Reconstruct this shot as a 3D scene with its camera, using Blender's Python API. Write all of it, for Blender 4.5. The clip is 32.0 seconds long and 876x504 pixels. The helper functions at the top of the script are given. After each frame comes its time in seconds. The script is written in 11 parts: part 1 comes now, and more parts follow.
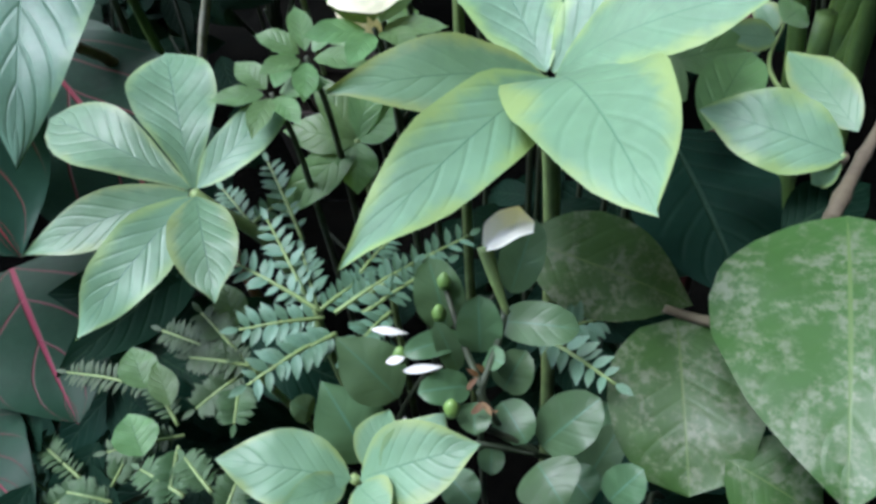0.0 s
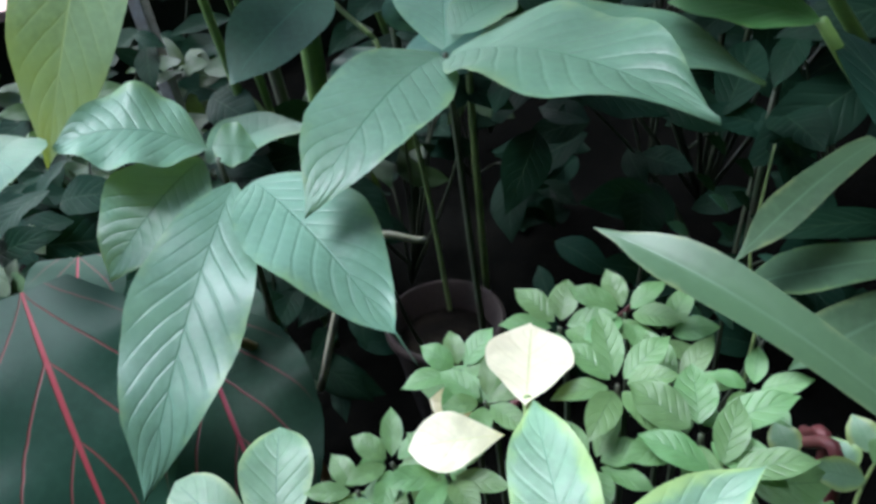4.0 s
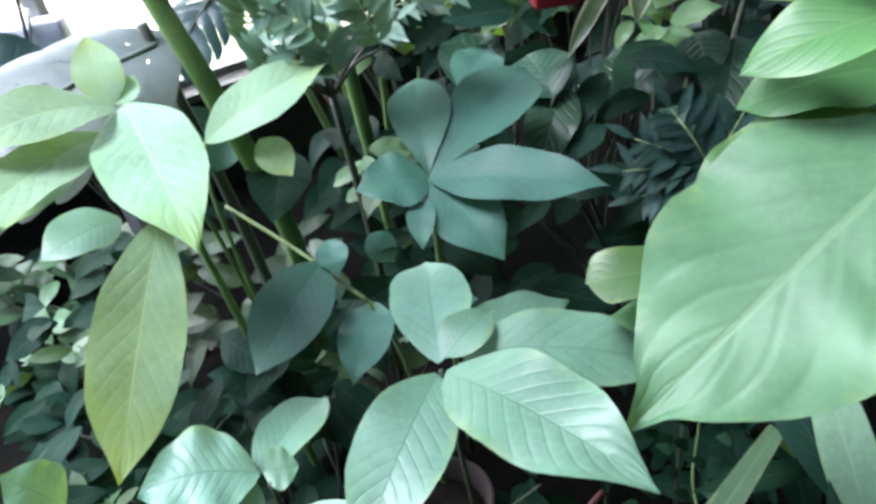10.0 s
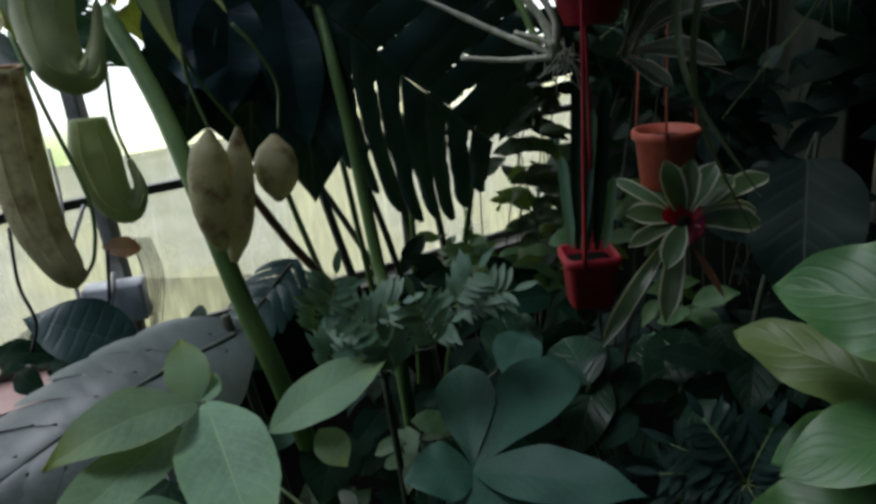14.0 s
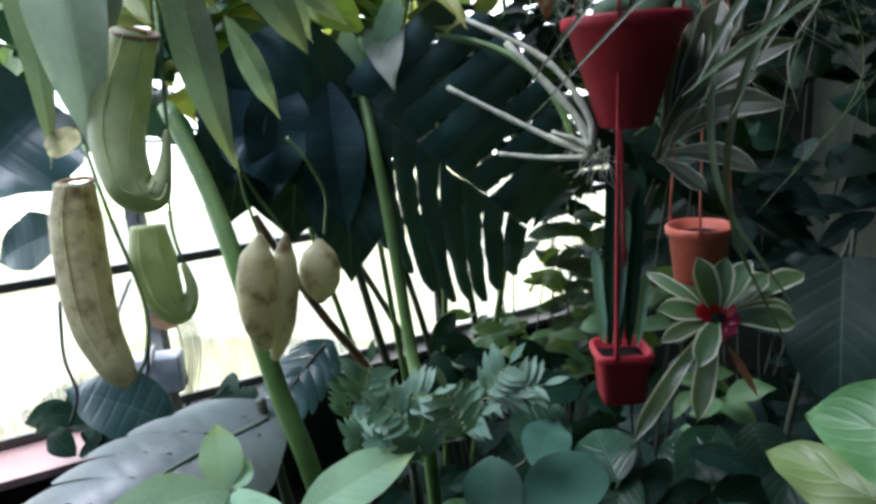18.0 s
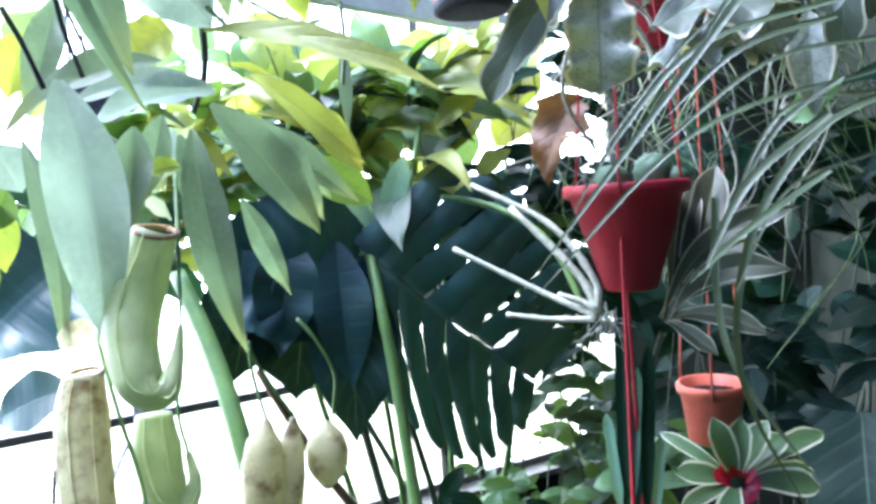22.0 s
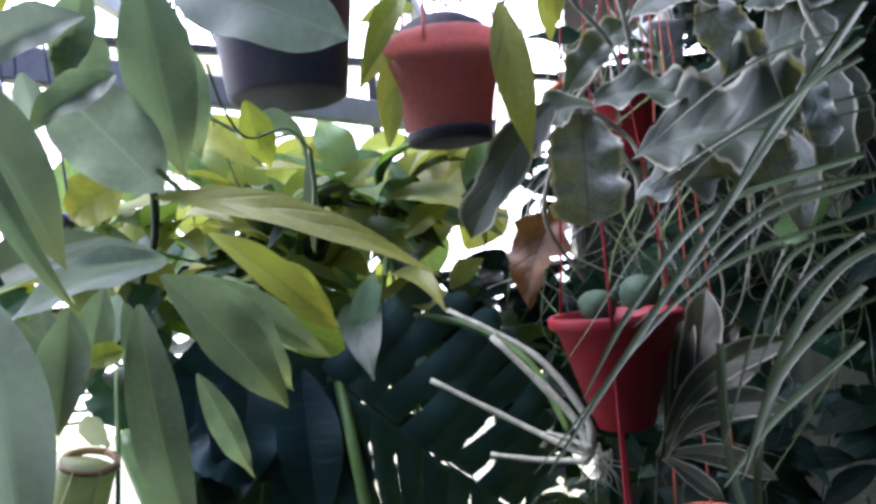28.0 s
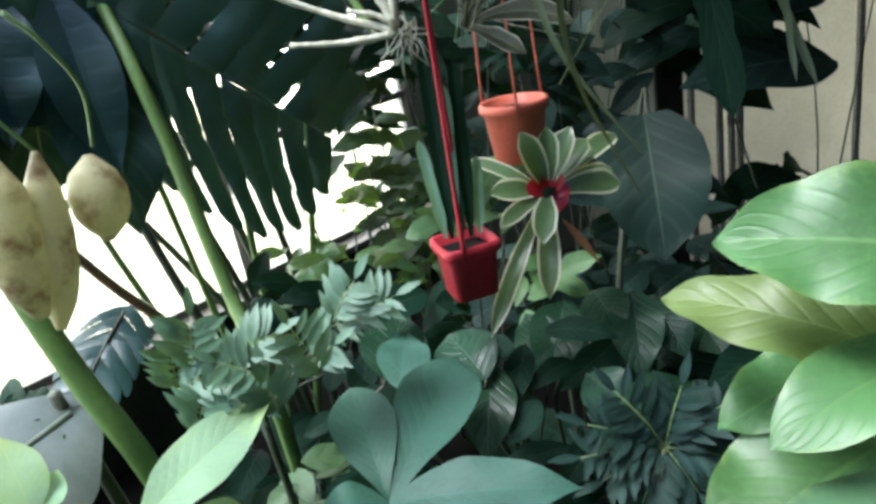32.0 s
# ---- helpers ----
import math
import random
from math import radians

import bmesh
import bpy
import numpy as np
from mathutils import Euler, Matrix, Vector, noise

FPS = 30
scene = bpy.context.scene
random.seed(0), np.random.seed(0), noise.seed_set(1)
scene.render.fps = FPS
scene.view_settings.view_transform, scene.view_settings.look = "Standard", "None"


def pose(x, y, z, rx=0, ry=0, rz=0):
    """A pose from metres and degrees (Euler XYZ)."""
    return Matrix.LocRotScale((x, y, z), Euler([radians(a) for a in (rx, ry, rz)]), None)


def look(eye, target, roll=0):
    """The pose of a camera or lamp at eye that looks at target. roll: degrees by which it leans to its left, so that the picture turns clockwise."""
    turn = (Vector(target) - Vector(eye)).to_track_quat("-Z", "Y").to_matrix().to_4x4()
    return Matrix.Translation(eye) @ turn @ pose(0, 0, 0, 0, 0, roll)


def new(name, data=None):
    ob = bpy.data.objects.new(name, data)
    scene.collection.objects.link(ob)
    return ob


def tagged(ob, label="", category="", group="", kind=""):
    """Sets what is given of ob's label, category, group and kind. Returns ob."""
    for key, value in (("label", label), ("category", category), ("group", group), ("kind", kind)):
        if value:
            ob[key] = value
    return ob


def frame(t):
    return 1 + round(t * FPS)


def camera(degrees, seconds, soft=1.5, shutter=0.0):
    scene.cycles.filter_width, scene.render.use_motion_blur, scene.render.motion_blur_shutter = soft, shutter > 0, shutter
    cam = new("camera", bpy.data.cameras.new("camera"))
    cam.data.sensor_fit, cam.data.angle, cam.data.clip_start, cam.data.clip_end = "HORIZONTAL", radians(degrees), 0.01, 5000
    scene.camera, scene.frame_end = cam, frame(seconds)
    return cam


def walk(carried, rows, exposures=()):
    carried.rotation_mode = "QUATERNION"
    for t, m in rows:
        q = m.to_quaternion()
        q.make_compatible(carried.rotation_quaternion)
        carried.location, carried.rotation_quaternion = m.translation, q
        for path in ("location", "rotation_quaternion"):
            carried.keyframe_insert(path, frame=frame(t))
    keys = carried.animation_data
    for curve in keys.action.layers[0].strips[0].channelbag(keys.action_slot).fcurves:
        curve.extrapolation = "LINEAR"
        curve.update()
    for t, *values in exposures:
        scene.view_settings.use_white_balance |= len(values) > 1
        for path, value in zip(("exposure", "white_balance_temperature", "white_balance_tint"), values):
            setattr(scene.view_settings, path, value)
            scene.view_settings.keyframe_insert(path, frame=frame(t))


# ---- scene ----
cam = camera(63.3, 32.0, soft=3.3)
METRES, EYE, TILT, LEAN, TURN = 1.25, 0.7, -48.0, 3.5, 0.0
ROWS = [
    (0.0, 0.0, 0.0, 0.0, 0.0, 0.0, -0.0),
    (0.5, -0.0013, -0.0027, 0.0051, 0.58, 0.45, -0.95),
    (1.0, -0.0021, -0.0117, 0.0147, 1.83, 0.59, -2.09),
    (1.5, -0.0018, -0.0235, 0.022, 2.94, 1.21, -2.82),
    (2.0, 0.0105, -0.0193, 0.0272, 5.7, 6.65, -7.47),
    (2.5, 0.0217, -0.0265, 0.0474, 6.93, 5.44, -6.57),
    (3.0, 0.0225, -0.0282, 0.0846, 7.74, 6.77, -6.56),
    (3.5, 0.0168, -0.0344, 0.1023, 9.86, 9.58, -8.01),
    (4.0, 0.0213, -0.0387, 0.1189, 10.29, 9.99, -8.25),
    (4.5, 0.0214, -0.0441, 0.1342, 10.58, 8.99, -7.4),
    (6.5, 0.0373, -0.0979, 0.2001, 9.92, 5.76, -7.87),
    (7.0, 0.0306, -0.121, 0.2213, 9.83, 8.36, -6.67),
    (7.5, 0.0309, -0.1385, 0.2379, 9.18, 8.67, -5.84),
    (8.0, 0.0209, -0.1453, 0.2566, 9.17, 7.25, -4.67),
    (8.5, 0.0137, -0.1596, 0.2811, 8.91, 8.25, -2.92),
    (9.0, 0.008, -0.178, 0.2975, 8.36, 8.78, -1.32),
    (9.5, 0.0011, -0.1933, 0.2986, 7.79, 10.44, -3.11),
    (10.0, -0.0047, -0.209, 0.3098, 7.66, 11.69, -2.37),
    (10.5, -0.0081, -0.2246, 0.3183, 6.61, 14.52, -2.92),
    (11.0, -0.015, -0.242, 0.3255, 7.12, 17.6, -4.82),
    (11.5, -0.0209, -0.2529, 0.3374, 7.7, 19.37, -4.77),
    (12.0, -0.0259, -0.2695, 0.353, 7.81, 21.92, -4.12),
    (12.5, -0.0335, -0.2828, 0.3639, 7.69, 23.73, -4.0),
    (13.0, -0.0392, -0.2945, 0.3759, 7.43, 26.5, -4.5),
    (13.5, -0.0396, -0.3026, 0.3817, 7.62, 27.04, -5.3),
    (14.0, -0.0382, -0.3087, 0.3886, 7.54, 27.53, -5.8),
    (14.5, -0.0359, -0.3136, 0.3955, 8.12, 27.91, -6.83),
    (16.5, -0.0391, -0.3303, 0.4067, 7.93, 30.39, -8.49),
    (17.0, -0.0388, -0.3326, 0.4076, 7.72, 30.7, -8.42),
    (17.5, -0.0393, -0.3388, 0.4093, 8.14, 31.87, -9.15),
    (18.0, -0.0409, -0.3436, 0.4111, 8.63, 32.32, -8.87),
    (18.5, -0.0438, -0.3479, 0.4137, 9.64, 32.75, -8.82),
    (19.0, -0.0466, -0.3525, 0.4165, 10.8, 33.98, -9.12),
    (19.5, -0.0452, -0.3532, 0.42, 10.18, 35.07, -8.99),
    (20.0, -0.0489, -0.3563, 0.4246, 9.63, 37.15, -9.23),
    (20.5, -0.0482, -0.3575, 0.429, 8.92, 39.61, -9.15),
    (21.0, -0.0496, -0.3604, 0.4328, 9.29, 41.2, -9.33),
    (21.5, -0.047, -0.3658, 0.4366, 9.38, 42.04, -8.96),
    (22.0, -0.0481, -0.3674, 0.4408, 9.05, 42.91, -8.69),
    (22.5, -0.0505, -0.3733, 0.448, 9.06, 44.41, -8.31),
    (23.0, -0.0644, -0.375, 0.4705, 8.26, 47.84, -7.93),
    (23.5, -0.0715, -0.3758, 0.4981, 8.06, 50.66, -9.8),
    (24.0, -0.073, -0.3738, 0.523, 7.24, 51.48, -8.88),
    (24.5, -0.0743, -0.3754, 0.5417, 7.75, 51.17, -8.76),
    (26.5, -0.0751, -0.396, 0.5672, 9.19, 48.28, -6.91),
    (27.0, -0.0786, -0.3966, 0.5615, 9.47, 48.49, -6.74),
    (27.5, -0.0785, -0.3912, 0.553, 9.17, 48.04, -6.89),
    (28.0, -0.0806, -0.3818, 0.5442, 7.69, 48.45, -5.52),
    (28.5, -0.083, -0.368, 0.5295, 6.48, 48.19, -3.68),
    (29.0, -0.0855, -0.3526, 0.5123, 5.63, 47.68, -1.81),
    (29.5, -0.0926, -0.3303, 0.4952, 3.72, 46.59, 0.94),
    (30.0, -0.0939, -0.3085, 0.4816, 2.87, 44.27, 1.57),
    (30.5, -0.0949, -0.2828, 0.4678, 3.39, 39.24, 2.96),
    (31.0, -0.0909, -0.2614, 0.4575, 1.5, 35.14, 5.44),
    (31.5, -0.0919, -0.2461, 0.4471, 1.3, 31.77, 5.6),
    (32.0, -0.0925, -0.2314, 0.4379, -0.02, 27.26, 9.22),
]
EXPOSURES = [
    (0.0, 1.38, 5600, 14), (2.0, 1.62, 5500, 12), (4.0, 1.5, 5580, 13), (7.0, 2.1, 5720, 21), (8.5, 2.37, 5760, 22), (10.0, 2.28, 5620, 18), (11.0, 1.65, 5850, 14), (12.0, 0.15, 5800, 13), (13.0, -0.48, 5800, 12),
    (14.5, -0.5, 5800, 12), (16.5, -0.05, 5750, 13), (18.0, 1.08, 5500, 16), (19.0, 1.4, 5350, 16), (20.0, 2.0, 5150, 17), (22.5, 2.52, 5050, 18), (23.2, 2.18, 5200, 26),
    (24.0, 1.15, 5380, 28), (28.0, 1.18, 5500, 27), (29.5, 1.78, 5500, 23), (30.5, 2.3, 5650, 17), (31.2, 2.4, 5700, 16), (32.0, 2.1, 5850, 13),
]
walk(cam, [(t, pose(0, 0, EYE, TILT, LEAN, TURN) @ pose(METRES * x, METRES * y, METRES * z, 90 + pitch, roll, yaw)) for t, x, y, z, yaw, pitch, roll in ROWS], EXPOSURES)

# ---- daylight ----
world = bpy.data.worlds.new("daylight")
scene.world = world
world.use_nodes = True
sky = world.node_tree.nodes.new("ShaderNodeTexSky")
sky.sky_type, sky.sun_disc = "NISHITA", False
sky.sun_elevation, sky.sun_rotation = radians(68), radians(-103)
sky.dust_density, sky.ozone_density = 2.0, 1.5
world.node_tree.links.new(sky.outputs[0], world.node_tree.nodes["Background"].inputs[0])
world.node_tree.nodes["Background"].inputs[1].default_value = 0.12
sun = new("sun", bpy.data.lights.new("sun", "SUN"))
sun.data.energy, sun.data.angle, sun.data.color = 2.2, radians(25), (1.0, 0.975, 0.94)
sun.matrix_world = look((-1.7, 0.2, 4.9), (0, 0.6, 0.6))


# ---- materials ----
def tree_of(name):
    m = bpy.data.materials.new(name)
    m.use_nodes = True
    t = m.node_tree
    return m, t, t.nodes["Principled BSDF"], t.nodes["Material Output"]


class Net:
    """Short hand for shader nodes."""

    def __init__(self, tree):
        self.t = tree

    def node(self, kind):
        return self.t.nodes.new(kind)

    def put(self, value, socket):
        if hasattr(value, "is_output"):
            self.t.links.new(value, socket)
        elif value is not None:
            socket.default_value = value

    def math(self, op, a, b=0.0, c=None, clamp=False):
        n = self.node("ShaderNodeMath")
        n.operation, n.use_clamp = op, clamp
        self.put(a, n.inputs[0])
        self.put(b, n.inputs[1])
        if c is not None:
            self.put(c, n.inputs[2])
        return n.outputs[0]

    def mix(self, f, a, b, blend="MIX"):
        n = self.node("ShaderNodeMix")
        n.data_type, n.blend_type = "RGBA", blend
        self.put(f, n.inputs["Factor"])
        self.put(a if hasattr(a, "is_output") else (*a, 1.0), n.inputs[6])
        self.put(b if hasattr(b, "is_output") else (*b, 1.0), n.inputs[7])
        return n.outputs[2]

    def noise(self, scale, detail=4.0, rough=0.55, vector=None):
        n = self.node("ShaderNodeTexNoise")
        n.inputs["Scale"].default_value, n.inputs["Detail"].default_value, n.inputs["Roughness"].default_value = scale, detail, rough
        if vector is None:
            vector = self.node("ShaderNodeTexCoord").outputs["Object"]
        self.t.links.new(vector, n.inputs["Vector"])
        return n.outputs["Fac"]

    def ramp(self, fac, lo, hi):
        n = self.node("ShaderNodeMapRange")
        n.interpolation_type = "SMOOTHSTEP"
        self.put(fac, n.inputs[0])
        n.inputs[1].default_value, n.inputs[2].default_value = lo, hi
        return n.outputs[0]

    def random(self):
        return self.node("ShaderNodeObjectInfo").outputs["Random"]

    def bump(self, height, strength, distance=0.002):
        n = self.node("ShaderNodeBump")
        n.inputs["Strength"].default_value, n.inputs["Distance"].default_value = strength, distance
        self.put(height, n.inputs["Height"])
        return n.outputs[0]


def leaf_material(name, base, edge=None, vein=None, laterals=9, vein_width=0.05, lateral_width=0.22, edge_from=0.8, gloss=0.4,
                  through_light=0.35, shine=0.5, mottle=None, mottle_at=0.55, tip=None, spots=None, crisp=False, quilt=0.5, slant=0.28, lateral_mix=0.45, glow=None):
    """A leaf: midrib and side veins along the blade's own coordinates, a margin, blotches, and light that shines through."""
    m, t, bsdf, out = tree_of(name)
    n = Net(t)
    uv = n.node("ShaderNodeUVMap").outputs[0]
    sep = n.node("ShaderNodeSeparateXYZ")
    t.links.new(uv, sep.inputs[0])
    s = sep.outputs[0]
    across = n.math("ABSOLUTE", n.math("MULTIPLY_ADD", sep.outputs[1], 2.0, -1.0))
    wob = n.noise(30.0, 2.0)
    rib = n.math("SUBTRACT", 1.0, n.ramp(across, vein_width * 0.35, vein_width), clamp=True)
    phase = n.math("MULTIPLY", n.math("SUBTRACT", n.math("MULTIPLY_ADD", wob, 0.03, s), n.math("MULTIPLY", across, slant)), laterals)
    saw = n.math("PINGPONG", phase, 0.5)
    side = n.math("SUBTRACT", 1.0, n.ramp(saw, 0.0, lateral_width), clamp=True)
    side_soft = n.math("MULTIPLY", side, n.math("SUBTRACT", 1.0, n.ramp(across, 0.6, 1.0)))
    colour = n.mix(n.ramp(n.noise(9.0, 5.0, 0.6), 0.3, 0.72), [c * 0.78 for c in base], [min(1, c * 1.18) for c in base])
    fine = n.noise(160.0, 3.0)
    colour = n.mix(n.math("MULTIPLY", n.ramp(fine, 0.35, 0.8), 0.5), colour, [c * 1.25 for c in base])
    dust = n.math("MULTIPLY", n.ramp(n.noise(2.7, 5.0, 0.6), 0.45, 0.75), n.math("MULTIPLY_ADD", n.ramp(n.noise(330.0, 3.0), 0.52, 0.66), 0.16, 0.05))
    grey = sum(base) / 3 * 1.25 + 0.02
    colour = n.mix(dust, colour, (grey, grey * 1.06, grey * 0.96))
    if mottle:
        colour = n.mix(n.math("MULTIPLY", n.ramp(n.noise(75.0, 6.0, 0.7), mottle_at - 0.08, mottle_at + 0.1), n.math("MULTIPLY", n.ramp(n.noise(240.0, 5.0, 0.7), 0.4, 0.58), 0.85)), colour, mottle)
    if tip:
        colour = n.mix(n.math("MULTIPLY", n.ramp(n.math("MULTIPLY_ADD", wob, 0.3, s), 0.75, 1.2), 0.8), colour, tip)
    if edge:
        e = n.ramp(n.math("ADD", n.math("MULTIPLY", n.noise(20.0, 5.0, 0.65), 1.2), n.math("MULTIPLY_ADD", n.noise(95.0, 4.0, 0.6), 0.55, across)), edge_from + 0.75, edge_from + 1.25)
        if crisp:
            e = n.ramp(n.math("MULTIPLY_ADD", n.noise(45.0, 3.0), 0.1, across), edge_from, edge_from + 0.1)
        colour = n.mix(e, colour, edge)
    if vein:
        colour = n.mix(n.math("MAXIMUM", rib, n.math("MULTIPLY", side_soft, lateral_mix)), colour, vein)
    if spots:
        colour = n.mix(n.ramp(n.noise(70.0, 2.0), 0.7, 0.74), colour, spots)
    hue = n.node("ShaderNodeHueSaturation")
    n.put(n.math("MULTIPLY_ADD", n.random(), 0.03, 0.485), hue.inputs["Hue"])
    n.put(n.math("MULTIPLY_ADD", n.random(), 0.35, 0.82), hue.inputs["Value"])
    t.links.new(colour, hue.inputs["Color"])
    colour = hue.outputs[0]
    t.links.new(colour, bsdf.inputs["Base Color"])
    n.put(n.math("MULTIPLY_ADD", fine, 0.2, gloss - 0.1), bsdf.inputs["Roughness"])
    bsdf.inputs["Specular IOR Level"].default_value = shine
    height = n.math("ADD", n.math("MULTIPLY", n.math("SUBTRACT", 0.0, side_soft), 0.8), n.math("MULTIPLY", fine, 0.35))
    height = n.math("SUBTRACT", height, rib)
    normal = n.bump(height, quilt, 0.002)
    t.links.new(normal, bsdf.inputs["Normal"])
    lit = n.node("ShaderNodeBsdfTranslucent")
    glow = glow or (1.5, 1.35, 0.45)
    t.links.new(n.mix(1.0, colour, [min(1.0, g * 0.62) for g in glow], "MULTIPLY"), lit.inputs[0])
    boost = n.node("ShaderNodeMixShader")
    boost.inputs[0].default_value = through_light
    t.links.new(bsdf.outputs[0], boost.inputs[1])
    t.links.new(lit.outputs[0], boost.inputs[2])
    t.links.new(boost.outputs[0], out.inputs[0])
    return m


def plain(name, base, rough=0.6, second=None, scale=18.0, metal=0.0, bump=0.25, fine=140.0, spread=(0.35, 0.7), shine=0.5, through_light=0.0):
    """Paint, plastic, clay, wood or stone with blotches and grain."""
    m, t, bsdf, out = tree_of(name)
    n = Net(t)
    second = second or [c * 0.7 for c in base]
    grain = n.noise(fine, 4.0)
    colour = n.mix(n.ramp(n.noise(scale, 6.0, 0.6), *spread), base, second)
    colour = n.mix(n.math("MULTIPLY", n.ramp(grain, 0.4, 0.75), 0.35), colour, [c * 0.6 for c in base])
    t.links.new(colour, bsdf.inputs["Base Color"])
    n.put(n.math("MULTIPLY_ADD", grain, 0.25, rough - 0.12), bsdf.inputs["Roughness"])
    bsdf.inputs["Metallic"].default_value = metal
    bsdf.inputs["Specular IOR Level"].default_value = shine
    t.links.new(n.bump(grain, bump, 0.0015), bsdf.inputs["Normal"])
    if through_light:
        lit, both = n.node("ShaderNodeBsdfTranslucent"), n.node("ShaderNodeMixShader")
        t.links.new(colour, lit.inputs[0])
        both.inputs[0].default_value = through_light
        t.links.new(bsdf.outputs[0], both.inputs[1])
        t.links.new(lit.outputs[0], both.inputs[2])
        t.links.new(both.outputs[0], out.inputs[0])
    return m


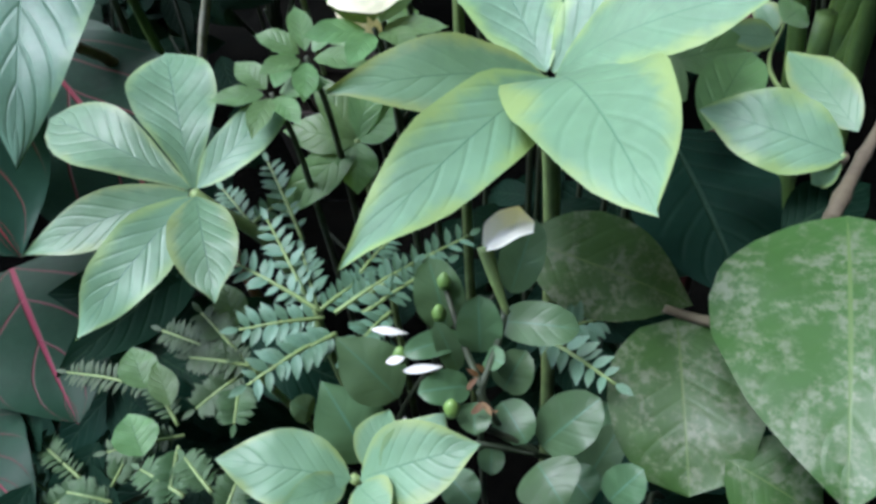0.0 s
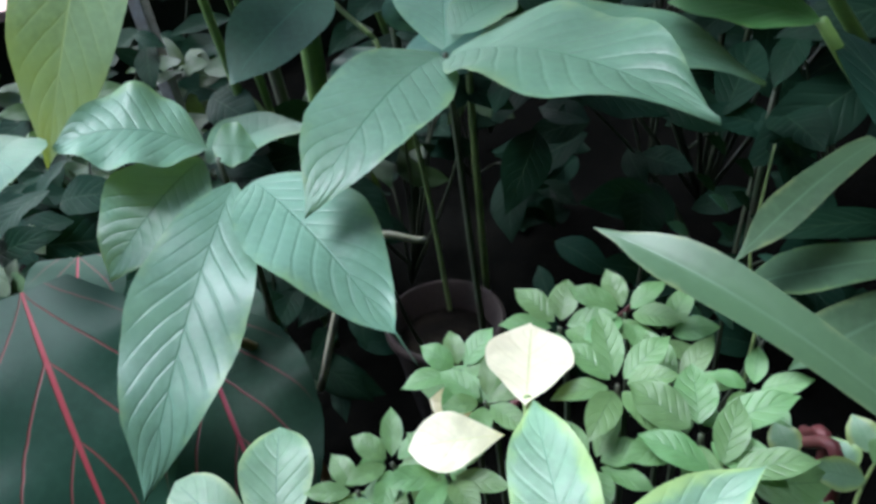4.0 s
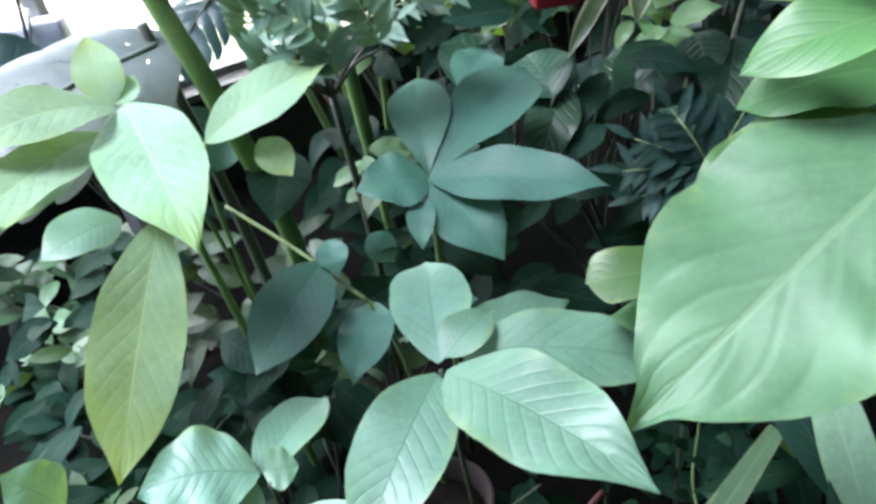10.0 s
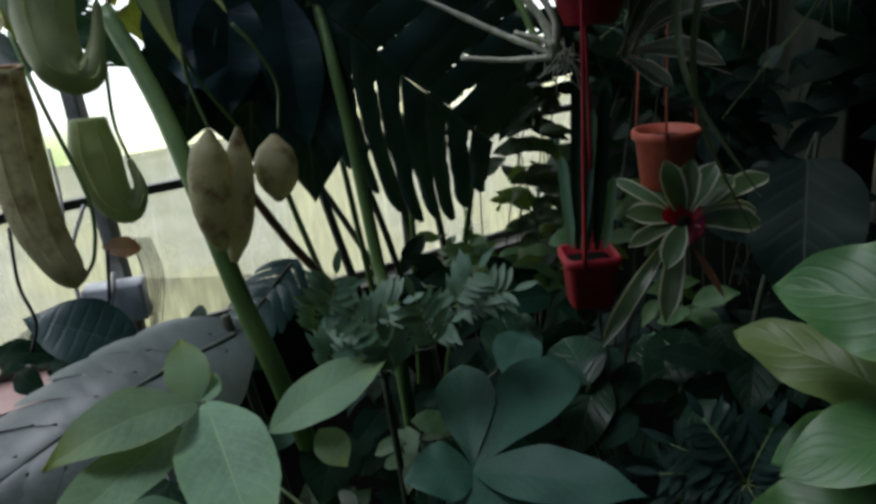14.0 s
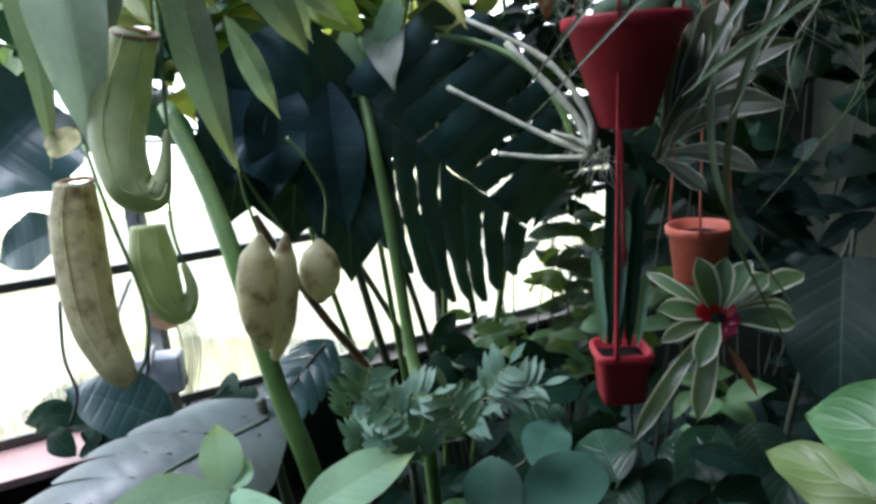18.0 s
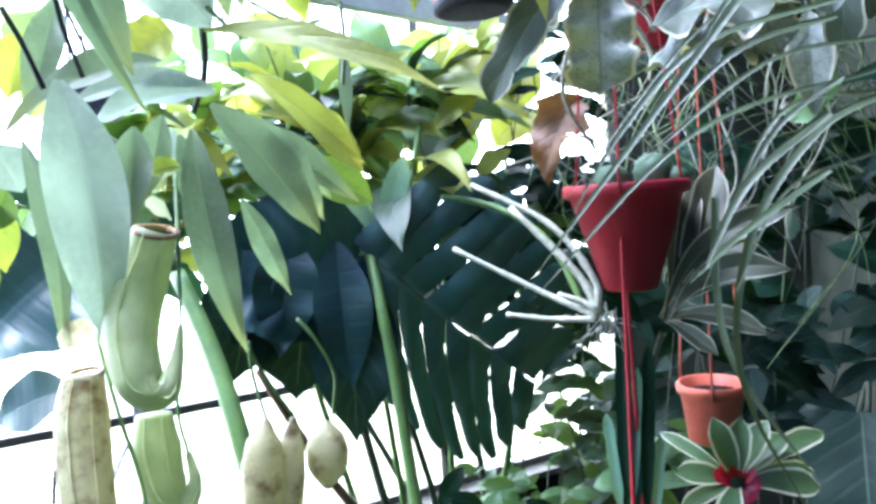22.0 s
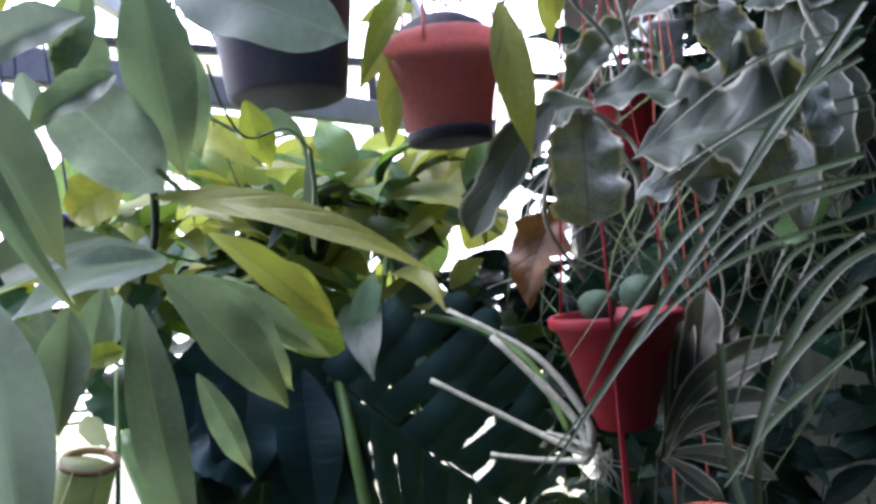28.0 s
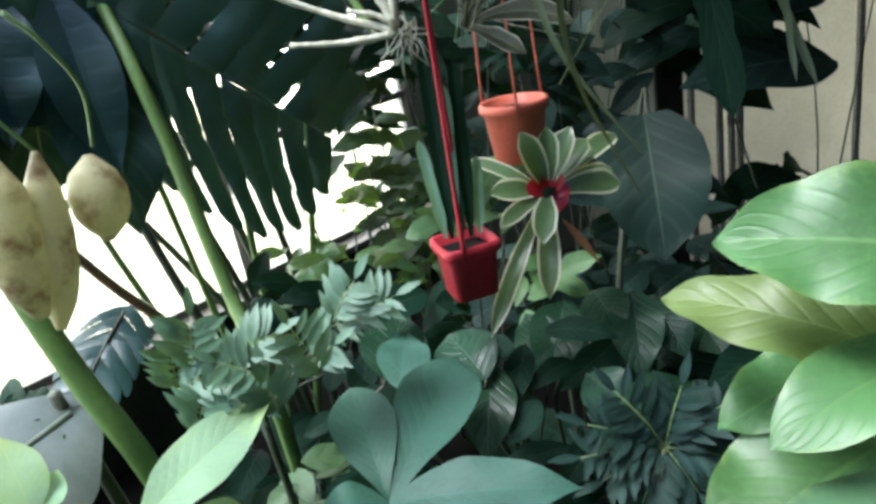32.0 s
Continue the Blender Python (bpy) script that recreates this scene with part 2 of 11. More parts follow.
LEAF = {
    "pale": leaf_material("pale_leaf", (0.155, 0.285, 0.17), edge=(0.25, 0.36, 0.13), vein=(0.09, 0.2, 0.115), laterals=8, edge_from=0.66, lateral_mix=0.06, lateral_width=0.2, vein_width=0.022, gloss=0.45, through_light=0.3, quilt=0.2),
    "sea": leaf_material("sea_green_leaf", (0.125, 0.24, 0.138), edge=(0.22, 0.33, 0.13), vein=(0.06, 0.15, 0.095), laterals=8, edge_from=0.78, lateral_mix=0.07, lateral_width=0.2, vein_width=0.025, gloss=0.45, through_light=0.25, quilt=0.2),
    "cream": leaf_material("cream_leaf", (0.72, 0.71, 0.5), vein=(0.6, 0.62, 0.36), laterals=6, lateral_mix=0.1, through_light=0.35, gloss=0.5, tip=(0.78, 0.74, 0.55), quilt=0.2),
    "petal": leaf_material("white_petal", (0.74, 0.74, 0.7), laterals=3, lateral_mix=0.0, through_light=0.35, gloss=0.55, quilt=0.2),
    "small": leaf_material("small_bright_leaf", (0.122, 0.24, 0.09), vein=(0.09, 0.19, 0.07), laterals=6, lateral_mix=0.05, gloss=0.45, quilt=0.3),
    "herring": leaf_material("ribbed_leaf", (0.118, 0.235, 0.158), edge=(0.17, 0.29, 0.14), vein=(0.075, 0.18, 0.11), laterals=11, edge_from=0.9, lateral_mix=0.14, quilt=0.3, gloss=0.42, shine=0.45, lateral_width=0.16, vein_width=0.03, slant=0.24),
    "teal": leaf_material("dull_teal_leaf", (0.043, 0.118, 0.084), vein=(0.05, 0.145, 0.105), laterals=10, lateral_mix=0.08, vein_width=0.03, gloss=0.5, shine=0.25, through_light=0.2, quilt=0.14),
    "lime": leaf_material("lime_ribbed_leaf", (0.215, 0.365, 0.215), edge=(0.26, 0.4, 0.2), vein=(0.29, 0.44, 0.24), laterals=11, edge_from=0.9, lateral_mix=0.35, lateral_width=0.14, tip=(0.28, 0.4, 0.13), quilt=0.2, gloss=0.55, shine=0.25, through_light=0.3, vein_width=0.035, slant=0.24),
    "redvein": leaf_material("red_veined_dark_leaf", (0.014, 0.04, 0.024), vein=(0.2, 0.035, 0.055), laterals=3.5, vein_width=0.036, lateral_width=0.045, lateral_mix=0.6, gloss=0.45, shine=0.1, through_light=0.08, slant=0.6, quilt=0.3),
    "mottled": leaf_material("mottled_leaf", (0.042, 0.088, 0.022), vein=(0.1, 0.15, 0.05), laterals=8, mottle=(0.15, 0.175, 0.115), mottle_at=0.5, gloss=0.42, shine=0.3, quilt=0.1, lateral_mix=0.05, through_light=0.2, vein_width=0.025),
    # Near-black base holds the shade of the bed in the leaf colour.
    "dark": leaf_material("shade_dark_leaf", (0.007, 0.024, 0.014), vein=(0.02, 0.045, 0.026), laterals=8, shine=0.05, gloss=0.55, through_light=0.2, lateral_mix=0.2, quilt=0.4),
    "box": leaf_material("round_waxy_leaf", (0.06, 0.115, 0.052), vein=(0.07, 0.16, 0.1), laterals=5, lateral_mix=0.04, gloss=0.42, shine=0.35, through_light=0.15, quilt=0.1),
    "fern": leaf_material("ferny_leaflet", (0.098, 0.188, 0.118), vein=(0.06, 0.15, 0.1), laterals=4, gloss=0.5, through_light=0.2, lateral_mix=0.1, quilt=0.2),
    "moss": leaf_material("moss_leaflet", (0.04, 0.085, 0.03), laterals=3, gloss=0.6, through_light=0.2, quilt=0.2),
    "strap": leaf_material("strap_leaf", (0.085, 0.165, 0.088), edge=(0.2, 0.28, 0.12), laterals=2, edge_from=0.9, gloss=0.42, vein=(0.12, 0.22, 0.13), vein_width=0.09, lateral_mix=0.0, quilt=0.2),
    # Paler copy of the broad leaf below, its sheen put into the colour.
    "waxy": leaf_material("sheen_broad_leaf", (0.075, 0.165, 0.08), edge=(0.13, 0.23, 0.07), vein=(0.095, 0.19, 0.09), laterals=6, edge_from=0.95, lateral_mix=0.05, gloss=0.52, shine=0.35, quilt=0.2, slant=0.5, through_light=0.25),
    "calla": leaf_material("broad_glossy_leaf", (0.058, 0.135, 0.04), edge=(0.13, 0.21, 0.06), vein=(0.08, 0.165, 0.05), laterals=8, edge_from=0.93, lateral_mix=0.07, gloss=0.4, shine=0.4, quilt=0.22, slant=0.4, through_light=0.3, mottle=(0.055, 0.11, 0.045), mottle_at=0.62),
    "monstera": leaf_material("slotted_leaf", (0.02, 0.058, 0.054), vein=(0.04, 0.09, 0.08), laterals=9, gloss=0.4, shine=0.45, through_light=0.1, lateral_mix=0.25, slant=0.0, quilt=0.3),
    "grey_slot": leaf_material("dusty_slotted_leaf", (0.12, 0.15, 0.14), vein=(0.09, 0.12, 0.1), laterals=9, gloss=0.4, through_light=0.1, slant=0.0, quilt=0.3),
    "pitcher": leaf_material("pitcher_vine_leaf", (0.175, 0.225, 0.15), edge=(0.24, 0.3, 0.2), vein=(0.22, 0.28, 0.18), laterals=2, edge_from=0.94, lateral_mix=0.0, gloss=0.48, through_light=0.5, vein_width=0.05, quilt=0.25, tip=(0.27, 0.28, 0.11), glow=(1.3, 1.5, 1.0)),
    # Paler copy of the vine leaf above.
    "vine_pale": leaf_material("pale_vine_leaf", (0.25, 0.31, 0.25), edge=(0.34, 0.4, 0.31), vein=(0.29, 0.35, 0.28), laterals=2, edge_from=0.95, lateral_mix=0.0, gloss=0.55, through_light=0.5, vein_width=0.05, quilt=0.2, glow=(1.4, 1.5, 1.2)),
    # Lit and shaded copies of shrub leaves, with light put into base colours.
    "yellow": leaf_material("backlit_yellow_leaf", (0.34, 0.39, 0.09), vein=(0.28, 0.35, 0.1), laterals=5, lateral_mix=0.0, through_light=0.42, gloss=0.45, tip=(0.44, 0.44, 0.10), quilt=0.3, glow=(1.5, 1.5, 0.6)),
    "sunlit": leaf_material("lit_tone_green_leaf", (0.14, 0.23, 0.06), vein=(0.2, 0.3, 0.1), laterals=8, lateral_mix=0.15, through_light=0.45, gloss=0.42, quilt=0.3, glow=(1.4, 1.5, 0.5)),
    "shaded": leaf_material("shade_tone_green_leaf", (0.045, 0.085, 0.04), vein=(0.07, 0.12, 0.06), laterals=8, lateral_mix=0.15, through_light=0.3, gloss=0.45, quilt=0.3),
    "bromeliad": leaf_material("white_edged_leaf", (0.085, 0.15, 0.062), edge=(0.56, 0.58, 0.42), laterals=2, edge_from=0.79, crisp=True, lateral_mix=0.0, gloss=0.35, through_light=0.2, quilt=0.15),
    "crimson": leaf_material("crimson_leaf", (0.45, 0.012, 0.025), laterals=2, lateral_mix=0.0, gloss=0.35, through_light=0.2),
    "frosted": leaf_material("grey_edged_leaf", (0.075, 0.1, 0.07), edge=(0.48, 0.49, 0.38), laterals=5, edge_from=0.88, crisp=True, lateral_mix=0.12, gloss=0.55, through_light=0.2, vein=(0.11, 0.17, 0.12), quilt=0.4),
    "silver": leaf_material("silvery_crinkled_leaf", (0.2, 0.245, 0.225), edge=(0.5, 0.5, 0.42), laterals=4, edge_from=0.88, crisp=True, lateral_mix=0.08, gloss=0.5, through_light=0.3, vein=(0.12, 0.16, 0.14), quilt=0.5, mottle=(0.1, 0.13, 0.11), mottle_at=0.5),
    "edged": leaf_material("cream_edged_leaf", (0.066, 0.074, 0.04), edge=(0.46, 0.45, 0.35), laterals=3, edge_from=0.88, crisp=True, lateral_mix=0.0, gloss=0.5, through_light=0.2, vein=(0.14, 0.16, 0.09), vein_width=0.1, quilt=0.3),
    "grass": leaf_material("grass_blade", (0.075, 0.105, 0.058), laterals=1, lateral_mix=0.0, gloss=0.45, through_light=0.25),
    "dry": leaf_material("dry_leaf", (0.20, 0.115, 0.06), vein=(0.12, 0.07, 0.035), laterals=6, gloss=0.6, through_light=0.3, lateral_mix=0.2),
    "glossy": leaf_material("glossy_dark_leaf", (0.014, 0.042, 0.021), vein=(0.024, 0.06, 0.034), laterals=8, shine=0.15, gloss=0.3, through_light=0.1, lateral_mix=0.2, quilt=0.5),
    # Base colour darkened to stand in for shade on the right side.
    "shield": leaf_material("shield_leaf", (0.016, 0.038, 0.03), vein=(0.075, 0.12, 0.09), laterals=7, shine=0.1, gloss=0.45, through_light=0.1, lateral_mix=0.15, vein_width=0.025, quilt=0.3),
}
STEM = plain("green_stem", (0.13, 0.23, 0.05), 0.45, (0.09, 0.17, 0.05), 30, bump=0.1)
STEM_DARK = plain("dark_stem", (0.028, 0.046, 0.02), 0.6, (0.03, 0.032, 0.018), 25)
STEM_RUST = plain("rust_stem", (0.20, 0.09, 0.04), 0.5, (0.10, 0.08, 0.03), 20)
STEM_RED = plain("red_stem", (0.11, 0.022, 0.026), 0.5, (0.08, 0.026, 0.022), 25, bump=0.1)
RIB_GREY = plain("grey_rib", (0.13, 0.16, 0.13), 0.5, (0.1, 0.13, 0.1), 25)
TWIG = plain("bark", (0.12, 0.1, 0.062), 0.8, (0.075, 0.06, 0.04), 60, bump=0.6)
CANE = plain("pale_cane", (0.42, 0.42, 0.33), 0.55, (0.26, 0.28, 0.17), 70, bump=0.4)
PETIOLE = plain("pale_petiole", (0.20, 0.29, 0.10), 0.5, (0.14, 0.2, 0.07), 40, bump=0.1)
RED_PLASTIC = plain("red_plastic", (0.40, 0.026, 0.038), 0.45, (0.34, 0.03, 0.04), 25, bump=0.08, shine=0.3, through_light=0.15)
CLAY_PLASTIC = plain("terracotta_plastic", (0.92, 0.5, 0.46), 0.5, (0.86, 0.44, 0.4), 22, bump=0.1, through_light=0.72)
PURPLE_PLASTIC = plain("dark_violet_plastic", (0.105, 0.1, 0.17), 0.38, (0.13, 0.12, 0.19), 20, bump=0.06)
NETTING = plain("dark_netting", (0.04, 0.038, 0.06), 0.7, (0.025, 0.024, 0.035), 90, bump=0.8)
ORANGE_POT = plain("orange_pot_plastic", (0.58, 0.13, 0.075), 0.5, (0.48, 0.12, 0.07), 22, bump=0.1)
ORANGE_PLASTIC = plain("orange_plastic", (0.75, 0.24, 0.04), 0.4)
WHITE_PLASTIC = plain("white_plastic", (0.76, 0.78, 0.8), 0.45, (0.5, 0.52, 0.54), 25, bump=0.06)
GREY_METAL = plain("grey_metal", (0.34, 0.35, 0.35), 0.45, (0.22, 0.21, 0.19), 30, metal=0.6)
DARK_BAR = plain("dark_painted_bar", (0.06, 0.06, 0.055), 0.5, (0.10, 0.09, 0.07), 25)
TIMBER = plain("white_painted_timber", (0.78, 0.78, 0.77), 0.7, (0.62, 0.61, 0.58), 14, bump=0.5)
DARK_BOARD = plain("light_block_boards", (0.07, 0.06, 0.05), 0.85, (0.045, 0.04, 0.032), 10, bump=0.5)
SOIL = plain("shade_black_soil", (0.0026, 0.0028, 0.0024), 0.97, (0.0045, 0.0044, 0.0036), 16, bump=1.0, fine=90, shine=0.02)
PEAT = plain("peat", (0.007, 0.006, 0.005), 0.95, (0.018, 0.014, 0.010), 40, bump=1.0, fine=120, shine=0.1)
PINK_TUB = plain("faded_pink_plastic", (0.42, 0.25, 0.23), 0.5, (0.36, 0.22, 0.2), 12, bump=0.08)
CREAM_SHEET = plain("cream_sheet", (0.8, 0.78, 0.68), 0.7, (0.7, 0.68, 0.58), 5, bump=0.1, through_light=0.4)
CLAY = plain("old_clay", (0.03, 0.018, 0.016), 0.85, (0.02, 0.014, 0.012), 18, bump=0.4)
PITCHER = plain("pitcher_skin", (0.56, 0.62, 0.32), 0.4, (0.42, 0.5, 0.24), 26, bump=0.2, fine=60, through_light=0.45)
PITCHER_OLD = plain("withered_pitcher_skin", (0.6, 0.58, 0.34), 0.5, (0.2, 0.13, 0.06), 40, bump=0.6, fine=70, spread=(0.46, 0.72), through_light=0.45)
LIP = plain("pitcher_lip", (0.34, 0.22, 0.09), 0.35, (0.2, 0.1, 0.05), 60)
CABLE_WHITE = plain("white_cable", (0.6, 0.6, 0.57), 0.45)
CABLE_BLACK = plain("black_cable", (0.02, 0.02, 0.02), 0.5)
CACTUS = plain("cactus_skin", (0.06, 0.12, 0.065), 0.6, (0.08, 0.13, 0.07), 40, bump=0.4)
# Wall colour far below any real wall, to hold the shade behind plants.
SHADE_WALL = plain("shade_toned_wall", (0.014, 0.018, 0.013), 0.9, (0.028, 0.032, 0.023), 5, bump=0.6, shine=0.15)
GRAVEL = plain("garden_ground", (0.30, 0.30, 0.16), 0.9, (0.42, 0.40, 0.25), 2.0, bump=0.6)


def pane_material():
    """Old greenhouse glazing: mostly clear, with streaks of algae and dust."""
    m, t, bsdf, out = tree_of("dirty_glass")
    n = Net(t)
    co = n.node("ShaderNodeTexCoord").outputs["Object"]
    mp = n.node("ShaderNodeMapping")
    mp.inputs["Scale"].default_value = (30.0, 30.0, 4.0)
    t.links.new(co, mp.inputs[0])
    streak = n.noise(1.0, 6.0, 0.65, mp.outputs[0])
    cloud = n.noise(2.2, 4.0)
    dirt = n.math("MULTIPLY_ADD", n.ramp(streak, 0.4, 0.75), 0.35, n.math("MULTIPLY", n.ramp(cloud, 0.35, 0.7), 0.4))
    clear = n.node("ShaderNodeBsdfTransparent")
    lit = n.node("ShaderNodeBsdfTranslucent")
    t.links.new(n.mix(n.ramp(cloud, 0.4, 0.6), (0.75, 0.76, 0.70), (0.72, 0.70, 0.42)), lit.inputs[0])
    gloss = n.node("ShaderNodeBsdfGlossy")
    gloss.inputs["Roughness"].default_value = 0.08
    a, b = n.node("ShaderNodeMixShader"), n.node("ShaderNodeMixShader")
    n.put(n.math("ADD", dirt, 0.12, clamp=True), a.inputs[0])
    t.links.new(clear.outputs[0], a.inputs[1])
    t.links.new(lit.outputs[0], a.inputs[2])
    b.inputs[0].default_value = 0.05
    t.links.new(a.outputs[0], b.inputs[1])
    t.links.new(gloss.outputs[0], b.inputs[2])
    t.links.new(b.outputs[0], out.inputs[0])
    return m


GLASS = pane_material()


# ---- building blocks ----
def linked(name, bm, material, smooth=True):
    me = bpy.data.meshes.new(name)
    bm.normal_update()
    bm.to_mesh(me)
    bm.free()
    if smooth:
        me.polygons.foreach_set("use_smooth", [True] * len(me.polygons))
    me.materials.append(material)
    return new(name, me)


def part(name, bm, material, parent, label="", smooth=True):
    """Links a bmesh as one mesh under a thing or a part."""
    ob = linked(name, bm, material, smooth)
    if parent:
        ob.parent = parent
        ob.matrix_parent_inverse = parent.matrix_world.inverted()
    return tagged(ob, label)


def thing(name, at, label, category, group="", kind=""):
    ob = new(name)
    ob.empty_display_size = 0.02
    ob.matrix_world = Matrix.Translation(at)
    ob.matrix_basis = Matrix.Translation(at)
    return tagged(ob, label, category, group, kind)


def spline(points, steps=8):
    """Points on a smooth line through the given ones, with a share 0 to 1 along it."""
    p = [Vector(q) for q in points]
    p = [2 * p[0] - p[1], *p, 2 * p[-1] - p[-2]]
    out = []
    for i in range(1, len(p) - 2):
        for k in range(steps):
            u = k / steps
            out.append(0.5 * (2 * p[i] + (p[i + 1] - p[i - 1]) * u + (2 * p[i - 1] - 5 * p[i] + 4 * p[i + 1] - p[i + 2]) * u * u
                              + (3 * p[i] - p[i - 1] - 3 * p[i + 1] + p[i + 2]) * u ** 3))
    out.append(p[-2])
    return out


def tube_into(bm, points, radii, sides=8, steps=6, nodes=0):
    line = spline(points, steps)
    last, rings = None, []
    side = Vector((1, 0, 0))
    for i, c in enumerate(line):
        d = (line[min(i + 1, len(line) - 1)] - line[max(i - 1, 0)]).normalized()
        side = (side - d * side.dot(d))
        side = side.normalized() if side.length > 1e-4 else d.orthogonal().normalized()
        up = d.cross(side)
        u = i / (len(line) - 1)
        k = u * (len(radii) - 1)
        a = int(min(k, len(radii) - 2)) if len(radii) > 1 else 0
        r = radii[a] * (1 - (k - a)) + radii[a + 1] * (k - a) if len(radii) > 1 else radii[0]
        if nodes and i % nodes == 0:
            r *= 1.25
        rings.append([bm.verts.new(c + r * (math.cos(2 * math.pi * j / sides) * side + math.sin(2 * math.pi * j / sides) * up)) for j in range(sides)])
    for a, b in zip(rings, rings[1:]):
        for j in range(sides):
            bm.faces.new((a[j], a[(j + 1) % sides], b[(j + 1) % sides], b[j]))
    bm.faces.new(rings[0][::-1])
    bm.faces.new(rings[-1])
    return bm


def stem(parent, points, r0, r1=None, material=None, name="stem", label="", sides=8, nodes=0):
    bm = tube_into(bmesh.new(), points, [r0, r1 if r1 else r0], sides, 6, nodes)
    return part(name, bm, material or STEM, parent, label)


def smoothstep(a, b, x):
    x = min(1.0, max(0.0, (x - a) / (b - a)))
    return x * x * (3 - 2 * x)


OUTLINES = {
    "acute": ((0, 0.05), (0.06, 0.34), (0.2, 0.76), (0.36, 0.97), (0.48, 1.0), (0.64, 0.9), (0.79, 0.62), (0.9, 0.28), (0.96, 0.1), (1, 0)),
    "spoon": ((0, 0.07), (0.15, 0.3), (0.4, 0.76), (0.62, 1.0), (0.8, 0.92), (0.93, 0.55), (1, 0)),
    "paddle": ((0, 0.5), (0.25, 1.0), (0.5, 1.0), (0.65, 0.88), (0.77, 0.62), (0.87, 0.36), (0.92, 0.17), (0.96, 0.09), (1, 0.02)),
    "bluff": ((0, 0.45), (0.18, 0.88), (0.42, 1.0), (0.68, 0.84), (0.87, 0.48), (0.96, 0.16), (1, 0)),
    "drape": ((0, 0.12), (0.1, 0.5), (0.28, 0.92), (0.45, 1.0), (0.62, 0.86), (0.78, 0.56), (0.9, 0.24), (1, 0)),
}


def outline(points, s):
    """A smooth line through the points of an outline."""
    k = next(i for i in range(1, len(points)) if s <= points[i][0] or i == len(points) - 1)
    a, b = points[k - 1], points[k]
    slope = lambda i: (points[min(i + 1, len(points) - 1)][1] - points[max(i - 1, 0)][1]) / (points[min(i + 1, len(points) - 1)][0] - points[max(i - 1, 0)][0])
    h = b[0] - a[0]
    u = (s - a[0]) / h
    return max(0.0, (2 * u ** 3 - 3 * u * u + 1) * a[1] + (u ** 3 - 2 * u * u + u) * h * slope(k - 1) + (3 * u * u - 2 * u ** 3) * b[1] + (u ** 3 - u * u) * h * slope(k))


def profile(shape, s):
    """Half width of a blade, 0 to 1, at the share s of its length."""
    if shape in OUTLINES:
        return outline(OUTLINES[shape], s)
    if shape == "lance":
        return math.sin(math.pi * s ** 0.85) ** 0.9 * (1 - 0.25 * smoothstep(0.7, 1, s))
    if shape == "ovate":
        return math.sin(math.pi * s ** 0.84) ** 0.85 * (1 - 0.2 * smoothstep(0.75, 1, s))
    if shape == "obovate":
        return math.sin(math.pi * s ** 1.45) ** 0.8
    if shape == "round":
        return max(0.0, 1 - (2 * s - 1) ** 2) ** 0.5
    if shape == "strap":
        return min(1, 0.62 + 0.6 * s) * (1 - smoothstep(0.72, 1.0, s) ** 1.5) + 0.002
    if shape == "belt":
        return smoothstep(-0.12, 0.3, s) * (1 - smoothstep(0.4, 1.02, s) ** 1.5) ** 0.75
    if shape == "tongue":
        return smoothstep(-0.15, 0.3, s) * max(0.0, 1 - smoothstep(0.8, 1.0, s) ** 3 * 0.999) ** 0.5
    if shape == "grass":
        return (1 - s ** 3) * min(1.0, 0.5 + s * 2)
    if shape == "tailed":
        return math.sin(math.pi * min(1.0, s * 1.14) ** 0.8) ** 0.85 + 0.03 * (1 - s)
    if shape == "drip":
        return math.sin(math.pi * min(1.0, s * 1.2) ** 1.05) ** 0.55 + 0.16 * smoothstep(0.6, 0.8, s) * (1 - smoothstep(0.8, 1.0, s))
    if shape == "obstrap":
        return (0.42 + 0.58 * smoothstep(0.1, 0.6, s)) * max(0.0, 1 - smoothstep(0.7, 1.0, s) ** 2) ** 0.6
    if shape == "heart":
        return math.sin(math.pi * min(1, 0.12 + s * 0.88) ** 0.62) ** 0.8
    return math.sin(math.pi * s)


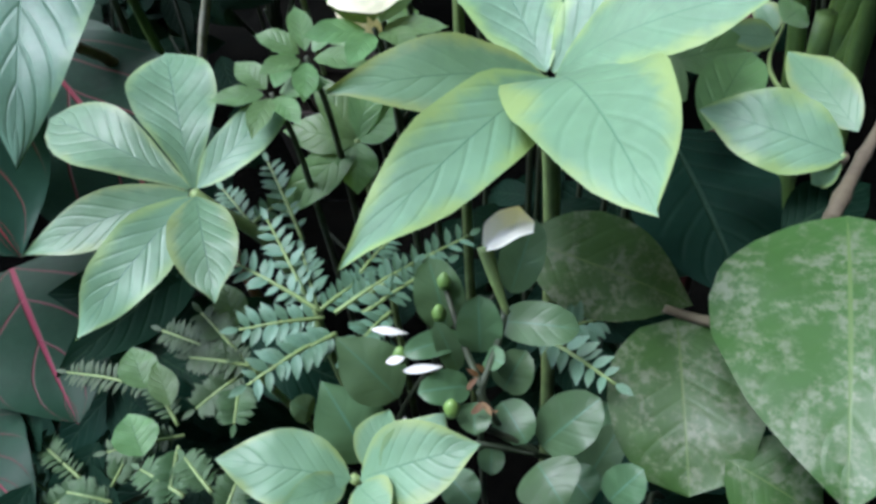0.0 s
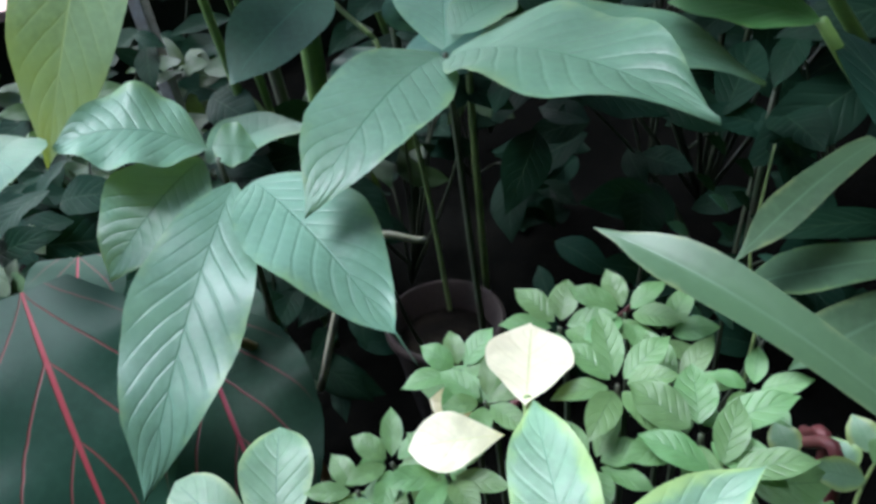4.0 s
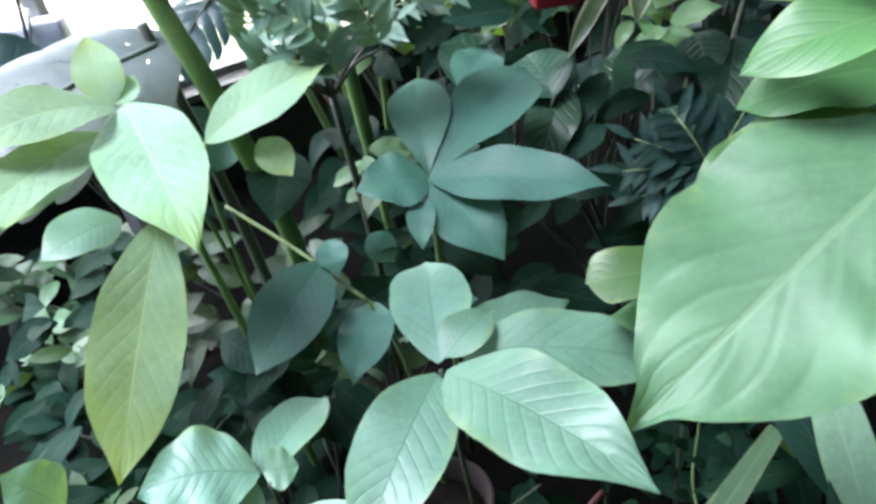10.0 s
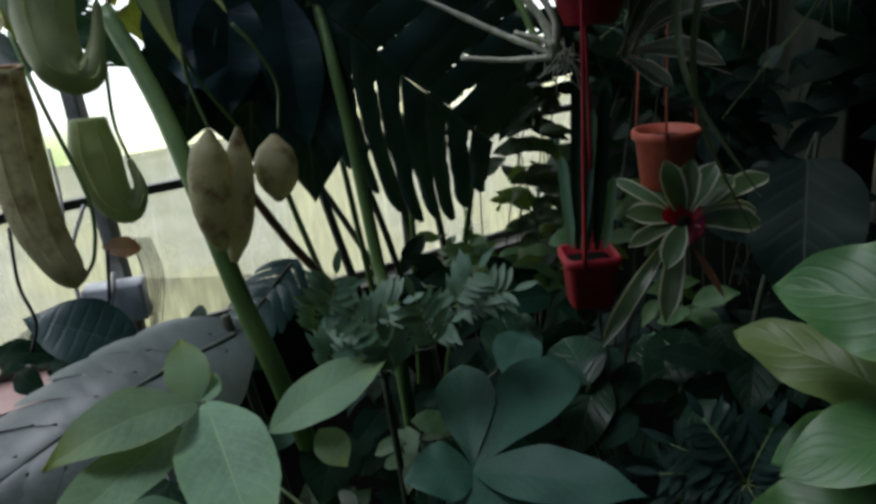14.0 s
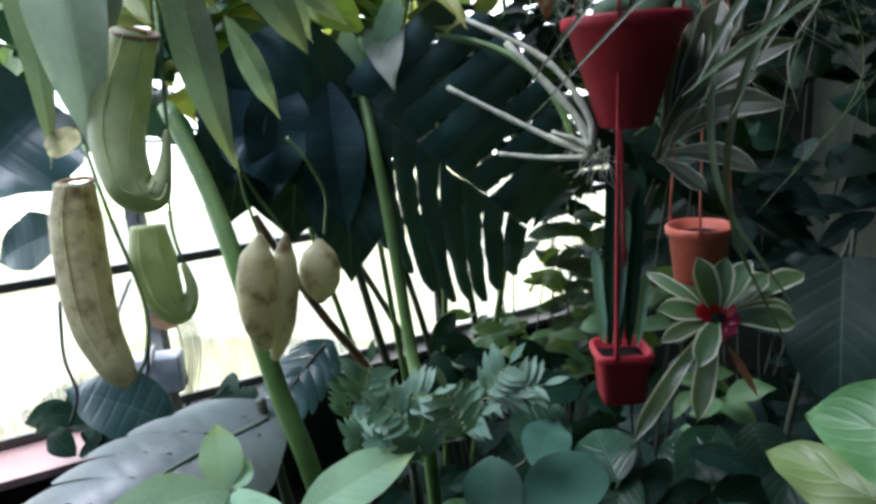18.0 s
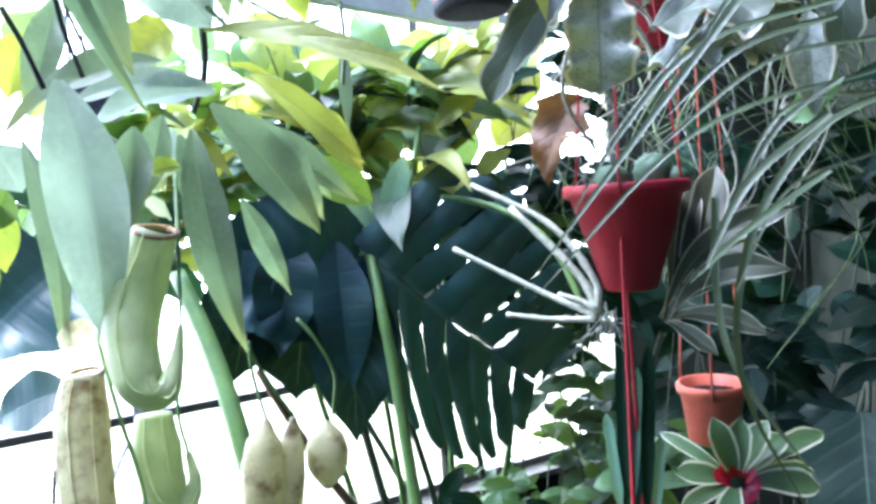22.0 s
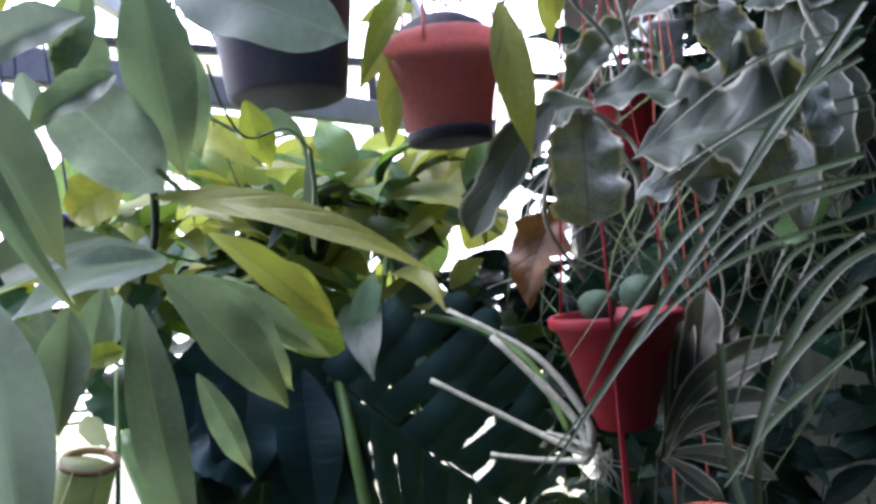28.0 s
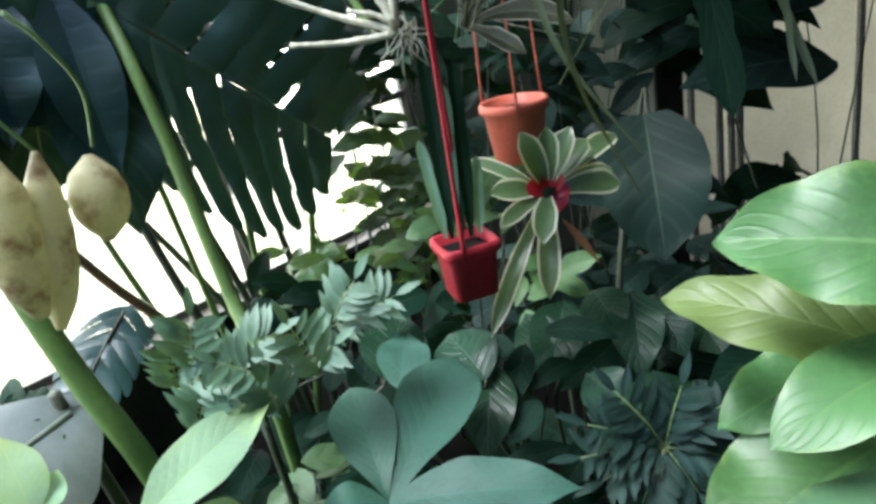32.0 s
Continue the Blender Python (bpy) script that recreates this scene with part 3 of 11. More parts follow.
def blade_into(bm, base, tip, width, normal, shape="ovate", sag=0.08, fold=0.12, wave=0.03, curl=0.0, twist=0.0, nu=14, nv=6, seed=0, side=0.0, ripple=0.0, teeth=0.025, pleats=11):
    """A leaf blade from base to tip, arched by sag, folded along its midrib, with a wavy margin."""
    base, tip = Vector(base), Vector(tip)
    x = tip - base
    length = x.length
    x.normalize()
    z = Vector(normal) - x * x.dot(Vector(normal))
    z = z.normalized() if z.length > 1e-3 else x.orthogonal().normalized()
    y = z.cross(x)
    uv = bm.loops.layers.uv.verify()
    rnd = random.Random(seed)
    ph, ph2, k1 = rnd.random() * 6.3, rnd.random() * 6.3, 1.5 + rnd.random() * 1.5
    rows = []
    for i in range(nu + 1):
        s = i / nu
        w = 0.5 * width * profile(shape, s)
        frays = [1 + teeth * (noise.noise((s * 9.0 + ph * 5, q * 7.0 + ph2, 0.0)) + 0.6 * noise.noise((s * 24.0 + ph * 5, q * 7.0, 3.0))) for q in (0, 1)]
        row = []
        a = twist * (s - 0.3)
        for j in range(nv + 1):
            v = 2 * j / nv - 1
            ly, lz = v * w * (1 + (frays[0 if v < 0 else 1] - 1) * v * v), fold * abs(v) * w
            lz += wave * width * (abs(v) ** 1.5) * math.sin(k1 * 6.28 * s + ph + (1.3 if v > 0 else 0)) * min(1, 3 * s)
            lz += wave * 0.5 * width * math.sin(4.0 * s + ph2) * v
            if ripple:
                fold_at = (s - 0.24 * abs(v) ** 1.3) * pleats + 0.25 * noise.noise((s * 3.0, ph, v * 2.0))
                lz += ripple * width * (1 - (2 * abs(v) - 1.1) ** 2) * (abs(math.sin(math.pi * fold_at)) - 0.6) * 0.3 * min(1.0, 0.35 + s) * (0.7 + 0.6 * noise.noise((s * 2.0, v * 1.5, ph2)))
            ly, lz = ly * math.cos(a) - lz * math.sin(a), ly * math.sin(a) + lz * math.cos(a)
            lz += sag * length * 4 * s * (1 - s) + curl * length * s ** 3
            ly += side * length * 4 * s * (1 - s)
            row.append(bm.verts.new(base + x * (s * length) + y * ly + z * lz))
        rows.append(row)
    for i in range(nu):
        for j in range(nv):
            f = bm.faces.new((rows[i][j], rows[i + 1][j], rows[i + 1][j + 1], rows[i][j + 1]))
            for loop, (a, b) in zip(f.loops, ((i, j), (i + 1, j), (i + 1, j + 1), (i, j + 1))):
                loop[uv].uv = (a / nu, b / nv)
    return bm


LEAF_COUNT = [0]


def leaf(parent, base, tip, width, normal, kind, shape="ovate", label="", name="leaf", **how):
    LEAF_COUNT[0] += 1
    size = max(width, 0.02)
    how.setdefault("nu", 24 if size > 0.06 else 14)
    how.setdefault("nv", 10 if size > 0.06 else 6)
    how.setdefault("seed", LEAF_COUNT[0])
    return part(name, blade_into(bmesh.new(), base, tip, width, normal, shape, **how), LEAF[kind], parent, label)


def rosette(parent, hub, radius, count, width, kind, normal, start=0.0, shape="obovate", seed=1, lift=0.15, span=360.0, inner=0.0, name="leaflet"):
    """Leaflets spread like fingers round a hub, in the plane across the normal."""
    rnd = random.Random(seed)
    z = Vector(normal).normalized()
    x = z.orthogonal().normalized() if abs(z.x) > 0.9 else (Vector((1, 0, 0)) - z * z.x).normalized()
    y = z.cross(x)
    for i in range(count):
        a = radians(start + span * i / count + rnd.uniform(-9, 9))
        d = (x * math.cos(a) + y * math.sin(a) + z * (lift + rnd.uniform(-0.12, 0.12))).normalized()
        r = radius * rnd.uniform(0.82, 1.12)
        leaf(parent, Vector(hub) + d * inner, Vector(hub) + d * r, width * rnd.uniform(0.85, 1.15), z + Vector((rnd.uniform(-.2, .2), rnd.uniform(-.2, .2), 0)),
             kind, shape, name=name, sag=rnd.uniform(0.02, 0.12), fold=0.15)


def pinnate(parent, base, tip, count, length, width, kind, normal, seed=1, sag=0.1, shape="lance", forward=0.6, joined=0):
    """A feather leaf: a stalk with paired leaflets and one at its end, one mesh for the frond."""
    rnd = random.Random(seed)
    base, tip = Vector(base), Vector(tip)
    x = (tip - base)
    full = x.length
    x.normalize()
    z = (Vector(normal) - x * x.dot(Vector(normal))).normalized()
    y = z.cross(x)
    mid = (base + tip) / 2 + z * sag * full
    line = spline([base, mid, tip], 8)
    frond = part("stalk", tube_into(bmesh.new(), [base, mid, tip], [0.0012, 0.0006], 5, 6), PETIOLE, parent)
    bm = bmesh.new()
    for i in range(count):
        u = 0.15 + 0.85 * i / count
        p = line[min(len(line) - 1, int(u * (len(line) - 1)))]
        for sd in (-1, 1):
            d = (y * sd + x * forward + z * rnd.uniform(-0.15, 0.3)).normalized()
            size = length * (0.7 + 0.5 * math.sin(math.pi * min(1, u * 0.9))) * rnd.uniform(0.8, 1.15)
            blade_into(bm, p, p + d * size, width * size / length, z + x * 0.2, shape, 0.08, 0.15, 0.03, nu=6, nv=4, seed=rnd.randint(1, 9999))
            if joined < 1:
                part("leaflet", bm, LEAF[kind], parent)
                bm = bmesh.new()
    blade_into(bm, tip, tip + x * length, width, z, shape, 0.05, nu=6, nv=4, seed=seed)
    part("frond" if joined else "leaflet", bm, LEAF[kind], parent)
    return frond


def slotted_leaf(parent, base, tip, width, normal, kind="monstera", lobes=7, droop=0.25, seed=3, sag=0.06, label="", holes=True, lags=(0.32, 0.32), gaps=(0.945, 0.98), bulge=0.008, solid=0):
    """A split leaf: strips between the side veins part from each other towards the margin, with holes beside the midrib."""
    base, tip = Vector(base), Vector(tip)
    x = tip - base
    length = x.length
    x.normalize()
    z = (Vector(normal) - x * x.dot(Vector(normal))).normalized()
    y = z.cross(x)
    rnd = random.Random(seed)
    bm = bmesh.new()
    uv = bm.loops.layers.uv.verify()
    step = 1.16 / lobes
    cols = 36
    for sd in (-1, 1):
        for i in range(lobes):
            c = -0.12 + step * (i + 0.5)
            reach = width * 0.5 * (math.sin(math.pi * min(1.0, 0.22 + 0.72 * (i + 0.5) / lobes) ** 0.85) ** 0.6) * rnd.uniform(0.97, 1.03)
            lag = lags[0 if sd > 0 else 1] * rnd.uniform(0.985, 1.015)
            gap = rnd.uniform(*gaps)
            gap = 1 - (1 - gap) * 0.2 if sd == solid else gap
            split = rnd.uniform(0.48, 0.66)
            hole = holes and i < lobes - 1
            rows = []
            for j in range(cols + 1):
                v = j / cols
                h = step * 0.505
                lo = hi = h
                if v > split:
                    k = smoothstep(split, split + 0.1, v)
                    lo = hi = h * (1 - (1 - gap) * k)
                if hole and j in (7, 8):
                    hi = h * 0.86
                if hole and j in (15, 16) and i % 3:
                    hi = h * 0.88
                end = max(0.0, 1 - ((v - 0.88) / 0.12) ** 2) ** 0.5 if v > 0.88 else 1.0
                lo, hi = lo * (0.25 + 0.75 * end), hi * (0.25 + 0.75 * end)
                row = []
                for q in range(5):
                    s = c - lo + (lo + hi) * q / 4 + lag * (v * reach / (width * 0.5)) ** 1.25
                    lz = 0.10 * v * reach - droop * v * v * reach * 1.2 + bulge * width * math.sin(q / 4 * 3.14)
                    lz += sag * length * 4 * s * (1 - s) + 2.5 * bulge * width * math.sin(i * 2.1 + v * 4 + sd)
                    row.append((bm.verts.new(base + x * (s * length) + y * (sd * v * reach * (1 - 0.12 * droop)) + z * lz), ((s - c) / step * 0.11 + c, 0.5 + 0.5 * sd * v)))
                rows.append(row)
            for a, b in zip(rows, rows[1:]):
                for q in range(4):
                    four = (a[q], b[q], b[q + 1], a[q + 1])
                    f = bm.faces.new([p[0] for p in four])
                    for loop, p in zip(f.loops, four):
                        loop[uv].uv = p[1]
    bmesh.ops.remove_doubles(bm, verts=bm.verts, dist=0.0006)
    ob = part("leaf", bm, LEAF[kind], parent, label)
    rib = [base + x * (s * length) + z * (sag * length * 4 * s * (1 - s) + 0.002) for s in (0, 0.33, 0.66, 0.98)]
    part("midrib", tube_into(bmesh.new(), rib, [0.004, 0.001], 6, 5), RIB_GREY if kind == "grey_slot" else STEM_DARK, ob)
    return ob


def lathe(bm, rings, sides=40, at=(0, 0, 0), square=0.0, turn=0.0):
    """Rings of (radius, height), round or with squared corners, joined into a skin."""
    made = []
    for r, h in rings:
        ring = []
        for j in range(sides):
            a = 2 * math.pi * j / sides
            k = 1.0
            if square:
                k = 1 / max(abs(math.cos(a)), abs(math.sin(a)))
                k = 1 + (min(k, 1.32) - 1) * square
            ring.append(bm.verts.new(Vector(at) + Vector((r * k * math.cos(a + turn), r * k * math.sin(a + turn), h))))
        made.append(ring)
    for a, b in zip(made, made[1:]):
        for j in range(sides):
            bm.faces.new((a[j], a[(j + 1) % sides], b[(j + 1) % sides], b[j]))
    bm.faces.new(made[0][::-1])
    bm.faces.new(made[-1])
    return bm


def pot(name, at, top, bottom, height, material, label, square=0.0, turn=0.0, strips=0, strip_top=None, group="", soil=0.82, lip=0.012, saucer=False, strip_material=None, strip_from=None, strip_wide=1.0):
    """A plant pot whose foot's middle is at a point: wall with a rolled rim, compost, and flat hanger strips."""
    ob = thing(name, at, label, "plant pot", group)
    r = lambda h: bottom + (top - bottom) * h / height
    wall = 0.003
    rings = [(bottom * 0.9, 0.0), (bottom, 0.003), (r(height - lip * 1.9), height - lip * 1.9), (top + 0.0008, height - lip * 1.6), (top + 0.0045, height - lip * 1.35), (top + 0.005, height - 0.004),
             (top + 0.002, height), (top - wall, height - 0.002), (r(height * 0.5) - wall, height * 0.5), (bottom * 0.7, 0.006)]
    part("body", lathe(bmesh.new(), rings, 48, at, square, turn), material, ob)
    h = height * soil
    part("compost", lathe(bmesh.new(), [(r(h) - 0.004, h - 0.01), (r(h) - 0.005, h), (r(h) * 0.5, h + 0.006)], 32, at, square, turn), PEAT, ob)
    if saucer:
        part("saucer", lathe(bmesh.new(), [(bottom * 0.8, -0.012), (bottom * 1.06, -0.010), (bottom * 1.1, 0.01), (bottom * 1.04, 0.012), (bottom * 1.0, -0.004)], 40, at), material, ob)
    for i in range(strips):
        a = (turn + 0.4 if strip_from is None else strip_from) + 2 * math.pi * i / strips
        out = Vector((math.cos(a), math.sin(a), 0))
        foot = Vector(at) + out * (top + 0.006) + Vector((0, 0, height - lip * 1.2))
        head = Vector(strip_top) if strip_top else foot + Vector((0, 0, 0.2)) - out * top * 0.9
        bm = bmesh.new()
        tube_into(bm, [foot + Vector((0, 0, -0.006)), foot.lerp(head, 0.4) + out * 0.003, head], [0.0022 * strip_wide, 0.0017 * strip_wide, 0.0014 * strip_wide], 6, 6)
        part("hanger", bm, strip_material or material, ob)
    return ob


def box_into(bm, centre, size, turn=0.0, bevel=0.0):
    made = bmesh.ops.create_cube(bm, size=1.0, matrix=Matrix.Translation(centre) @ Matrix.Rotation(turn, 4, "Z") @ Matrix.Diagonal((*size, 1)))
    if bevel:
        edges = list({e for v in made["verts"] for e in v.link_edges})
        bmesh.ops.bevel(bm, geom=edges, offset=bevel, segments=2, affect="EDGES", profile=0.5)
    return bm


def beam_into(bm, a, b, wide, high):
    a, b = Vector(a), Vector(b)
    x = (b - a).normalized()
    y = Vector((0, 0, 1)).cross(x)
    y = y.normalized() if y.length > 1e-3 else Vector((0, 1, 0))
    z = x.cross(y)
    m = Matrix.Translation((a + b) / 2) @ Matrix((x, y, z)).transposed().to_4x4() @ Matrix.Diagonal(((b - a).length, wide, high, 1))
    made = bmesh.ops.create_cube(bm, size=1.0, matrix=m)
    edges = list({e for v in made["verts"] for e in v.link_edges})
    bmesh.ops.bevel(bm, geom=edges, offset=min(wide, high) * 0.12, segments=2, affect="EDGES", profile=0.5)
    return bm


def pitcher(parent, line, radii, material, mouth=0.0, lid=None, tendril=None, label="", wings=True):
    """A hanging pitcher: a swollen tube along a bent line from its mouth down, with lip, lid, two wings and a tendril."""
    bm = tube_into(bmesh.new(), line, radii, 22, 8)
    for v in bm.verts:
        v.co += Vector((0.4, -0.8, 0.2)) * 0.0018 * noise.noise(v.co * 42.0)
    body = part("pitcher", bm, material, parent, label)
    p = [Vector(q) for q in line]
    d = (p[0] - p[1]).normalized()
    a = (Vector((0, 1, 0)) - d * d.y).normalized()
    b = d.cross(a)
    if mouth:
        ring = [p[0] + mouth * (math.cos(t * math.pi / 8) * a * 1.0 + math.sin(t * math.pi / 8) * b) + d * (0.35 * mouth * math.cos(t * math.pi / 8)) for t in range(17)]
        part("lip", tube_into(bmesh.new(), ring, [mouth * 0.16, mouth * 0.16], 6, 2), LIP, body)
    if wings:
        eye = Vector((0, 0.1, 1.3))
        for sd in (-1, 1):
            bm = bmesh.new()
            pts = spline(line, 6)
            n = len(pts)
            row = []
            for i, c in enumerate(pts[: int(n * 0.8)]):
                k = i / (n - 1) * (len(radii) - 1)
                q = int(min(k, len(radii) - 2))
                r = radii[q] * (1 - (k - q)) + radii[q + 1] * (k - q)
                f = ((eye - c).normalized() * 0.9 + b * sd * 0.45).normalized()
                row.append((bm.verts.new(c + f * r * 0.97), bm.verts.new(c + f * (r + 0.0035 + 0.001 * math.sin(i * 2.0)))))
            for u, w in zip(row, row[1:]):
                bm.faces.new((u[0], w[0], w[1], u[1]))
            part("wing", bm, material, body)
    if lid:
        part("lid", blade_into(bmesh.new(), lid[0], lid[1], lid[2], lid[3], "round", 0.15, 0.1, 0.04, nu=10, nv=8), material, body)
    if tendril:
        part("tendril", tube_into(bmesh.new(), tendril, [0.0016, 0.0022], 6, 8), STEM, body)
    return body



def ribbon(points, wide, steps=10):
    """A long thin grass blade along a line, slightly keeled."""
    line = spline(points, steps)
    bm = bmesh.new()
    uv = bm.loops.layers.uv.verify()
    rows = []
    for i, c in enumerate(line):
        u = i / (len(line) - 1)
        d = (line[min(i + 1, len(line) - 1)] - line[max(i - 1, 0)]).normalized()
        n = (Vector((0.1, -0.75, 0.5)) - d * d.dot(Vector((0.1, -0.75, 0.5)))).normalized()
        y = n.cross(d)
        w = 0.5 * wide * (1 - 0.85 * u ** 3)
        rows.append([(bm.verts.new(c - y * w + n * w * 0.5), (u, 0.0)), (bm.verts.new(c), (u, 0.5)), (bm.verts.new(c + y * w + n * w * 0.5), (u, 1.0))])
    for a, b in zip(rows, rows[1:]):
        for j in range(2):
            four = (a[j], b[j], b[j + 1], a[j + 1])
            f = bm.faces.new([p[0] for p in four])
            for loop, p in zip(f.loops, four):
                loop[uv].uv = p[1]
    return bm


def undergrowth(name, label, low, high, count, kind, size, shape, seed):
    """A leafy plant that fills a stretch of the bed: stalks from the soil or from above with leaves that face up and outwards."""
    rnd = random.Random(seed)
    foot = Vector(((low[0] + high[0]) / 2, (low[1] + high[1]) / 2, 0.02 if low[2] < 1.15 else 2.32))
    ob = thing(name, foot, label, "plant", "undergrowth")
    hubs = []
    for i in range(max(4, count // 7)):
        hub = Vector([rnd.uniform(a, b) for a, b in zip(low, high)])
        hubs.append(hub)
        mid = (foot + hub) / 2 + Vector((rnd.uniform(-0.05, 0.05), rnd.uniform(-0.05, 0.05), 0.03))
        stem(ob, [foot, mid, hub], 0.0035, 0.0015, STEM_DARK, sides=6)
    for i in range(int(count * 1.7)):
        hub = hubs[i % len(hubs)]
        base = hub + Vector((rnd.uniform(-1, 1), rnd.uniform(-1, 1), rnd.uniform(-1, 1))) * size * 0.6
        if (base.xy - Vector((-0.14, 0.64))).length < 0.2 and base.z < 0.5:
            continue
        a = rnd.uniform(0, 6.283)
        away = Vector((math.cos(a), math.sin(a) * 0.8 - 0.25, rnd.uniform(-0.75, 0.35))).normalized()
        long = size * rnd.uniform(0.7, 1.35)
        leaf(ob, base, base + away * long, long * rnd.uniform(0.36, 0.52), (rnd.uniform(-0.4, 0.4), -0.6, 0.7), kind, shape, nu=12, nv=6,
             sag=rnd.uniform(0.02, 0.16), fold=rnd.uniform(0.05, 0.25), wave=0.04)
    return ob


def canopy(name, label, low, high, count, kinds, size, seed):
    """A leafy shrub in the light: upright stalks with long leaves that arch out and hang at their tips."""
    rnd = random.Random(seed)
    foot = Vector((-0.42 + 0.08 * rnd.random(), 2.02, 0.02))
    fork = Vector(((low[0] + high[0]) * 0.25 - 0.21, 2.0, low[2] - 0.12))
    ob = thing(name, foot, label, "plant", "shrubs against the light")
    stem(ob, [foot, (foot + fork) / 2 + Vector((0.03, 0.02, 0)), fork], 0.012, 0.009, STEM_DARK, "trunk")
    hubs = []
    for i in range(max(4, count // 6)):
        hub = Vector([rnd.uniform(a, b) for a, b in zip(low, high)])
        hubs.append(hub)
        stem(ob, [fork, (fork + hub) / 2 + Vector((0, 0.04, 0.06)), hub], 0.006, 0.003, STEM, "branch", sides=6)
    for i in range(count):
        hub = hubs[i % len(hubs)]
        a = rnd.uniform(-0.5, 3.64)
        out = Vector((math.cos(a), -0.35 - 0.4 * math.sin(a), rnd.uniform(-0.45, 0.5))).normalized()
        long = size * rnd.uniform(0.75, 1.25)
        leaf(ob, hub + out * 0.03, hub + out * long, long * rnd.uniform(0.24, 0.38), (rnd.uniform(-0.3, 0.3), -0.45, 0.85), rnd.choice(kinds), rnd.choice(("drape", "acute")), nu=20, nv=8,
             sag=rnd.uniform(0.08, 0.22), fold=rnd.uniform(0.15, 0.4), wave=0.05, side=rnd.uniform(-0.06, 0.06))
    return ob


# ---- ground and house ----
def structure(name, bm, material, label, smooth=False):
    return tagged(part(name, bm, material, None, label, smooth), category=name.split("_")[0], kind="structure")


WALL_A, WALL_DIR = Vector((-1.0, 2.3, 0)), Vector((0.76, 0.65, 0)).normalized()


def on_wall(u, z=0.0, off=0.0):
    """A point of the glazed wall: u metres along it, z up, off towards the inside."""
    return WALL_A + WALL_DIR * u + Vector((WALL_DIR.y, -WALL_DIR.x, 0)) * off + Vector((0, 0, z))


# Soil is coloured near black in place of the shade under the leaves.
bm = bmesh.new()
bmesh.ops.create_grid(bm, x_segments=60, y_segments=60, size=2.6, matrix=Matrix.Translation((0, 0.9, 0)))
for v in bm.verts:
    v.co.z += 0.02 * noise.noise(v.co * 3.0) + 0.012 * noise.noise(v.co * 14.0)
structure("ground_soil_bed", bm, SOIL, "soil bed between the plants, coloured near black for shade", True)
bm = bmesh.new()
bmesh.ops.create_grid(bm, x_segments=4, y_segments=4, size=150, matrix=Matrix.Translation((0, 0, -0.06)))
structure("ground_garden", bm, GRAVEL, "pale dry garden ground outside the glass")

# glazed wall with bars
house_wall = thing("wall_glass", on_wall(-0.9), "greenhouse wall of streaked glass in dark bars", "wall", kind="structure")
for u in (-2.7, 0.5, 1.4):
    part("upright", beam_into(bmesh.new(), on_wall(u, 0.0), on_wall(u, 2.3), 0.03, 0.03), DARK_BAR, house_wall, smooth=False)
part("base_wall", beam_into(bmesh.new(), on_wall(-2.7, 0.17), on_wall(1.4, 0.17), 0.1, 0.34), SHADE_WALL, house_wall, "near-black base of the glass wall", smooth=False)
part("sill", beam_into(bmesh.new(), on_wall(-2.7, 0.355, 0.09), on_wall(-0.6, 0.355, 0.09), 0.26, 0.026), PINK_TUB, house_wall, "faded pink sill", smooth=False)
part("sill", beam_into(bmesh.new(), on_wall(-0.6, 0.355, 0.03), on_wall(1.4, 0.355, 0.03), 0.12, 0.026), DARK_BAR, house_wall, "dark sill", smooth=False)
for z in (0.385, 0.85, 1.5, 2.27):
    part("rail", beam_into(bmesh.new(), on_wall(-2.7, z), on_wall(1.4, z), 0.03, 0.028), DARK_BAR, house_wall, smooth=False)
for u0, u1 in ((-2.7, 0.5), (0.5, 1.4)):
    for z0, z1 in ((0.385, 0.85), (0.85, 1.5), (1.5, 2.27)):
        a, b = on_wall(u0 + 0.012, z0 + 0.01), on_wall(u1 - 0.012, z1 - 0.01)
        bm = bmesh.new()
        q = [bm.verts.new(p) for p in (Vector((a.x, a.y, a.z)), Vector((b.x, b.y, a.z)), Vector((b.x, b.y, b.z)), Vector((a.x, a.y, b.z)))]
        bm.faces.new(q)
        ob = part("pane", bm, GLASS, house_wall, smooth=False)
        ob.visible_shadow = False

# walls added to close the house and block light, coloured near black for shade
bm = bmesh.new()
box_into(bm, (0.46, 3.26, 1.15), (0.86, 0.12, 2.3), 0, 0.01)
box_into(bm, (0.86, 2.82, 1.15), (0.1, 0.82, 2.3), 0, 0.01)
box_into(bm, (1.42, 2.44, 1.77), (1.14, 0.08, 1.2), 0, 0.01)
structure("wall_north", bm, SHADE_WALL, "wall behind the plants, coloured near black for shade")
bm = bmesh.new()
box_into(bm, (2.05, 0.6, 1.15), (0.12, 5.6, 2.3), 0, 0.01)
structure("wall_east", bm, SHADE_WALL, "added unseen wall, coloured near black for shade")
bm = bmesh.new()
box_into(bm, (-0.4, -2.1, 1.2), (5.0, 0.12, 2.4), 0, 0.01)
structure("wall_south", bm, SHADE_WALL, "added unseen wall, coloured near black for shade")
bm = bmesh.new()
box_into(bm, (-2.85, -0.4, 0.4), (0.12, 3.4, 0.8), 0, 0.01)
structure("wall_west", bm, SHADE_WALL, "added low wall, coloured near black for shade")

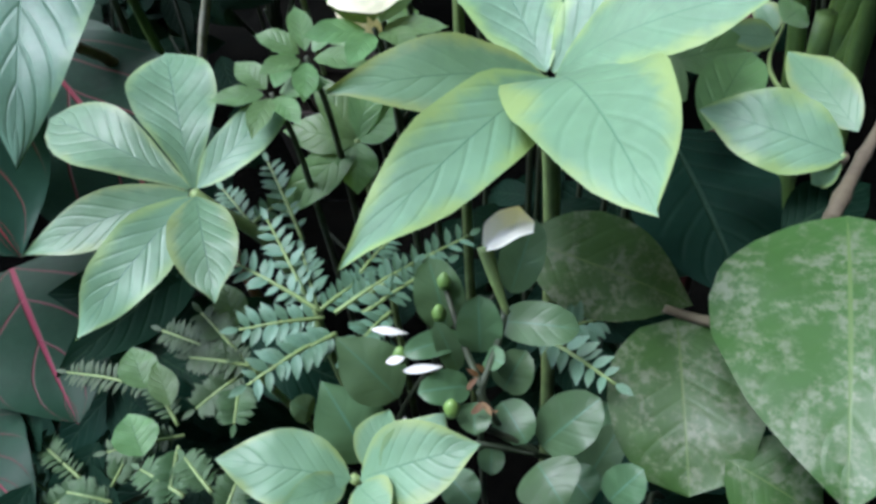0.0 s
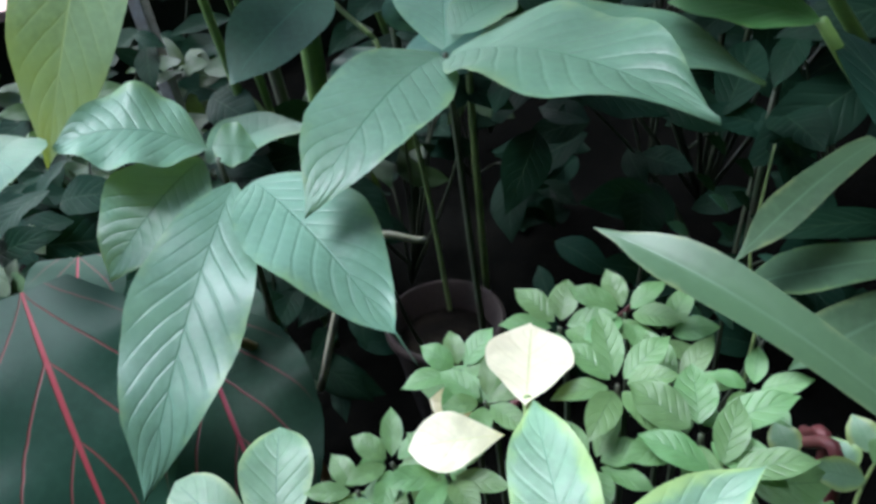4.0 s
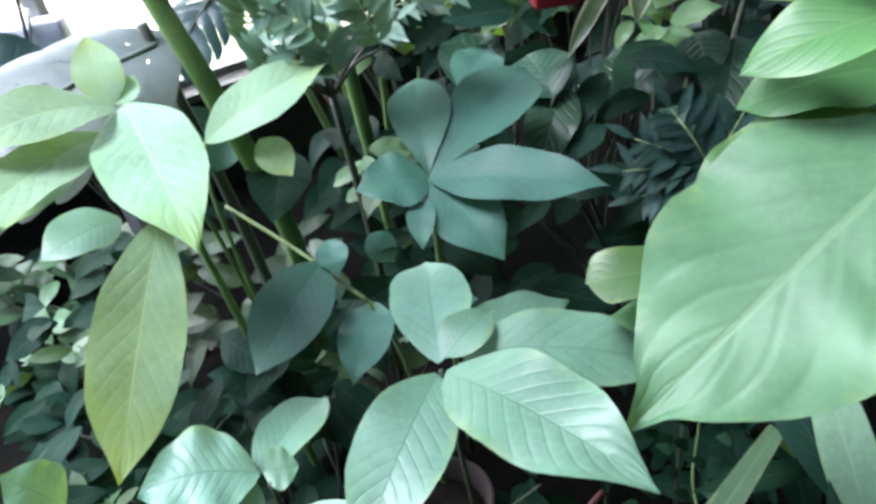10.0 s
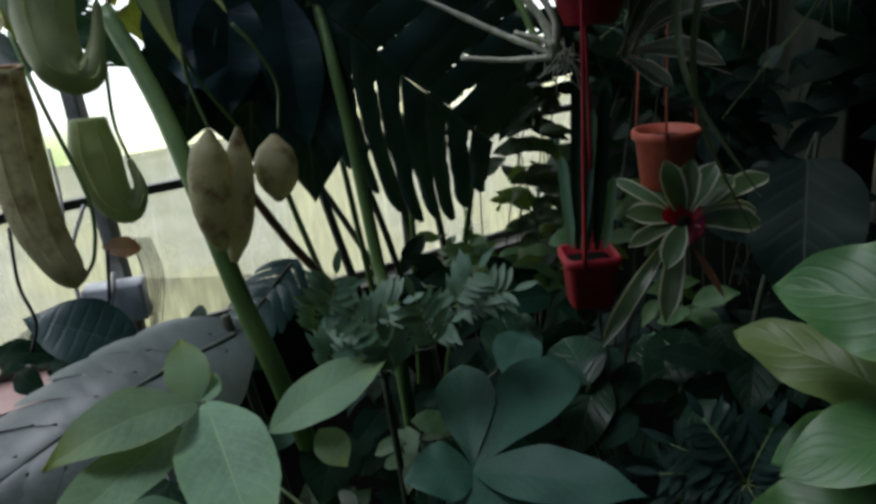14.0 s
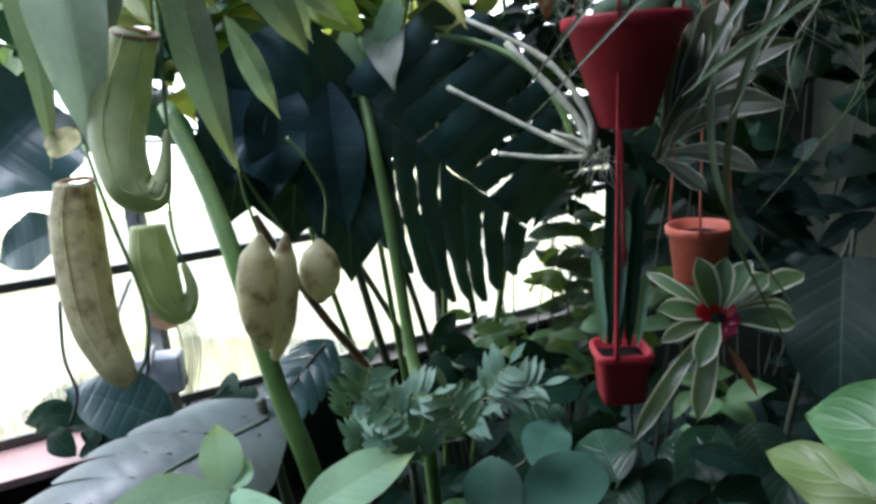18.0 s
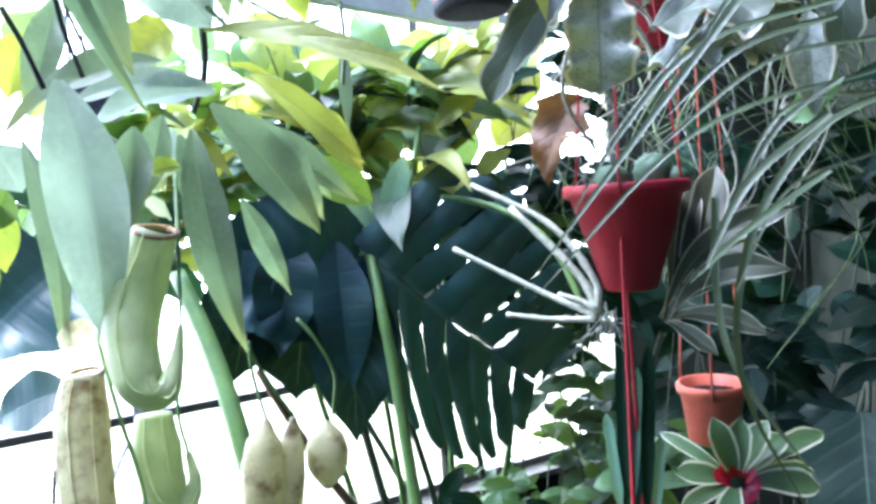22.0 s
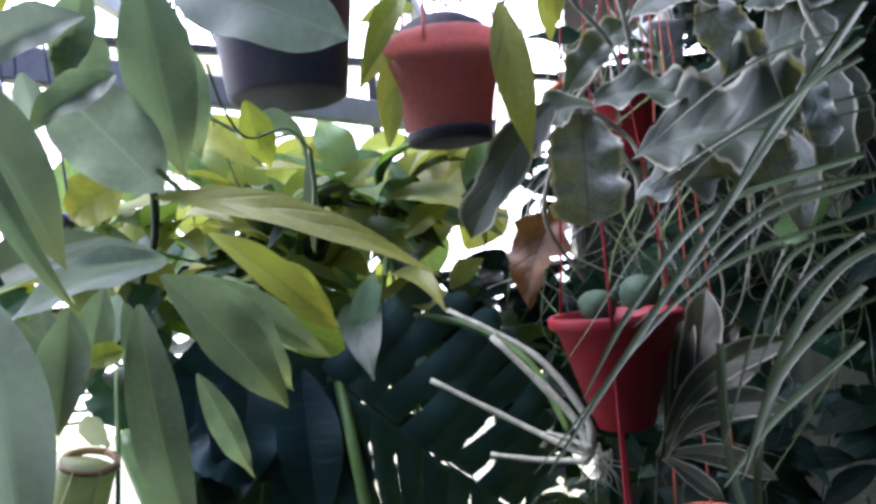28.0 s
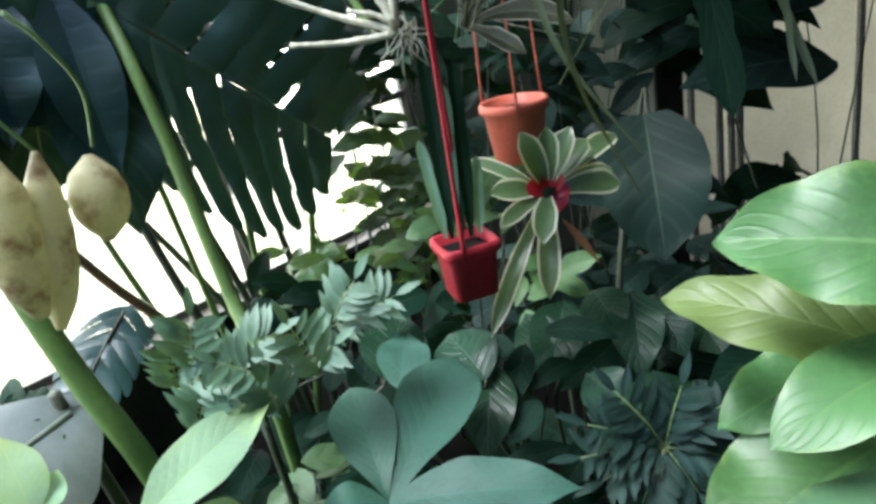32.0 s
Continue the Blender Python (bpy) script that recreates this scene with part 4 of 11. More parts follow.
# roof timbers
roof = thing("roof", (0, 1.0, 2.3), "white painted timber roof bars of the greenhouse", "roof", kind="structure")
part("purlin", beam_into(bmesh.new(), (-1.05, 0.75, 1.88), (-0.18, 2.1, 1.88), 0.03, 0.055), TIMBER, roof, smooth=False)
part("ridge_bar", beam_into(bmesh.new(), (-2.6, 1.3, 2.28), (2.0, 1.3, 2.28), 0.04, 0.05), TIMBER, roof, smooth=False)
part("ridge_bar", beam_into(bmesh.new(), (-2.6, -0.6, 2.5), (2.0, -0.6, 2.5), 0.04, 0.05), TIMBER, roof, smooth=False)
for x in (-2.0, -1.2, -0.4, 0.4, 1.2, 1.9):
    part("rafter", beam_into(bmesh.new(), (x, -2.1, 2.5), (x, 3.2, 2.3), 0.03, 0.05), TIMBER, roof, smooth=False)

# glowing sheet that stands in for bright garden and sky beyond the glass
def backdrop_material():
    m, t, bsdf, out = tree_of("glowing_garden_backdrop")
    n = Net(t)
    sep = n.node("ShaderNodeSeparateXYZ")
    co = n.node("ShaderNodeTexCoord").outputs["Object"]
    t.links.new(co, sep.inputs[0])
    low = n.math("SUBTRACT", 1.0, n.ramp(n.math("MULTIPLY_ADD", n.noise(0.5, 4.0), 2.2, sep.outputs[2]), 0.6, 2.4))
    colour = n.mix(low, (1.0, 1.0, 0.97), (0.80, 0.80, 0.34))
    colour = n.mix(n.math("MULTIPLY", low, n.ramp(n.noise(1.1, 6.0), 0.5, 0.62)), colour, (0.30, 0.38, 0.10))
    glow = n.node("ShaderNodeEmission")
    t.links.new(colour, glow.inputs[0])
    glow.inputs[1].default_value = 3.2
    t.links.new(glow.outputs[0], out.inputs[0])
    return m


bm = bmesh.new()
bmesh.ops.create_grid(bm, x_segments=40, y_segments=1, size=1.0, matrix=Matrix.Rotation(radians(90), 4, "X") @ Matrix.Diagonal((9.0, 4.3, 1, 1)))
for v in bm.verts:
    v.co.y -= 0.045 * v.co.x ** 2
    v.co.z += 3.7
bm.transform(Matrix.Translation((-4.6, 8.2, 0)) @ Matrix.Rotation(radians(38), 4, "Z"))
tagged(part("backdrop_garden", bm, backdrop_material(), None, "glowing backdrop of hazy garden and sky outside the glass"), category="backdrop", kind="structure")

# boards added to keep light off one side and the path behind
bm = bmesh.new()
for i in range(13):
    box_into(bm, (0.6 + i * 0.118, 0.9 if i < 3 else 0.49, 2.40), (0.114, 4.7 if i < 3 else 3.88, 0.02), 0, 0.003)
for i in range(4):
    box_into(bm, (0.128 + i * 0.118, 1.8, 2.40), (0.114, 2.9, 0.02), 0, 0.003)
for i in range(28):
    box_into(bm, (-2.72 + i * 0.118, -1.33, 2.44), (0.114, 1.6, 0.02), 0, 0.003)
structure("ceiling_boards", bm, DARK_BOARD, "boards added to block light over one side of the house and behind")

pot("clay_pot", (-0.185, 0.79, 0.0), 0.08, 0.055, 0.18, CLAY, "old dark clay pot of bare compost on the soil", soil=0.75)

# ---- low bed: finger-leaved plants ----
fingers_bright = thing("finger_leaf_plant", (0.061, 0.284, 0.03), "pale green finger-leaved plant with yellowing margins", "plant")
leaf(fingers_bright, (0.032, 0.231, 0.544), (0.001, 0.317, 0.565), 0.040, (-0.11, -0.28, 0.95), "pale", "acute", wave=0.045)
leaf(fingers_bright, (0.034, 0.231, 0.543), (0.099, 0.273, 0.59), 0.034, (-0.2, -0.4, 0.9), "pale", "acute", sag=0.06, wave=0.05)
leaf(fingers_bright, (0.035, 0.229, 0.543), (0.096, 0.188, 0.597), 0.034, (-0.45, -0.35, 0.82), "pale", "acute", sag=0.1, wave=0.05)
leaf(fingers_bright, (0.031, 0.228, 0.543), (-0.046, 0.198, 0.562), 0.030, (0.36, -0.39, 0.85), "pale", "acute", wave=0.05)
leaf(fingers_bright, (0.032, 0.225, 0.544), (-0.038, 0.13, 0.549), 0.033, (0.31, -0.18, 0.93), "pale", "acute", sag=0.1, wave=0.05)
leaf(fingers_bright, (0.034, 0.225, 0.544), (0.047, 0.124, 0.572), 0.049, (-0.23, 0.23, 0.95), "pale", "bluff", sag=0.12, wave=0.045, twist=0.2)
stem(fingers_bright, [(0.031, 0.224, 0.54), (0.043, 0.254, 0.42), (0.061, 0.284, 0.03)], 0.0035, 0.0050, PETIOLE, "petiole")
fingers_blue = thing("finger_leaf_plant", (-0.104, 0.304, 0.03), "blue-green finger-leaved plant with five rounded leaflets", "plant")
leaf(fingers_blue, (-0.134, 0.256, 0.47), (-0.156, 0.329, 0.501), 0.043, (0.22, -0.32, 0.92), "sea", "spoon", wave=0.045)
leaf(fingers_blue, (-0.136, 0.256, 0.47), (-0.206, 0.286, 0.494), 0.036, (0.15, -0.36, 0.92), "sea", "spoon", wave=0.045)
leaf(fingers_blue, (-0.136, 0.254, 0.469), (-0.208, 0.22, 0.465), 0.027, (0.15, -0.45, 0.88), "sea", "acute", wave=0.045)
leaf(fingers_blue, (-0.134, 0.251, 0.469), (-0.181, 0.187, 0.443), 0.032, (0.19, -0.48, 0.85), "sea", "acute", wave=0.045)
leaf(fingers_blue, (-0.132, 0.251, 0.469), (-0.115, 0.196, 0.454), 0.032, (0.19, -0.22, 0.96), "sea", "acute", wave=0.045)
leaf(fingers_blue, (-0.132, 0.256, 0.47), (-0.085, 0.306, 0.488), 0.023, (0.17, -0.48, 0.86), "sea", "acute", wave=0.045)
stem(fingers_blue, [(-0.134, 0.254, 0.469), (-0.104, 0.274, 0.369), (-0.104, 0.304, 0.03)], 0.0030, 0.0045, PETIOLE, "petiole")
cream_plant = thing("cream_leaf_plant", (-0.001, 0.366, 0.03), "plant with cream yellow young leaves", "plant")
leaf(cream_plant, (-0.001, 0.31, 0.567), (-0.006, 0.372, 0.564), 0.047, (0.02, 0.04, 1), "cream", "obovate", sag=-0.08)
leaf(cream_plant, (-0.012, 0.309, 0.544), (-0.059, 0.293, 0.543), 0.031, (0.1, -0.38, 0.92), "cream", "obovate")
leaf(cream_plant, (-0.045, 0.377, 0.477), (-0.07, 0.368, 0.497), 0.026, (0.63, -0.55, 0.55), "cream", "obovate")
stem(cream_plant, [(-0.001, 0.316, 0.565), (-0.001, 0.336, 0.365), (-0.001, 0.366, 0.03)], 0.0025, 0.0040, PETIOLE, "petiole")

# ---- low bed: small bright shrub ----
bright_shrub = thing("small_leaf_shrub", (0.06, 0.39, 0.03), "bushy shrub with small bright green leaflets", "plant")
rosette(bright_shrub, (0.081, 0.314, 0.555), 0.046, 6, 0.019, "small", (-0.05, -0.24, 0.97), 30, "acute", 1, inner=0.0059)
stem(bright_shrub, [(0.081, 0.314, 0.555), (0.086, 0.324, 0.475), (0.091, 0.344, 0.05)], 0.0014, 0.0025, STEM_DARK, "twig", sides=6)
rosette(bright_shrub, (0.042, 0.344, 0.551), 0.039, 7, 0.016, "small", (-0.01, -0.26, 0.97), 0, "acute", 2, inner=0.0050)
stem(bright_shrub, [(0.042, 0.344, 0.551), (0.047, 0.354, 0.471), (0.052, 0.374, 0.05)], 0.0014, 0.0025, STEM_DARK, "twig", sides=6)
rosette(bright_shrub, (0.007, 0.4, 0.537), 0.038, 6, 0.016, "small", (0.02, -0.28, 0.96), 20, "acute", 3, inner=0.0049)
stem(bright_shrub, [(0.007, 0.4, 0.537), (0.012, 0.41, 0.457), (0.017, 0.43, 0.05)], 0.0014, 0.0025, STEM_DARK, "twig", sides=6)
rosette(bright_shrub, (0.045, 0.414, 0.54), 0.035, 6, 0.015, "small", (-0.01, -0.29, 0.96), 50, "acute", 4, inner=0.0046)
stem(bright_shrub, [(0.045, 0.414, 0.54), (0.05, 0.424, 0.46), (0.055, 0.444, 0.05)], 0.0014, 0.0025, STEM_DARK, "twig", sides=6)
rosette(bright_shrub, (-0.048, 0.364, 0.528), 0.033, 7, 0.014, "small", (0.07, -0.25, 0.97), 10, "acute", 5, inner=0.0045)
stem(bright_shrub, [(-0.048, 0.364, 0.528), (-0.043, 0.374, 0.448), (-0.038, 0.394, 0.05)], 0.0014, 0.0025, STEM_DARK, "twig", sides=6)
rosette(bright_shrub, (-0.078, 0.311, 0.505), 0.032, 6, 0.014, "small", (0.1, -0.2, 0.97), 40, "acute", 6, inner=0.0042)
stem(bright_shrub, [(-0.078, 0.311, 0.505), (-0.073, 0.321, 0.425), (-0.068, 0.341, 0.05)], 0.0014, 0.0025, STEM_DARK, "twig", sides=6)
rosette(bright_shrub, (-0.039, 0.29, 0.531), 0.033, 7, 0.014, "small", (0.07, -0.21, 0.98), 0, "acute", 7, inner=0.0043)
stem(bright_shrub, [(-0.039, 0.29, 0.531), (-0.034, 0.3, 0.451), (-0.029, 0.32, 0.05)], 0.0014, 0.0025, STEM_DARK, "twig", sides=6)
rosette(bright_shrub, (0.068, 0.404, 0.534), 0.037, 6, 0.015, "small", (-0.03, -0.28, 0.96), 10, "acute", 8, inner=0.0048)
stem(bright_shrub, [(0.068, 0.404, 0.534), (0.073, 0.414, 0.454), (0.078, 0.434, 0.05)], 0.0014, 0.0025, STEM_DARK, "twig", sides=6)
rosette(bright_shrub, (0.032, 0.31, 0.528), 0.033, 7, 0.014, "small", (0, -0.22, 0.97), 25, "acute", 9, inner=0.0043)
stem(bright_shrub, [(0.032, 0.31, 0.528), (0.037, 0.32, 0.448), (0.042, 0.34, 0.05)], 0.0014, 0.0025, STEM_DARK, "twig", sides=6)
rosette(bright_shrub, (0.087, 0.288, 0.561), 0.041, 5, 0.017, "small", (-0.06, -0.22, 0.97), 10, "acute", 10, inner=0.0053)
stem(bright_shrub, [(0.087, 0.288, 0.561), (0.092, 0.298, 0.481), (0.097, 0.318, 0.05)], 0.0014, 0.0025, STEM_DARK, "twig", sides=6)
rosette(bright_shrub, (-0.029, 0.343, 0.528), 0.030, 6, 0.013, "small", (0.06, -0.24, 0.97), 30, "acute", 11, inner=0.0040)
stem(bright_shrub, [(-0.029, 0.343, 0.528), (-0.024, 0.353, 0.448), (-0.019, 0.373, 0.05)], 0.0014, 0.0025, STEM_DARK, "twig", sides=6)
rosette(bright_shrub, (0.073, 0.356, 0.538), 0.038, 7, 0.016, "small", (-0.03, -0.26, 0.97), 60, "acute", 12, inner=0.0048)
stem(bright_shrub, [(0.073, 0.356, 0.538), (0.078, 0.366, 0.458), (0.083, 0.386, 0.05)], 0.0014, 0.0025, STEM_DARK, "twig", sides=6)
rosette(bright_shrub, (0.109, 0.351, 0.55), 0.028, 5, 0.011, "small", (-0.07, -0.26, 0.96), 15, "acute", 13, inner=0.0036)
stem(bright_shrub, [(0.109, 0.351, 0.55), (0.114, 0.361, 0.47), (0.119, 0.381, 0.05)], 0.0014, 0.0025, STEM_DARK, "twig", sides=6)
rosette(bright_shrub, (-0.096, 0.297, 0.494), 0.030, 6, 0.013, "small", (0.11, -0.19, 0.98), 12, "acute", 14, inner=0.0040)
stem(bright_shrub, [(-0.096, 0.297, 0.494), (-0.091, 0.307, 0.414), (-0.086, 0.327, 0.05)], 0.0014, 0.0025, STEM_DARK, "twig", sides=6)

# ---- low bed: feathery herb ----
feathery_herb = thing("feathery_herb", (-0.074, 0.23, 0.03), "blue-green feathery herb with small paired leaflets", "plant")
pinnate(feathery_herb, (-0.076, 0.206, 0.432), (-0.102, 0.253, 0.449), 8, 0.0088, 0.0036, "fern", (0.09, -0.3, 0.95), 0)
pinnate(feathery_herb, (-0.07, 0.2, 0.44), (-0.113, 0.224, 0.45), 8, 0.0088, 0.0036, "fern", (0.03, -0.37, 0.93), 1)
pinnate(feathery_herb, (-0.067, 0.192, 0.446), (-0.102, 0.182, 0.453), 8, 0.0088, 0.0036, "fern", (0.29, -0.4, 0.87), 2)
pinnate(feathery_herb, (-0.072, 0.2, 0.44), (-0.053, 0.224, 0.434), 8, 0.0088, 0.0036, "fern", (0.45, -0.11, 0.89), 3)
pinnate(feathery_herb, (-0.061, 0.175, 0.457), (-0.09, 0.148, 0.462), 8, 0.0088, 0.0036, "fern", (0.37, -0.25, 0.9), 4)
pinnate(feathery_herb, (-0.064, 0.2, 0.439), (-0.028, 0.23, 0.438), 8, 0.0088, 0.0036, "fern", (0.3, -0.31, 0.9), 5)
pinnate(feathery_herb, (-0.055, 0.21, 0.434), (-0, 0.261, 0.423), 8, 0.0088, 0.0036, "fern", (0.39, -0.22, 0.89), 6)
pinnate(feathery_herb, (-0.062, 0.22, 0.43), (-0.043, 0.266, 0.417), 8, 0.0088, 0.0036, "fern", (0.43, 0.1, 0.9), 7)
pinnate(feathery_herb, (-0.051, 0.2, 0.438), (-0.012, 0.237, 0.429), 8, 0.0088, 0.0036, "fern", (0.4, -0.2, 0.89), 8)
pinnate(feathery_herb, (-0.058, 0.175, 0.457), (-0.075, 0.162, 0.46), 8, 0.0088, 0.0036, "fern", (0.37, -0.27, 0.89), 9)
pinnate(feathery_herb, (-0.074, 0.206, 0.432), (-0.085, 0.241, 0.437), 8, 0.0088, 0.0036, "fern", (0.06, -0.14, 0.99), 10)
pinnate(feathery_herb, (0.026, 0.169, 0.46), (0.051, 0.138, 0.471), 8, 0.0088, 0.0036, "fern", (-0.44, -0.04, 0.9), 11)
pinnate(feathery_herb, (0.026, 0.175, 0.451), (0.055, 0.18, 0.454), 8, 0.0088, 0.0036, "fern", (-0.02, -0.41, 0.91), 12)
pinnate(feathery_herb, (-0.094, 0.273, 0.412), (-0.12, 0.328, 0.424), 8, 0.0088, 0.0036, "fern", (0.03, -0.19, 0.98), 13)
pinnate(feathery_herb, (-0.119, 0.279, 0.407), (-0.148, 0.316, 0.414), 8, 0.0088, 0.0036, "fern", (-0.02, -0.22, 0.98), 14)
pinnate(feathery_herb, (-0.125, 0.287, 0.413), (-0.107, 0.313, 0.409), 8, 0.0088, 0.0036, "fern", (0.48, -0.2, 0.85), 15)
pinnate(feathery_herb, (-0.038, 0.2, 0.438), (-0.054, 0.168, 0.45), 8, 0.0088, 0.0036, "fern", (0.45, 0.11, 0.88), 16)
stem(feathery_herb, [(-0.074, 0.2, 0.44), (-0.074, 0.22, 0.29), (-0.074, 0.23, 0.03)], 0.0020, 0.0030, PETIOLE, "stem")

# ---- low bed: mossy fern ----
mossy_fern = thing("mossy_fern", (-0.172, 0.272, 0.03), "low fern with fine olive green fronds", "plant")
pinnate(mossy_fern, (-0.113, 0.198, 0.4), (-0.144, 0.201, 0.405), 20, 0.0085, 0.003, "moss", (0.1, -0.37, 0.92), 50, forward=0.3, joined=1)
pinnate(mossy_fern, (-0.112, 0.197, 0.399), (-0.166, 0.223, 0.399), 20, 0.0085, 0.003, "moss", (-0.11, -0.24, 0.96), 51, forward=0.3, joined=1)
pinnate(mossy_fern, (-0.113, 0.197, 0.399), (-0.141, 0.224, 0.412), 20, 0.0085, 0.003, "moss", (0.14, -0.3, 0.94), 52, forward=0.3, joined=1)
pinnate(mossy_fern, (-0.116, 0.196, 0.398), (-0.138, 0.177, 0.396), 20, 0.0085, 0.003, "moss", (0.23, -0.37, 0.9), 53, forward=0.3, joined=1)
pinnate(mossy_fern, (-0.119, 0.191, 0.394), (-0.116, 0.166, 0.399), 20, 0.0085, 0.003, "moss", (0.19, 0.21, 0.96), 54, forward=0.3, joined=1)
pinnate(mossy_fern, (-0.182, 0.22, 0.343), (-0.252, 0.239, 0.338), 20, 0.0085, 0.003, "moss", (-0.14, -0.26, 0.96), 55, forward=0.3, joined=1)
pinnate(mossy_fern, (-0.168, 0.195, 0.347), (-0.198, 0.235, 0.358), 20, 0.0085, 0.003, "moss", (0.14, -0.15, 0.98), 56, forward=0.3, joined=1)
pinnate(mossy_fern, (-0.165, 0.191, 0.343), (-0.209, 0.184, 0.339), 20, 0.0085, 0.003, "moss", (-0.02, -0.38, 0.93), 57, forward=0.3, joined=1)
pinnate(mossy_fern, (-0.16, 0.177, 0.357), (-0.158, 0.146, 0.356), 20, 0.0085, 0.003, "moss", (0.28, -0, 0.96), 58, forward=0.3, joined=1)
pinnate(mossy_fern, (-0.245, 0.189, 0.293), (-0.287, 0.219, 0.295), 20, 0.0085, 0.003, "moss", (0.03, -0.05, 1), 59, forward=0.3, joined=1)
pinnate(mossy_fern, (-0.217, 0.178, 0.308), (-0.196, 0.203, 0.329), 20, 0.0085, 0.003, "moss", (0.07, -0.68, 0.73), 60, forward=0.3, joined=1)
pinnate(mossy_fern, (-0.15, 0.149, 0.358), (-0.181, 0.168, 0.35), 20, 0.0085, 0.003, "moss", (-0.22, 0.02, 0.97), 61, forward=0.3, joined=1)
pinnate(mossy_fern, (-0.262, 0.182, 0.287), (-0.302, 0.203, 0.282), 20, 0.0085, 0.003, "moss", (-0.12, 0, 0.99), 62, forward=0.3, joined=1)
pinnate(mossy_fern, (-0.132, 0.146, 0.368), (-0.153, 0.168, 0.362), 20, 0.0085, 0.003, "moss", (-0.16, 0.13, 0.98), 63, forward=0.3, joined=1)
pinnate(mossy_fern, (-0.207, 0.163, 0.32), (-0.232, 0.167, 0.326), 20, 0.0085, 0.003, "moss", (0.18, -0.23, 0.96), 64, forward=0.3, joined=1)
pinnate(mossy_fern, (-0.264, 0.163, 0.297), (-0.239, 0.182, 0.3), 20, 0.0085, 0.003, "moss", (0.21, -0.38, 0.9), 65, forward=0.3, joined=1)
pinnate(mossy_fern, (-0.123, 0.132, 0.369), (-0.118, 0.153, 0.373), 20, 0.0085, 0.003, "moss", (0.23, -0.27, 0.94), 66, forward=0.3, joined=1)
stem(mossy_fern, [(-0.112, 0.197, 0.399), (-0.122, 0.272, 0.145), (-0.172, 0.272, 0.03)], 0.0020, 0.0030, PETIOLE, "stem")
leaf(mossy_fern, (-0.176, 0.2, 0.379), (-0.188, 0.222, 0.386), 0.021, (0.23, -0.2, 0.95), "small", "ovate")
leaf(mossy_fern, (-0.179, 0.173, 0.355), (-0.191, 0.195, 0.362), 0.024, (0.24, -0.17, 0.96), "small", "ovate")
leaf(mossy_fern, (-0.126, 0.225, 0.398), (-0.136, 0.248, 0.406), 0.018, (0.16, -0.25, 0.95), "small", "ovate")
leaf(mossy_fern, (-0.159, 0.188, 0.381), (-0.17, 0.21, 0.388), 0.015, (0.22, -0.19, 0.96), "small", "ovate")

# ---- low bed: waxy shrub ----
waxy_shrub = thing("waxy_leaf_shrub", (0.012, 0.172, 0.03), "small shrub with round waxy dark green leaves and buds", "plant")
leaf(waxy_shrub, (-0.01, 0.162, 0.476), (-0.016, 0.177, 0.501), 0.019, (0.15, -0.82, 0.55), "box", "round", fold=0.2, sag=0.1)
leaf(waxy_shrub, (0.002, 0.141, 0.49), (0.002, 0.151, 0.51), 0.016, (0, -0.9, 0.44), "box", "round", fold=0.2, sag=0.1)
leaf(waxy_shrub, (0.009, 0.152, 0.493), (0.037, 0.145, 0.496), 0.016, (-0.19, -0.41, 0.89), "box", "round", fold=0.2, sag=0.1)
leaf(waxy_shrub, (-0.002, 0.127, 0.491), (-0.019, 0.121, 0.498), 0.012, (0.43, -0.29, 0.85), "box", "round", fold=0.2, sag=0.1)
leaf(waxy_shrub, (-0.004, 0.148, 0.49), (-0.025, 0.139, 0.494), 0.010, (0.31, -0.33, 0.89), "box", "round", fold=0.2, sag=0.1)
leaf(waxy_shrub, (0.01, 0.134, 0.476), (0.018, 0.14, 0.492), 0.015, (-0.38, -0.78, 0.5), "box", "round", fold=0.2, sag=0.1)
leaf(waxy_shrub, (0.023, 0.121, 0.457), (0.044, 0.13, 0.475), 0.021, (-0.42, -0.51, 0.75), "box", "round", fold=0.2, sag=0.1)
leaf(waxy_shrub, (0.009, 0.131, 0.473), (0.017, 0.116, 0.47), 0.015, (-0.09, -0.25, 0.96), "box", "round", fold=0.2, sag=0.1)
leaf(waxy_shrub, (-0.001, 0.123, 0.487), (-0.001, 0.111, 0.487), 0.012, (0.02, -0.02, 1), "box", "round", fold=0.2, sag=0.1)
leaf(waxy_shrub, (-0.03, 0.142, 0.459), (-0.052, 0.155, 0.483), 0.025, (0.39, -0.61, 0.69), "box", "ovate", fold=0.2, sag=0.1)
leaf(waxy_shrub, (-0.044, 0.129, 0.435), (-0.06, 0.148, 0.464), 0.029, (0.37, -0.67, 0.65), "box", "ovate", fold=0.2, sag=0.1)
leaf(waxy_shrub, (0.02, 0.11, 0.467), (0.028, 0.095, 0.465), 0.024, (-0.09, -0.24, 0.96), "box", "ovate", fold=0.2, sag=0.1)
leaf(waxy_shrub, (0.046, 0.104, 0.448), (0.057, 0.109, 0.462), 0.015, (-0.59, -0.54, 0.61), "box", "round", fold=0.2, sag=0.1)
leaf(waxy_shrub, (0.005, 0.123, 0.454), (0.004, 0.112, 0.454), 0.010, (0.02, 0.06, 1), "box", "round", fold=0.2, sag=0.1)
leaf(waxy_shrub, (0.015, 0.172, 0.484), (0.025, 0.188, 0.508), 0.017, (-0.21, -0.78, 0.59), "box", "round", fold=0.2, sag=0.1)
leaf(waxy_shrub, (-0.006, 0.139, 0.482), (-0.013, 0.147, 0.501), 0.009, (0.29, -0.83, 0.47), "box", "round", fold=0.2, sag=0.1)
